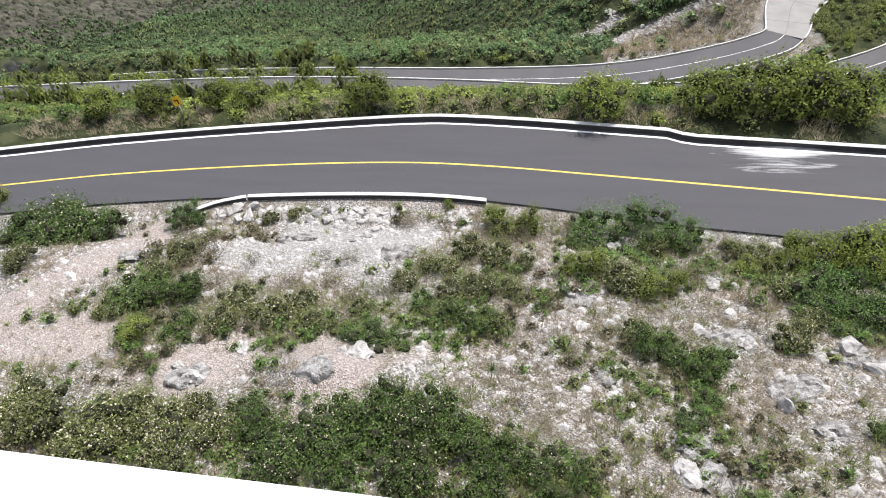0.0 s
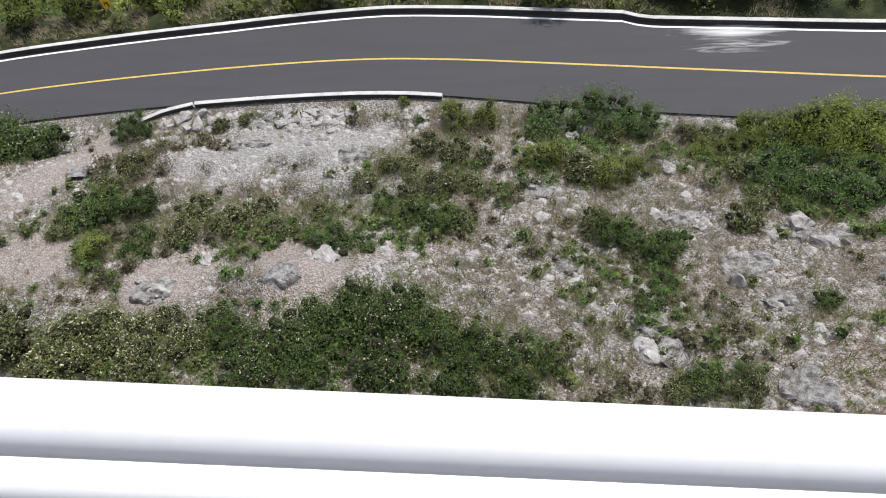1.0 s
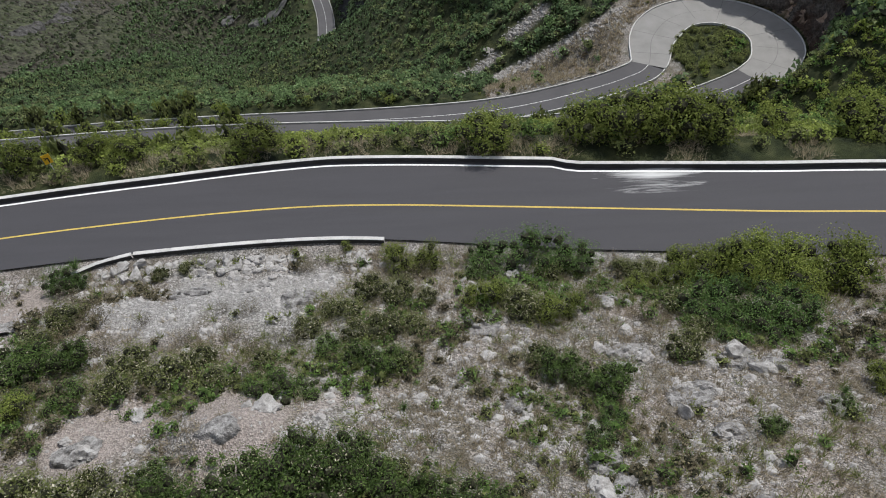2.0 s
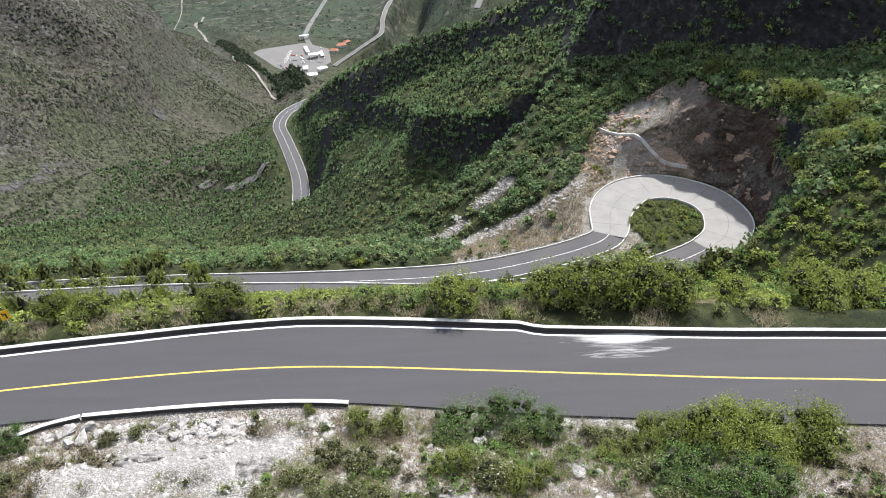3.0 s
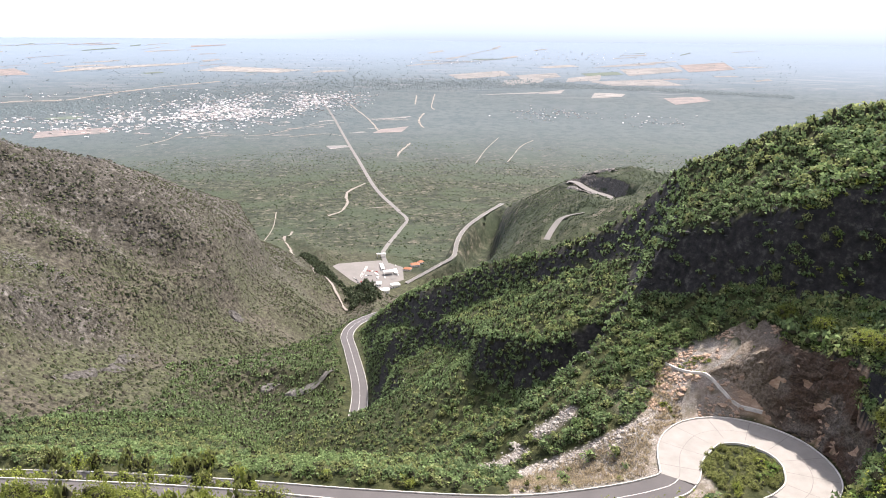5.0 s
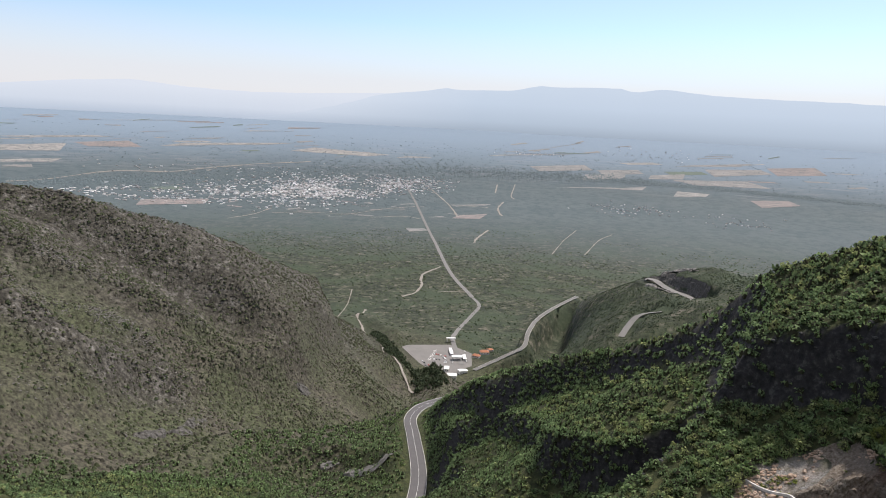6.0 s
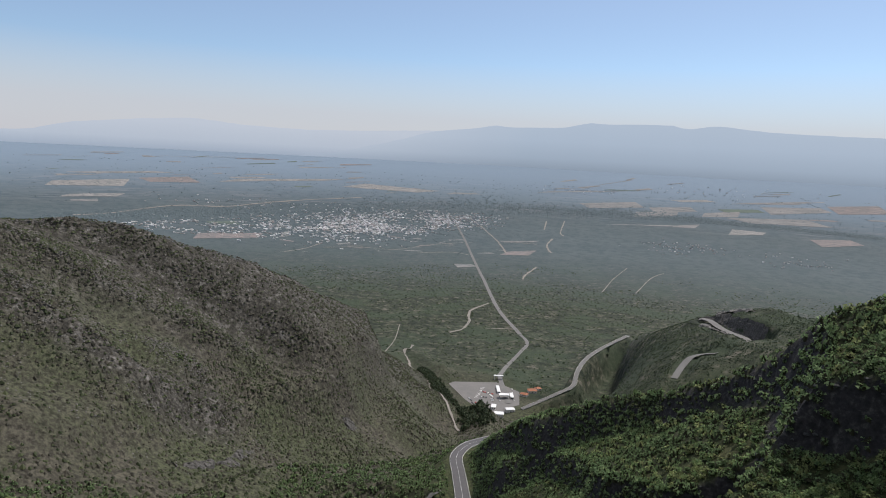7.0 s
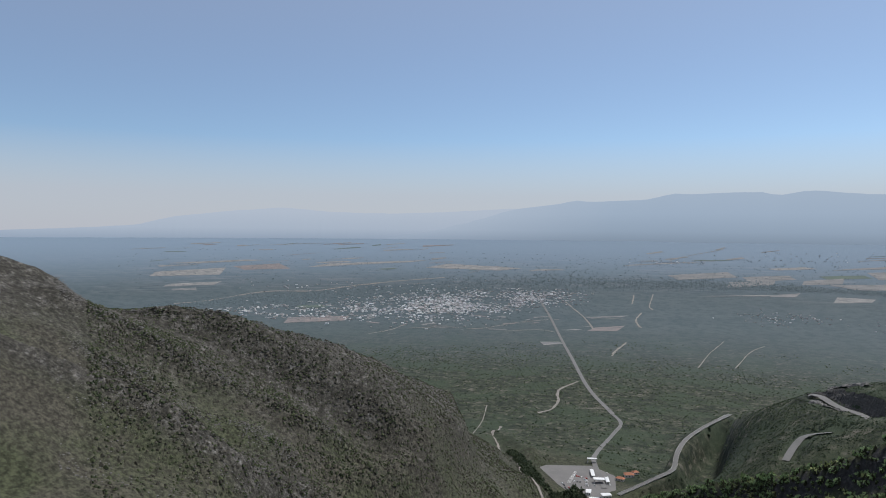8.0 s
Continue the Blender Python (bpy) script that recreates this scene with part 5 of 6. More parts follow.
protos = [car(p) for p in paints]
parked = [(-194, 963, 0), (-189, 940, 0), (-185, 941, 0), (-176, 958, 90), (-173, 945, 90), (-170, 931, 90), (-203, 926, 30), (-195, 911, 30), (-187, 961, 0), (-152, 990, 16), (-142, 947, 16), (-165, 891, 10), (-181, 941, 0), (-190, 962, 0), (-177, 953, 90), (-175, 949, 90),
          (-171, 936, 90), (-199, 921, 30), (-191, 914, 30), (-183, 960, 0), (-160, 935, 16), (-149, 975, 16)]
for i, (x, y, turn) in enumerate(parked):
    m = pose(x, y, LOT, 0, 0, turn)
    if i < len(protos):
        protos[i].matrix_basis = m
    else:
        copy_thing(protos[i % len(protos)], m)

# ---- roads, tracks and stream beds on the plain ----
def on_ground(points, gap, lift):
    line = spline([(x, y, 0) for x, y in points], gap)
    zs = land(np.array([p.x for p in line]), np.array([p.y for p in line]))
    return [Vector((p.x, p.y, float(z) + lift)) for p, z in zip(line, zs)]


def track(name, label, points, half, mat, lift=1.2, gap=14.0, cat="road"):
    """A strip that follows the ground at both its edges."""
    line = frame_of(on_ground(points, gap, 0))
    w = random.Random(len(points) + int(points[0][0]))
    wide = [(half * w.uniform(0.4, 1.25), half * w.uniform(-0.3, 0.3)) if cat != "road" else (half, 0) for _ in line]
    vs = np.array([tuple(p + s * (o * k + off)) for (p, s), (k, off) in zip(line, wide) for o in (1, 0, -1)])
    vs[:, 2] = land(vs[:, 0], vs[:, 1]) + lift
    fs = [(3 * i + j, 3 * i + j + 1, 3 * i + j + 4, 3 * i + j + 3) for i in range(len(line) - 1) for j in (0, 1)]
    return tagged(new(name, sheet(name, [tuple(v) for v in vs], fs, mat)), label, cat, kind="structure")


track("road_plain", "straight grey road across the plain to the town", [(-146, 930), (-162, 980), (-182, 1050), (-186, 1131), (-181, 1244), (-178, 1310), (-186, 1352), (-205, 1395)], 3.7, m_farroad, 0.9, 8)
track("road_plain_straight", "straight grey road across the plain to the town", [(-205, 1395), (-306, 1658), (-471, 2203), (-668, 2791), (-825, 3190)], 4.8, m_farroad, 1.4, 20)
track("stream_bed", "dry pale stream bed beside the hill", [(-378, 1200), (-372, 1165), (-371, 1130), (-347, 1082), (-324, 1024), (-305, 1000), (-282, 975), (-262, 930), (-251, 899), (-232, 850), (-212, 800), (-196, 769), (-181, 742), (-168, 719)], 2.2, m_track, 1.6, 8, "stream bed")
WASHES = (([(-337, 1705), (-357, 1597), (-347, 1522), (-334, 1476), (-327, 1393), (-345, 1342)], 3.2), ([(-330, 3024), (-337, 2888), (-312, 2767), (-299, 2737)], 4.2), ([(-314, 2430), (-327, 2255), (-322, 2162)], 4.0), ([(-320, 3401), (-312, 3167), (-292, 3102)], 3.0), ([(-405, 3368), (-391, 3193)], 3.0), ([(-283, 1417), (-237, 1436)], 2.0))
for pts, half in WASHES:
    track("wash", "pale dry wash winding over the plain", pts, half, m_track, 1.1, 14, "stream bed")
PATHS = (([(-461, 1362), (-427, 1239), (-413, 1169), (-400, 1098)], 1.2), ([(-685, 3143), (-557, 2889), (-496, 2733), (-469, 2649)], 3.6), ([(126, 2541), (75, 2398), (29, 2101)], 1.8), ([(-2, 2575), (-44, 2332), (-68, 2058)], 1.6), ([(-17, 4330), (-208, 4181), (-297, 4075)], 3.0), ([(-537, 2874), (-379, 2879)], 3.0),
         ([(-1213, 2200), (-1173, 2321), (-1170, 2458)], 4.0), ([(-1130, 2376), (-1003, 2460), (-873, 2489), (-784, 2648), (-671, 2764)], 3.6), ([(-775, 2471), (-662, 2552), (-589, 2531)], 3.6))
for pts, half in PATHS:
    track("path", "pale farm track on the plain", pts, half, m_track, 1.1, 20, "path")
track("river", "pale braided river bed past the town", [(-2216, 2300), (-2138, 2436), (-2095, 2594), (-2021, 2732), (-1855, 2845), (-1782, 2973), (-1695, 3094), (-1577, 3233), (-1394, 3395)], 7.0, m_track, 1.2, 40, "river")

# a concrete drain down the bare bank to the hairpin
drain = on_ground([(38.6, 143.9), (46.4, 134.2), (55.7, 128.5)], 0.5, 0.12)
tagged(new("drain", ribbon("drain", drain, 0.2, -0.2, 0.3, m_grey_kerb, 1.6)), "pale concrete drain running down the bank to the hairpin", "drain", kind="structure")

# fields: azimuth, distance, half width in degrees, half depth
m_fields = {"pale": mottled("stubble_field", [(0.3, (0.235, 0.222, 0.213)), (0.7, (0.315, 0.298, 0.285))], 0.01, 0.95, 12, 0),
            "tan": mottled("ploughed_field", [(0.3, (0.20, 0.19, 0.187)), (0.7, (0.275, 0.26, 0.253))], 0.01, 0.95, 12, 0),
            "red": mottled("red_earth_field", [(0.3, (0.205, 0.172, 0.166)), (0.7, (0.27, 0.226, 0.216))], 0.01, 0.95, 12, 0),
            "green": mottled("green_field", [(0.3, (0.085, 0.120, 0.095)), (0.7, (0.125, 0.155, 0.12))], 0.01, 0.95, 12, 0)}


for m in m_fields.values():
    # stubble, weeds and furrows break the colour up
    t, b = m.node_tree, m.node_tree.nodes["Principled BSDF"]
    was = b.inputs["Base Color"].links[0].from_socket
    crd = t.nodes["Texture Coordinate"].outputs["Object"]
    rows_map = t.nodes.new("ShaderNodeMapping")
    rows_map.inputs["Scale"].default_value, rows_map.inputs["Rotation"].default_value = (0.006, 0.05, 1), (0, 0, 0.1)
    t.links.new(crd, rows_map.inputs[0])
    t.links.new(mix(t, ramp(t, noise_tex(t, 1.0, 5, 0.7, rows_map.outputs[0]), [(0.42, 0.0), (0.60, 0.8)]), was, (0.085, 0.105, 0.108)), b.inputs["Base Color"])


def field(kind, az, r, ha, hr, tilt, label):
    """A plot between two bearings and two distances, its far side skewed."""
    skew = random.uniform(-0.35, 0.35) * ha
    us, ws = np.linspace(-1, 1, 7), np.linspace(-1, 1, 4)
    vs = [polar(az + u * ha + skew * w, r + w * hr * (1 + 0.3 * u * math.sin(az * 2)) + u * tilt / 2, 0) for w in ws for u in us]
    zs = land(np.array([v[0] for v in vs]), np.array([v[1] for v in vs]))
    vs = [(v[0], v[1], float(z) + 1.0) for v, z in zip(vs, zs)]
    fs = [(j * 7 + i, j * 7 + i + 1, j * 7 + i + 8, j * 7 + i + 7) for j in range(3) for i in range(6)]
    tagged(new("field", sheet("field", vs, fs, m_fields[kind])), label, "field", kind="structure")


random.seed(5)
PLOTS = {
    "pale": ((-42.9, 3784, 2.6, 55, 42), (-42.6, 3560, 1.9, 28, 22), (-28.7, 3957, 4.2, 30, 94), (-19.9, 3882, 3.1, 34, -60), (-4.1, 4035, 3.2, 16, 111), (1.1, 3453, 2.4, 16, 60), (4.5, 3987, 1.3, 12, 49), (-41.6, 4360, 1.1, 6, 30), (-34.6, 4350, 2.3, 5, 50), (8.6, 3460, 1.2, 40, 20), (-30.5, 4051, 1.2, 10, 28), (-40.7, 3995, 3.0, 5, 60)),
    "tan": ((-43.2, 3466, 0.9, 18, 7), (-1.7, 3799, 2.2, 45, 86), (1.8, 3681, 1.6, 45, 64), (6.6, 3762, 1.3, 45, 57), (10.6, 3708, 2.7, 42, 60), (11.7, 3942, 2.0, 48, 90), (3.0, 3792, 1.6, 40, 63), (9.9, 4043, 2.2, 30, 89), (4.1, 3490, 0.9, 28, 38), (-13.4, 2385, 0.8, 26, 24), (-9.0, 2937, 1.5, 16, 49)),
    "red": ((-37.3, 3880, 1.8, 45, 35), (-32.9, 2823, 2.5, 50, 20), (15.7, 4032, 1.6, 62, 73), (14.6, 3423, 1.3, 45, 75), (-9.0, 2701, 1.2, 45, 42)),
    "green": ((-33.4, 3083, 1.1, 24, 11), (8.0, 3860, 1.4, 26, 50)),
}
SAID = {"pale": "pale stubble field on the plain", "tan": "bare tan field on the plain", "red": "bare reddish field on the plain", "green": "green crop field on the plain"}
for kind, rows in PLOTS.items():
    for row in rows:
        field(kind, *row, SAID[kind])
for i in range(60):
    kind = ("pale", "tan", "tan", "red", "green")[i % 5]
    field(kind, random.uniform(-46, 20), random.choice((random.uniform(3760, 4100), random.uniform(4100, 4370))), random.uniform(0.3, 1.3), random.uniform(3, 11), random.uniform(0, 60), "small " + SAID[kind])
for i in range(26):
    az = random.uniform(-28.5, -9.5)
    field(random.choice(("tan", "pale", "red")), az, random.uniform(2560, 2980) + 8 * (az + 20), random.uniform(0.12, 0.8), random.uniform(2.5, 8), random.uniform(-30, 40), "bare tan lot at the edge of the town")

# the town: small houses along its streets, joined
rng = np.random.default_rng(9)
N = 3800
az = np.concatenate([rng.normal(-21.5, 4.6, N), rng.normal(-36, 3.0, 420), rng.normal(-14.2, 1.4, 260)])
mid_r, spread_r = np.interp(az, (-42, -33, -27, -21.7, -14.6, -10), (3010, 2985, 3030, 3120, 3270, 3330)), np.interp(az, (-42, -33, -27, -21.7, -14.6), (60, 85, 150, 185, 85))
rr = mid_r + spread_r * rng.normal(0, 1, len(az))
keep = (rough2(az * 30, rr * 0.6, 60, 3, 71) + rng.normal(0, 0.3, len(az)) > -0.05) & (az > -44) & (az < -10) & (rr > 2560) & (rr < 3480)
az, rr = az[keep], rr[keep]
az = np.concatenate([az, rng.normal(4.0, 1.6, 90), rng.normal(-3.8, 1.4, 60), rng.normal(12.8, 1.6, 40), rng.normal(6.0, 3.5, 40), rng.normal(-28, 6, 70)])
rr = np.concatenate([rr, rng.normal(3070, 60, 90), rng.normal(4050, 22, 60), rng.normal(2980, 60, 40), rng.normal(4200, 60, 40), rng.normal(3480, 70, 70)])
hx, hy = rr * np.sin(np.radians(az)), rr * np.cos(np.radians(az))
hz = land(hx, hy)
turn = np.where(rng.random(len(hx)) < 0.5, 0.35, 0.35 + np.pi / 2) + rng.normal(0, 0.08, len(hx))
w, d, h = rng.uniform(2.4, 7.5, len(hx)), rng.uniform(2.2, 5, len(hx)), rng.uniform(2.5, 4.5, len(hx))
corner = np.array([(-1, -1, 0), (1, -1, 0), (1, 1, 0), (-1, 1, 0), (-1, -1, 1), (1, -1, 1), (1, 1, 1), (-1, 1, 1)], float)
w, d = w * np.where(az > -10, 0.6, 1.0), d * np.where(az > -10, 0.6, 1.0)
cx, cy = corner[None, :, 0] * w[:, None], corner[None, :, 1] * d[:, None]
ct, st = np.cos(turn)[:, None], np.sin(turn)[:, None]
V = np.stack([hx[:, None] + cx * ct - cy * st, hy[:, None] + cx * st + cy * ct, hz[:, None] + corner[None, :, 2] * h[:, None] * 0.75], -1).reshape(-1, 3)
q = np.array([(4, 5, 6, 7), (0, 1, 5, 4), (1, 2, 6, 5), (2, 3, 7, 6), (3, 0, 4, 7)])
F = (q[None] + (np.arange(len(hx)) * 8)[:, None, None]).reshape(-1, 4)
m_town, t, b = material("town_walls", 0.85)
tc = ramp(t, attr(t, "tone").outputs["Fac"], [(0.0, (0.30, 0.275, 0.26)), (0.35, (0.40, 0.385, 0.375)), (0.6, (0.54, 0.53, 0.525)), (0.9, (0.78, 0.78, 0.78))])
t.links.new(tc, b.inputs["Base Color"])
me = fast_mesh("town_houses", V, F, m_town)
set_attr(me, "tone", np.repeat(rng.random(len(hx)), 8))
tagged(new("town_houses", me), "hundreds of small pale flat-roofed houses of a town", "houses", kind="stuff")

# tree belts: along the river, in the town, by the stream
def belt(name, label, az, rr, rad, leaf, seed, tall=1.0):
    x, y = rr * np.sin(np.radians(az)), rr * np.cos(np.radians(az))
    joined(name, label, "trees", tiny, x, y, rad, tall * rng.uniform(0.55, 0.85, len(x)), leaf, seed)


# blue-grey tree colour with the haze of distance painted in
m_far_tree, t, b = material("hazed_tree", 0.9)
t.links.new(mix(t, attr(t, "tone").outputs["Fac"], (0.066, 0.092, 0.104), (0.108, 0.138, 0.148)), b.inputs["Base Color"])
LEAF["hazed"] = m_far_tree
n = 9000
az = rng.uniform(-46, 22, n)
rr = np.interp(az, (-46, -33, -25, -14.7, 1.4, 22), (3150, 3268, 3400, 3588, 3640, 3560)) + np.interp(az, (-46, -33, -14.7, 1.4, 8, 22), (40, 75, 90, 50, 20, 12)) * rng.normal(0, 1, n)
belt("river_woods", "dark belt of trees along the river", az, rr, rng.uniform(4, 9, n), "hazed", 21, 0.55)
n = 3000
belt("town_trees", "garden trees between the houses of the town", rng.normal(-23, 7, n), rng.normal(3080, 190, n), rng.uniform(2.0, 4.2, n), "hazed", 22)
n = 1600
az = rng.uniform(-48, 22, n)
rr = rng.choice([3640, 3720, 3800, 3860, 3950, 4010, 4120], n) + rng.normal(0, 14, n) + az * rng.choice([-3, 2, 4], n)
belt("hedgerows", "lines of trees between the fields", az, rr, rng.uniform(2.5, 5.5, n), "hazed", 23)
n = 900
s = rng.random(n)
px = np.interp(s, (0, 0.35, 0.7, 1), (-310, -256, -188, -150)) + np.interp(s, (0, 0.5, 1), (6, 13, 18)) * rng.uniform(-0.8, 1.2, n)
py = np.interp(s, (0, 0.35, 0.7, 1), (1030, 945, 815, 730)) + np.interp(s, (0, 0.5, 1), (4, 8, 14)) * rng.uniform(-1, 1, n)
joined("stream_woods", "dark green trees along the stream below the plaza", "trees", low, px, py, rng.uniform(3.0, 6.0, n), rng.uniform(0.9, 1.4, n), "thorn", 24)


# ---- rocks ----
m_lime = mottled("limestone", [(0.28, (0.15, 0.14, 0.13)), (0.45, (0.31, 0.295, 0.28)), (0.6, (0.45, 0.435, 0.42)), (0.8, (0.60, 0.59, 0.575))], 2.2, 0.9, 7, 0.7, 0.05)


def rock_mesh(seed, flat=0.7, detail=3):
    """A broken block: a ball cut by planes, with chipped faces."""
    bm = bmesh.new()
    bmesh.ops.create_icosphere(bm, subdivisions=detail, radius=1)
    off = Vector((seed * 7.3, seed * 3.1, seed * 1.7))
    cuts = [(Vector((random.gauss(0, 1), random.gauss(0, 1), random.gauss(0.1, 0.8))).normalized(), random.uniform(0.34, 0.78)) for _ in range(15)]
    for v in bm.verts:
        d = v.co.normalized()
        r = 1.05
        for c, depth in cuts:
            k = d.dot(c)
            if k > 0.05:
                r = min(r, depth / k)
        r *= 1 + 0.22 * noise.noise(d * 2.3 + off) + 0.20 * noise.noise(d * 5.5 + off) + 0.13 * noise.noise(d * 11 + off)
        v.co = d * r
        v.co.z *= flat
    me = bpy.data.meshes.new("boulder")
    bm.to_mesh(me)
    bm.free()
    me.materials.append(m_lime)
    return me


random.seed(12)
rock_meshes = [rock_mesh(k, f) for k, f in enumerate((0.75, 0.6, 0.85, 0.5, 0.7, 0.9))]
slab_mesh = rock_mesh(9, 0.28)


m_grey_rock = mottled("grey_outcrop", [(0.3, (0.13, 0.122, 0.115)), (0.5, (0.25, 0.24, 0.225)), (0.75, (0.38, 0.365, 0.345))], 0.8, 0.9, 7, 0.6, 0.1)
grey_meshes = []
for me in rock_meshes + [slab_mesh]:
    grey_meshes.append(me.copy())
    grey_meshes[-1].materials[0] = m_grey_rock


def rocks(spots, label, group, flat=False, sink=0.25, grey=False):
    zs = land(np.array([float(s[0]) for s in spots]), np.array([float(s[1]) for s in spots]))
    for i, (x, y, rad) in enumerate(spots):
        rad *= 0.85
        ob = new("boulder", (grey_meshes if grey else rock_meshes + [slab_mesh])[6 if flat else i % 6])
        ob.matrix_basis = pose(x, y, float(zs[i]) + rad * (0.35 - sink), *((random.uniform(-4, 4), random.uniform(-4, 4)) if flat else (random.uniform(-25, 25), random.uniform(-25, 25))), random.uniform(0, 360)) @ Matrix.Diagonal((rad, rad * random.uniform(0.65, 1.0), rad * random.uniform(0.7, 1.0), 1))
        tagged(ob, label, "rock", group)


rocks([(-1.4, 18.9, 0.34), (2.9, 20.3, 0.62), (7.9, 23.8, 0.72), (12.7, 27.0, 0.9), (8.4, 21.4, 0.85), (8.9, 19.2, 1.0), (9.7, 15.1, 1.1), (11.1, 13.5, 0.6), (13.7, 19.4, 1.2), (12.1, 18.4, 0.9), (4.9, 10.9, 1.1), (2.6, 28.0, 1.2), (-0.6, 27.2, 0.6), (-16.9, 15.9, 0.7), (-18.7, 13.8, 0.9), (2.3, 15.4, 0.6), (-30.9, 20.2, 0.5), (-21.2, 20.2, 0.8), (-12.0, 23.4, 0.6), (-11.2, 26.1, 0.5), (16.7, 14.9, 0.8), (14.7, 17.9, 1.2), (12.3, 18.9, 0.6), (11.2, 13.1, 0.6), (2.1, 15.2, 0.5), (2.8, 20.6, 0.5), (6.5, 17.6, 0.7), (7.4, 18.6, 0.6), (10.4, 16.8, 0.7), (-20.0, 14.6, 0.6)],
      "pale limestone boulder half sunk in the slope", "slope boulders")
rocks([(-10.2, 15.7, 1.1), (0.6, 19.4, 0.8), (6.6, 19.9, 0.8)], "flat pale limestone slab on the slope", "slope slabs", True, 0.1)
rocks([(-25.2, 30.3, 0.80), (-24.5, 30.7, 0.87), (-23.4, 31.0, 0.72), (-23.4, 29.8, 1.01), (-22.4, 30.1, 0.72), (-24.2, 29.6, 0.72), (-19.1, 30.9, 0.58), (-18.2, 30.6, 0.72), (-17.2, 31.0, 0.80), (-16.2, 30.3, 0.72), (-15.6, 31.0, 0.58), (-14.7, 31.0, 0.58), (-13.2, 30.9, 0.51), (-18.7, 29.9, 0.58), (-17.4, 29.8, 0.58), (-20.4, 30.6, 0.51), (25.5, 27.9, 0.87), (24.4, 27.2, 0.80), (23.6, 27.9, 0.72), (24.8, 28.6, 0.72)],
      "broken white rubble block at the road edge", "roadside rubble", sink=0.1)
def outcrop(name, label, line, wide, mat, seed, long_block=6.0, gap=0.0, k=1.0, group="valley outcrops"):
    """Bedded rock that breaks out of the slope along a line."""
    pts = spline([(*p, 0) for p in line], 0.7 * k)
    fr = frame_of(pts)
    ww = np.arange(-wide, wide + 0.1 * k, 0.6 * k)
    px = np.array([[p.x + s.x * w for w in ww] for p, s in fr])
    py = np.array([[p.y + s.y * w for w in ww] for p, s in fr])
    s = np.arange(len(fr))[:, None] * 0.7 + 0 * px
    w = ww[None, :] / k + 0 * px
    bed = np.floor(w / 1.9 + 0.5 * rough2(s, w, 9, 2, seed))
    block = np.floor((s + 5 * lattice(bed, bed * 0, seed)) / long_block)
    out = 1.5 * lattice(bed, block, seed + 1) + 0.8 * rough2(s, w, 4, 3, seed + 2)
    ends = np.minimum(1, 4 * np.minimum(s, s.max() - s) / s.max())
    show = step(gap - 0.1, gap + 0.25, rough2(s, w * 1.6, 11, 3, seed + 3) + 0.45 * (1 - np.abs(w) * k / wide) - 0.6 * (1 - ends))
    out = np.where(show > 0.02, (0.5 + out) * show, -1.6) * k
    pz = land(px, py) + out
    ix = np.arange(px.size).reshape(px.shape)
    f = np.stack([ix[:-1, :-1], ix[1:, :-1], ix[1:, 1:], ix[:-1, 1:]], -1).reshape(-1, 4)
    me = fast_mesh(name, np.stack([px.ravel(), py.ravel(), pz.ravel()], -1), f[:, ::-1], mat)
    return tagged(new(name, me), label, "rock", group)


m_slab = mottled("pale_bedded_rock", [(0.32, (0.05, 0.048, 0.045)), (0.48, (0.125, 0.121, 0.115)), (0.7, (0.25, 0.243, 0.232))], 0.35, 0.9, 6, 0.8, 0.2)
outcrop("rock_outcrop", "grey tilted beds of rock above the gully", [(-142, 368), (-134, 372), (-128, 375)], 3.4, m_slab, 201, 7.0, -0.2)
outcrop("rock_outcrop", "grey tilted beds of rock above the gully", [(-122, 356), (-110, 350), (-98, 345), (-90, 352)], 3.6, m_slab, 211, 8.0, -0.2)
m_hill_rock = mottled("hill_rock", [(0.32, (0.025, 0.024, 0.022)), (0.5, (0.065, 0.062, 0.058)), (0.7, (0.16, 0.155, 0.147))], 0.6, 0.9, 6, 0.8, 0.2)
# cliff blocks carry the band's shade in their colour
m_dark_rock = mottled("shaded_cliff_rock", [(0.3, (0.016, 0.018, 0.018)), (0.5, (0.045, 0.047, 0.047)), (0.75, (0.11, 0.11, 0.107))], 0.6, 0.9, 7, 0.6, 0.1)
outcrop("rock_outcrop", "dark broken rock outcrop on the scrubby hill foot", [(-246, 326), (-240, 348), (-237, 372), (-239, 400)], 5.0, m_hill_rock, 261, 4.0, -0.05, 1.0)
outcrop("rock_outcrop", "grey rock outcrop on the scrubby hill", [(-224, 520), (-220, 529), (-214, 538)], 5.0, m_hill_rock, 271, 4.0, -0.1, 1.0)
aside = [(p + s * 15, p - s * 15) for p, s in frame_of(ROAD_SPUR)]
outcrop("rock_cut", "dark rock cut above the road round the far spur", [(a.x, a.y) for a, _ in aside[::3]], 6.0, m_hill_rock, 231, 5.0, -0.4, 1.6)
outcrop("rock_outcrop", "pale broken rock below the road round the far spur", [(b.x, b.y) for _, b in aside[::3]], 8.0, m_slab, 241, 4.0, 0.15, 1.4)
outcrop("rock_outcrop", "pale rocks along the top of the far spur", [(SPUR_FAR[k][0], SPUR_FAR[k][1] - 6) for k in (5, 6, 7)], 9.0, m_slab, 251, 4.0, 0.22, 1.4)
rocks([(1.9, 124, 2.2), (6, 131, 2.0), (14, 121, 1.6), (-9.9, 114.5, 1.4), (24, 124, 1.4), (31, 127, 1.6)], "grey limestone outcrop among the scrub", "valley outcrops", sink=0.45, grey=True)


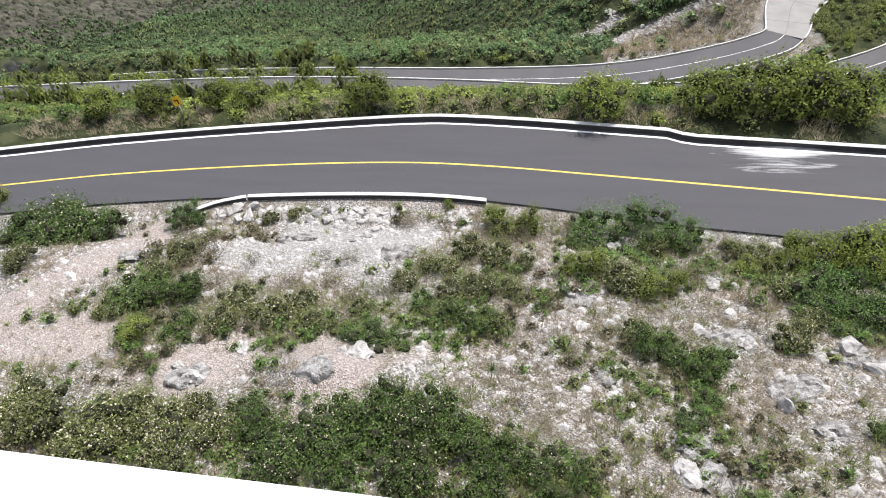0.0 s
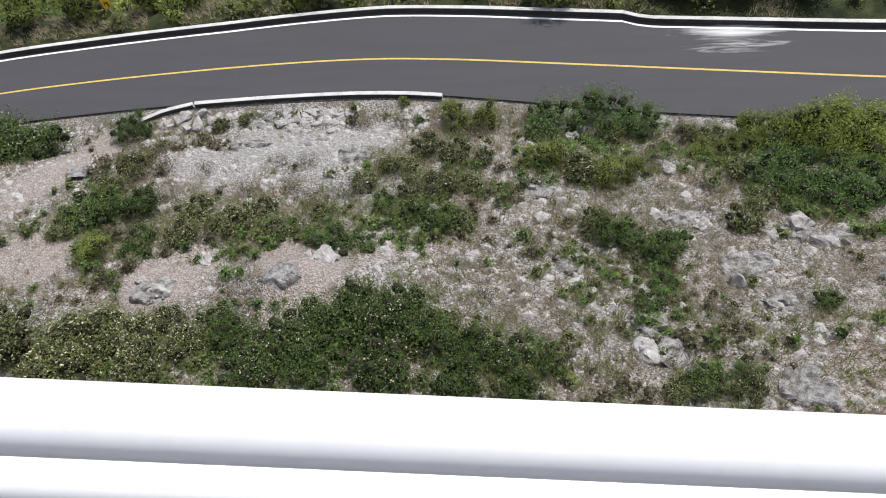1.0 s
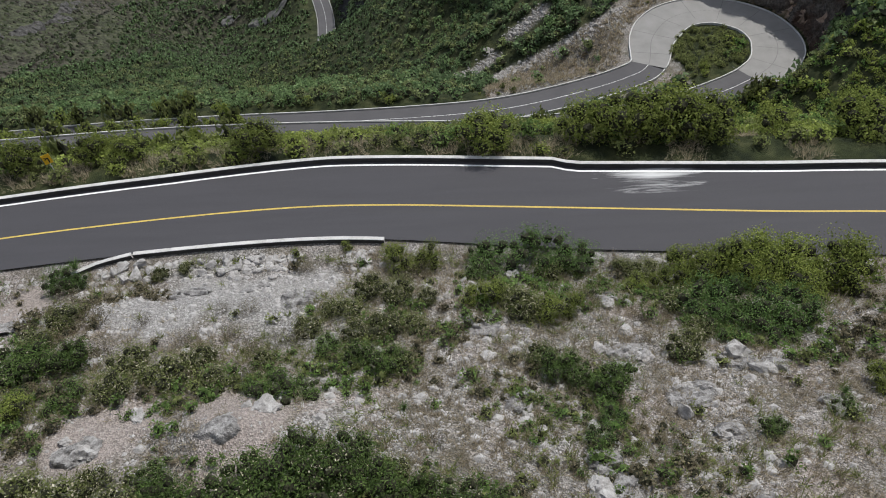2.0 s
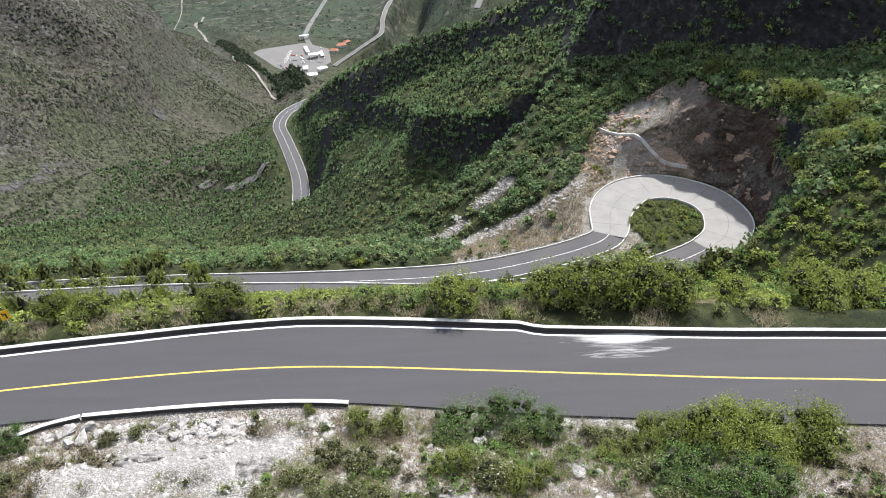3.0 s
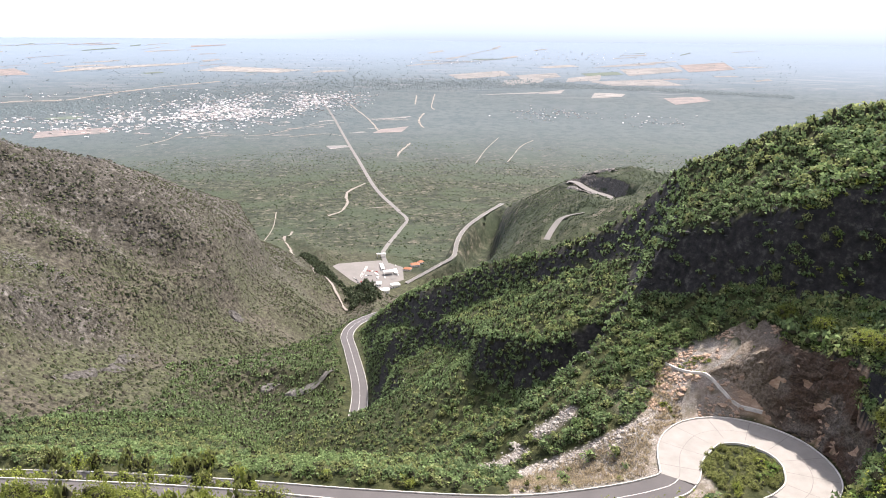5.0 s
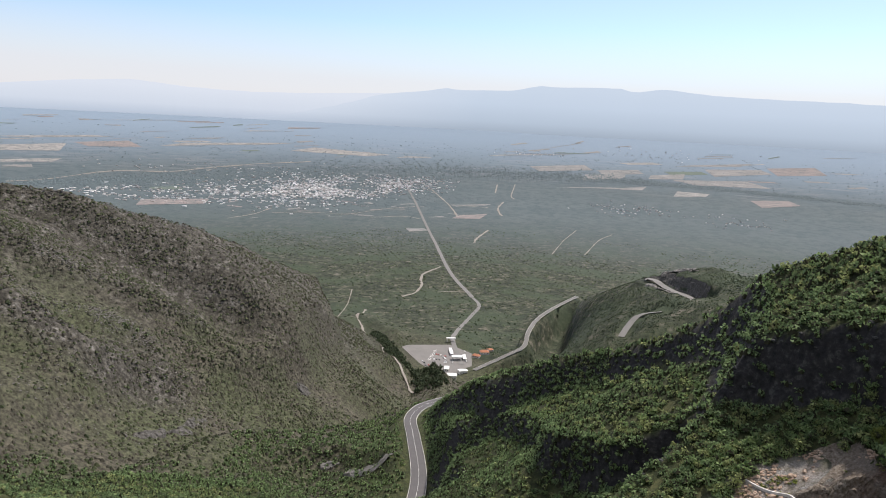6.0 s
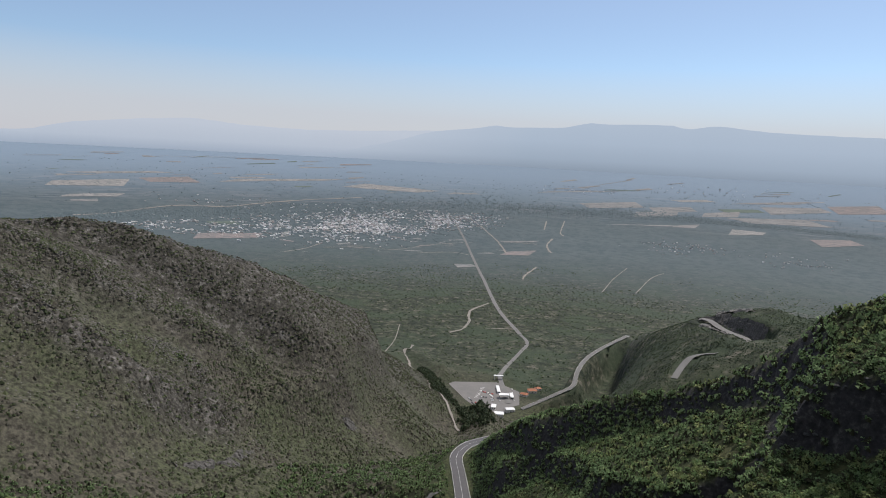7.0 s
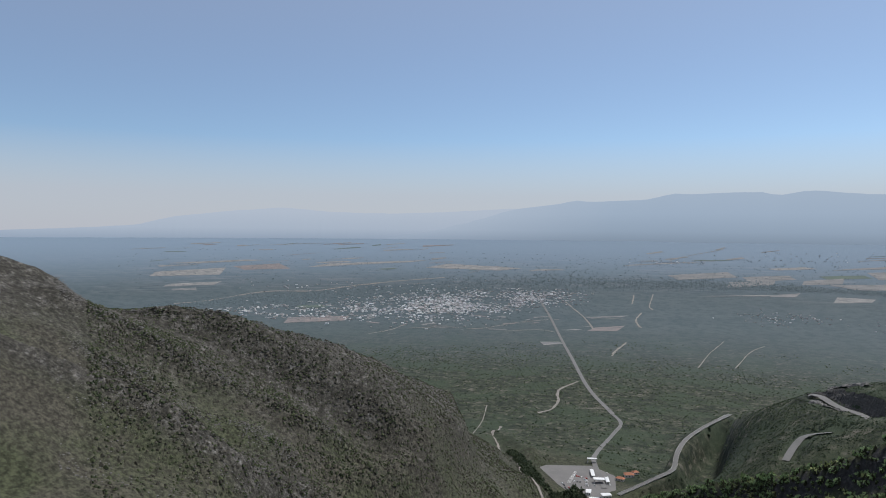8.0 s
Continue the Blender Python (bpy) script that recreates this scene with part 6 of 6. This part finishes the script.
# loose stones, joined
def stones(name, label, x, y, rad, seed, mat=None, big=True):
    rng = np.random.default_rng(seed)
    variants = [filler(rng, (0, 0, 0.2), 1.0) if big else tuft_core(rng, 1.0) for _ in range(6)]
    LEAF["stone"] = mat or m_lime
    return joined(name, label, "stones", variants, x, y, rad, rng.uniform(0.45, 0.8, len(x)), "stone", seed, 0.15)


rng = np.random.default_rng(31)
n = 26000
x, y = rng.uniform(-42, 30, n), rng.uniform(6, 32, n)
sandy, gravelly = bare(x, y)
k = (rough2(x, y, 5, 3, 81) + rng.normal(0, 0.25, n) + 0.4 * gravelly - 0.4 * sandy > 0.05) & ~near_road(x, y, ROAD_UPPER, 4.2)
x, y = x[k], y[k]
stones("loose_stones", "loose white stones scattered over the slope", x, y, rng.uniform(0.03, 0.15, len(x)) * (1 + (rng.random(len(x)) < 0.10) * 1.7), 32, big=False)
LEAF["scree"] = mottled("scree_rock", [(0.3, (0.14, 0.13, 0.12)), (0.5, (0.30, 0.285, 0.27)), (0.75, (0.47, 0.455, 0.435))], 0.9, 0.9, 6, 0.5, 0.05)
x, y = rng.uniform(-6, 38, 9000), rng.uniform(116, 140, 9000)
k = np.min([along(x, y, q)[0] for q in SCREE], axis=0) + rng.normal(0, 0.7, 9000) < 1.3
x, y = x[k], y[k]
stones("scree", "pale scree running down beside the hairpin bank", x, y, rng.uniform(0.08, 0.34, len(x)) * (1 + (rng.random(len(x)) < 0.06)), 33, LEAF["scree"])
n = 150000
a, q = np.radians(rng.uniform(-52, -17, n)), rng.uniform(400, 1000, n)
x, y = q * np.sin(a), q * np.cos(a)
near_crest = np.minimum(along(x, y, HILL[2:])[0] * 0.35, np.min([along(x, y, q)[0] for q in RIBS], axis=0)) + 4 * rough2(x, y, 22, 3, 85)
on = np.maximum(ridge(x, y, HILL, 0.5, 0.5), ridge(x, y, SPUR_LEFT, 0.52, 0.5)) - land(x, y) > -8
k = on & (rng.random(n) < 0.10 * step(0.0, 0.5, rough2(x, y, 60, 3, 84)) + 0.9 * (1 - step(2, 13, near_crest)) * step(-0.35, 0.2, rough2(x, y, 18, 3, 83)))
x, y = x[k], y[k]
variants_far = [tuft_core(rng, 1.0) for _ in range(6)]
LEAF["grey_stone"] = mottled("crest_limestone", [(0.3, (0.07, 0.065, 0.060)), (0.5, (0.125, 0.119, 0.113)), (0.75, (0.22, 0.213, 0.203))], 0.5, 0.9, 6, 0.4, 0.1)
joined("hill_rocks", "grey rocks strewn along the hill crests", "stones", variants_far, x, y, rng.uniform(0.3, 0.95, len(x)), rng.uniform(0.5, 0.9, len(x)), "grey_stone", 34)

n = 330
x = rng.uniform(-26.5, -7, n)
y = np.interp(x, (-27, -24, -6), (30.0, 31.0, 31.2)) - np.abs(rng.normal(0, 0.9, n))
k = rough2(x, y, 3, 2, 87) > -0.25
stones("kerb_rubble", "broken white rubble piled below the kerb", x[k], y[k], rng.uniform(0.10, 0.42, int(k.sum())), 37)

# broken blocks on the cliff band and on the cutting behind the hairpin
m_red_rock = mottled("red_brown_rock", [(0.3, (0.17, 0.12, 0.09)), (0.5, (0.33, 0.24, 0.18)), (0.75, (0.52, 0.44, 0.37))], 0.6, 0.9, 7, 0.6, 0.1)
x, y = scatter(rng, 150, 420, -14, 45, 0.07)
k = (steep(x, y) > 0.95) & clear_of_roads(x, y, 0.6) & ~cutting(x, y)
stones("cliff_blocks", "broken rock of the cliff band, darkened for its shade", x[k], y[k], rng.uniform(0.3, 1.0, int(k.sum())), 35, m_dark_rock)

# the rock cutting behind the hairpin: bedded, blocky, with a rough top
m_cut, t, b = material("cutting_rock", 0.92)
crd = t.nodes.new("ShaderNodeTexCoord").outputs["Object"]
beds = t.nodes.new("ShaderNodeMapping")
beds.inputs["Scale"].default_value, beds.inputs["Rotation"].default_value = (0.25, 0.25, 1.1), (0.22, 0.12, 0)
t.links.new(crd, beds.inputs[0])
# browns kept dark: the shade on the cutting's right part is painted in
c1 = ramp(t, noise_tex(t, 1.0, 6, 0.72, beds.outputs[0], 0.8), [(0.32, (0.035, 0.025, 0.020)), (0.47, (0.085, 0.058, 0.044)), (0.58, (0.15, 0.11, 0.086)), (0.72, (0.27, 0.225, 0.19))])
c1 = mix(t, ramp(t, noise_tex(t, 0.13, 3, 0.6, crd), [(0.45, 0.0), (0.6, 0.7)]), c1, (0.115, 0.068, 0.048))
c1 = mix(t, ramp(t, noise_tex(t, 0.09, 4, 0.6, crd), [(0.50, 0.0), (0.60, 0.8)]), c1, mix(t, noise_tex(t, 3.0, 4, 0.7, crd), (0.10, 0.088, 0.078), (0.30, 0.27, 0.24)))
c1 = mix(t, ramp(t, noise_tex(t, 2.6, 4, 0.7, crd), [(0.42, 0.6), (0.56, 0.0)]), c1, (0.03, 0.025, 0.021))
# pale sunlit scree to the left, shaded rock to the right, put into colour
where = t.nodes.new("ShaderNodeSeparateXYZ")
t.links.new(crd, where.inputs[0])
edge = node(t, "MapRange", From_Min=37.5, From_Max=42.0)
t.links.new(mix(t, 0.3, where.outputs[0], noise_tex(t, 0.25, 4, 0.6, crd)), edge.inputs[0])
lit_scree = ramp(t, noise_tex(t, 1.6, 6, 0.75, crd), [(0.36, (0.075, 0.060, 0.046)), (0.5, (0.205, 0.170, 0.135)), (0.66, (0.36, 0.32, 0.28))])
c1 = mix(t, edge.outputs[0], lit_scree, c1)
t.links.new(c1, b.inputs["Base Color"])
bump(t, b, mix(t, 0.5, noise_tex(t, 1.1, 6, 0.8, crd), noise_tex(t, 5.0, 4, 0.8, crd)), 1.0, 0.8)
th = np.radians(np.arange(-22, 122, 0.8))
dd = np.arange(14.0, 42.0, 0.1)
cx, cy = 46 + np.outer(np.cos(th), dd), 112 + np.outer(np.sin(th), dd)
cz = land(cx, cy)
nv = 76
wx, wy, wz = (np.zeros((len(th), nv)) for _ in range(3))
for i in range(len(th)):
    run = np.concatenate([[0], np.cumsum(np.hypot(np.diff(dd), np.diff(cz[i])))])
    at = np.interp(np.linspace(0, run[-1], nv), run, dd)
    wx[i], wy[i], wz[i] = 46 + at * np.cos(th[i]), 112 + at * np.sin(th[i]), np.interp(at, dd, cz[i])
wd = np.hypot(wx - 46, wy - 112)
bend = th[:, None] * wd
tilt = wz + 0.22 * bend
bed = np.floor(tilt / 1.25 + 0.5 * rough2(bend, wz, 6, 2, 75))
block = np.floor((bend + 3.1 * lattice(bed, bed * 0, 5)) / 2.1)
out = 0.15 + 0.55 * lattice(bed, block, 9) + 1.3 * rough2(bend, wz * 1.3, 4, 5, 76) + 0.5 * rough2(bend, wz, 1.3, 3, 78)
rise = np.hypot(np.gradient(wz, axis=1), 1e-3) / np.maximum(np.gradient(wd, axis=1), 1e-3)
foot = np.interp(np.degrees(th), (40, 60, 89, 103, 112), (15, 19.2, 22.2, 32, 36))[:, None]
amount = step(0.25, 0.8, rise) * step(foot, foot + 2, wd) * cutting(wx, wy) * (wz > -75.4)
out = np.where(amount > 0.02, out * amount, -1.2)
out = np.maximum(out, -1.2)
wx, wy, wz = wx - np.cos(th)[:, None] * out, wy - np.sin(th)[:, None] * out, wz + 0.35 * out
ix = np.arange(len(th) * nv).reshape(len(th), nv)
wf = np.stack([ix[:-1, :-1], ix[:-1, 1:], ix[1:, 1:], ix[1:, :-1]], -1).reshape(-1, 4)
tagged(new("rock_cutting", fast_mesh("rock_cutting", np.stack([wx.ravel(), wy.ravel(), wz.ravel()], -1), wf[:, ::-1], m_cut)), "reddish brown bedded rock face cut behind the hairpin", "rock face", kind="structure")
# fallen rock at its foot and along its top
x, y = rng.uniform(30, 76, 6000), rng.uniform(104, 150, 6000)
k = cutting(x, y) & ~near_road(x, y, ROAD_LOOP, 6.0) & (rough2(x, y, 5, 3, 77) > 0.0)
stones("cutting_blocks", "reddish brown broken rock on the road cutting", x[k], y[k], rng.uniform(0.12, 0.55, int(k.sum())) * (1 + 0.8 * (rng.random(int(k.sum())) < 0.08)), 36, m_red_rock)

# jagged pale crusts of rock that break through the near slope
m_crust = mottled("pale_crust", [(0.34, (0.07, 0.066, 0.061)), (0.46, (0.19, 0.18, 0.172)), (0.56, (0.33, 0.318, 0.307)), (0.72, (0.52, 0.51, 0.495))], 3.0, 0.9, 5, 1.0, 0.08)
for i, (cx, cy, long, wide, turn) in enumerate(((8.3, 19.7, 2.6, 1.1, 30), (10.4, 16.4, 2.8, 1.2, 20), (13.7, 18.6, 2.4, 1.0, -15), (15.4, 18.1, 2.2, 1.0, -20), (6.0, 11.0, 2.0, 1.0, 60), (5.2, 12.1, 1.8, 0.8, 40), (11.5, 13.8, 1.8, 0.8, 10), (-19.0, 13.9, 2.2, 0.9, 25), (-17.0, 15.0, 2.0, 0.8, 20), (-12.1, 14.2, 2.4, 1.0, 10),
                                                (0.2, 22.0, 2.4, 0.8, -10), (-10.7, 25.3, 2.8, 1.0, 15), (7.9, 24.5, 1.8, 0.7, 0), (2.5, 28.8, 2.0, 0.8, 5), (11.0, 9.2, 2.2, 1.1, 70), (16.7, 15.4, 1.8, 0.8, 0), (2.0, 16.0, 1.8, 0.7, 30), (-14.0, 27.5, 3.0, 0.9, 10), (-18.5, 27.0, 2.6, 0.9, 5), (4.0, 18.0, 1.8, 0.7, -20), (-29, 24.0, 2.4, 0.8, 20))):
    ux, uy = math.cos(radians(turn)), math.sin(radians(turn))
    outcrop("rock_crust", "jagged pale limestone breaking through the stony slope", [(cx - ux * long / 2, cy - uy * long / 2), (cx, cy + 0.15), (cx + ux * long / 2, cy + uy * long / 2)], wide, m_crust, 300 + 7 * i, 2.6, 0.0, 0.17, "slope crusts")


# ---- road furniture ----
m_sign = mottled("sign_yellow", [(0.3, (0.72, 0.42, 0.02)), (0.7, (0.82, 0.50, 0.03))], 3, 0.5, 5, 0)
m_black = mottled("sign_black", [(0.3, (0.015, 0.015, 0.015)), (0.7, (0.03, 0.03, 0.03))], 3, 0.6, 5, 0)
m_steel = mottled("galvanised_post", [(0.3, (0.35, 0.35, 0.36)), (0.7, (0.5, 0.5, 0.5))], 5, 0.5, 5, 0)
sign = tagged(new("curve_sign"), "yellow chevron road sign with a black bent arrow on a post", "road sign")
sz = height(-33.2, 41.0)
sign.matrix_basis = pose(-33.2, 41.0, sz, 0, 0, 35)
sub("post", tube("post", (0, 0, -0.3), (0, 0, 2.2), 0.04, m_steel, 12), sign)
sub("panel", boxes("panel", m_sign, (-0.31, 0.31, -0.075, -0.055, 1.4, 2.3)), sign, "yellow rectangular panel")
bm = bmesh.new()
box(bm, 0.02, 0.12, -0.085, -0.077, 1.5, 1.95)
box(bm, -0.12, 0.12, -0.085, -0.077, 1.88, 1.98)
for s in (-1, 1):
    bmesh.ops.create_cube(bm, size=1, matrix=Matrix.Translation((-0.12, -0.081, 1.93 + 0.06 * s)) @ Matrix.Rotation(s * 0.75, 4, "Y") @ Matrix.Diagonal((0.2, 0.008, 0.07, 1)))
me = bpy.data.meshes.new("arrow")
bm.to_mesh(me)
bm.free()
me.materials.append(m_black)
sub("arrow", me, sign, "black bent arrow")

# white end post of the kerb wall
wz = height(-50.2, 37.4)
end = tagged(new("marker_wall", boxes("marker_wall", m_grey_kerb, (-0.14, 0.14, -0.9, 0.9, -0.6, 1.3))), "short white-painted marker wall beside the road", "wall")
for v in end.data.vertices:
    if v.co.z > 0 and v.co.y < 0:
        v.co.z = 0.25
end.matrix_basis = pose(-50.2, 37.2, wz, 0, 0, 20)


def yucca(seed):
    """A rosette of stiff blades on a short trunk."""
    rng = np.random.default_rng(seed)
    ob = tagged(new("yucca"), "grey-green spiky yucca rosette", "yucca", "yuccas")
    n = 70
    a, e = rng.uniform(0, 2 * np.pi, n), np.radians(rng.uniform(5, 85, n))
    d = np.stack([np.cos(a) * np.cos(e), np.sin(a) * np.cos(e), np.sin(e)], -1)
    s = np.stack([-np.sin(a), np.cos(a), 0 * a], -1) * 0.035
    c = np.array([0, 0, 0.5])
    v = np.stack([c + s, c - s, c + d * rng.uniform(0.7, 1.0, n)[:, None]], 1).reshape(-1, 3)
    sub("blades", fast_mesh("blades", v, np.arange(3 * n).reshape(-1, 3), LEAF["feather"]), ob)
    sv, sf = stems(rng, [(0, 0, 0.5)], 0.1)
    sub("trunk", sheet("trunk", sv, sf, LEAF["wood"]), ob)
    return ob


spots = [(-27.9, 30.6, 1.1), (14.2, 93.8, 1.6), (13, 96, 1.3), (66, 92, 1.8), (70, 99, 1.6), (62, 84, 1.5), (-3.6, 15.6, 0.5), (17.5, 16.0, 0.5)]
first = yucca(3)
for i, (x, y, s) in enumerate(spots):
    m = pose(x, y, height(x, y) - 0.05, 0, 0, 60 * i)
    if i == 0:
        first.matrix_basis = m
    else:
        copy_thing(first, m @ Matrix.Diagonal((s, s, s, 1)))

# ---- the far mountains: a backdrop that glows, its haze painted in ----
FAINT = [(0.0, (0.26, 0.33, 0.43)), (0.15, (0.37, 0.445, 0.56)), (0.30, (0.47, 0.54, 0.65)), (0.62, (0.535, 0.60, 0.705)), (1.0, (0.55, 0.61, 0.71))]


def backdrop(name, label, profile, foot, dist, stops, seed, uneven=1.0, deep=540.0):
    """Land on the skyline, haze and glow painted in: profile gives bearings and heights in degrees."""
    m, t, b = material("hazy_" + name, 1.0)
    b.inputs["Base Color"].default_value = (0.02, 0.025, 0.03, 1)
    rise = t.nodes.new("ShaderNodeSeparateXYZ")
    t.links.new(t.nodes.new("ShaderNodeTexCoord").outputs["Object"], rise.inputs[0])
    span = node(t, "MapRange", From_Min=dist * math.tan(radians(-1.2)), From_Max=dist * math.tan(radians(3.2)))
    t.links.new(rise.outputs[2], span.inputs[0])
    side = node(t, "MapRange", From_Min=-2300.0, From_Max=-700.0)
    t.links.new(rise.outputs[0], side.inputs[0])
    # haze painted as emission, paler with height and towards the left
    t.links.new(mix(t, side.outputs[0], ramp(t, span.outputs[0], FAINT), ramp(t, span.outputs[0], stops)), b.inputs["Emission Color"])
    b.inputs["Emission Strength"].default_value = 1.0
    a = np.linspace(profile[0][0], profile[-1][0], 520)
    el = np.interp(a, [p[0] for p in profile], [p[1] for p in profile]) + uneven * (0.07 * rough2(a, 0 * a, 3.0, 5, seed) + 0.03 * rough2(a, 0 * a, 0.5, 3, seed + 3))
    rows = [(foot + (el - foot) * k, dist + deep * k + 25 * k * (1 - k) * rough2(a, 0 * a + k, 2.0, 4, seed + 5)) for k in (0, 0.2, 0.45, 0.7, 1.0)]
    v = np.concatenate([np.stack([r * np.sin(np.radians(a)), r * np.cos(np.radians(a)), r * np.tan(np.radians(e))], -1) for e, r in rows])
    ix = np.arange(len(v)).reshape(len(rows), len(a))
    f = np.stack([ix[:-1, :-1], ix[:-1, 1:], ix[1:, 1:], ix[1:, :-1]], -1).reshape(-1, 4)
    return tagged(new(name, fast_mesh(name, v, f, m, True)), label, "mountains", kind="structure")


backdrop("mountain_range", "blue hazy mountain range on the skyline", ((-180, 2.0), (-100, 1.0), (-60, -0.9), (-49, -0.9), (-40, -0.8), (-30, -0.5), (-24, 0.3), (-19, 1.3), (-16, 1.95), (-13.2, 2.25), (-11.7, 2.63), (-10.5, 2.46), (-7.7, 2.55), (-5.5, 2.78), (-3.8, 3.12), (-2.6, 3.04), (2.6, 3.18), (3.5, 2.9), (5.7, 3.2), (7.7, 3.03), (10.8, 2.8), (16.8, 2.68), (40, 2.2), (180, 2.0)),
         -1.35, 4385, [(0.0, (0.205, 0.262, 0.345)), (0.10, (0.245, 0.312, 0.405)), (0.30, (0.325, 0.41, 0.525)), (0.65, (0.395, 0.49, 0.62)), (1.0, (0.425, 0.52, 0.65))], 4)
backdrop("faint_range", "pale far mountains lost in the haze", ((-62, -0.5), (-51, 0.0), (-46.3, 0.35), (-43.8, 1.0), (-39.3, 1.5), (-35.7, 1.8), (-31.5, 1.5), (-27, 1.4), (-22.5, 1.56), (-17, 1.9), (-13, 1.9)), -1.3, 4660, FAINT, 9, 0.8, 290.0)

# ---- lookout rail ----
m_rail = mottled("white_enamel", [(0.2, (0.74, 0.74, 0.74)), (0.6, (0.82, 0.82, 0.82))], 8.0, 0.35, 6, 0.05, 0.001)

rail = tagged(new("railing"), "white-painted tubular steel lookout railing", "railing")
U = Vector((0.9914, 0.028, -0.1282))
A, B = Vector((-0.071, 0.138, -0.566)), Vector((-0.354, 0.165, -1.06))
sub("top_rail", tube("top_rail", A - 2.4 * U, A + 2.4 * U, 0.0315, m_rail), rail)
sub("lower_rail", tube("lower_rail", B - 2.2 * U, B + 2.6 * U, 0.038, m_rail), rail)
for s in (-2.1, 2.1):
    p = A + s * U
    sub("post", tube("post", (p.x, p.y, p.z), (p.x, p.y - 0.02, -2.3), 0.028, m_rail), rail)
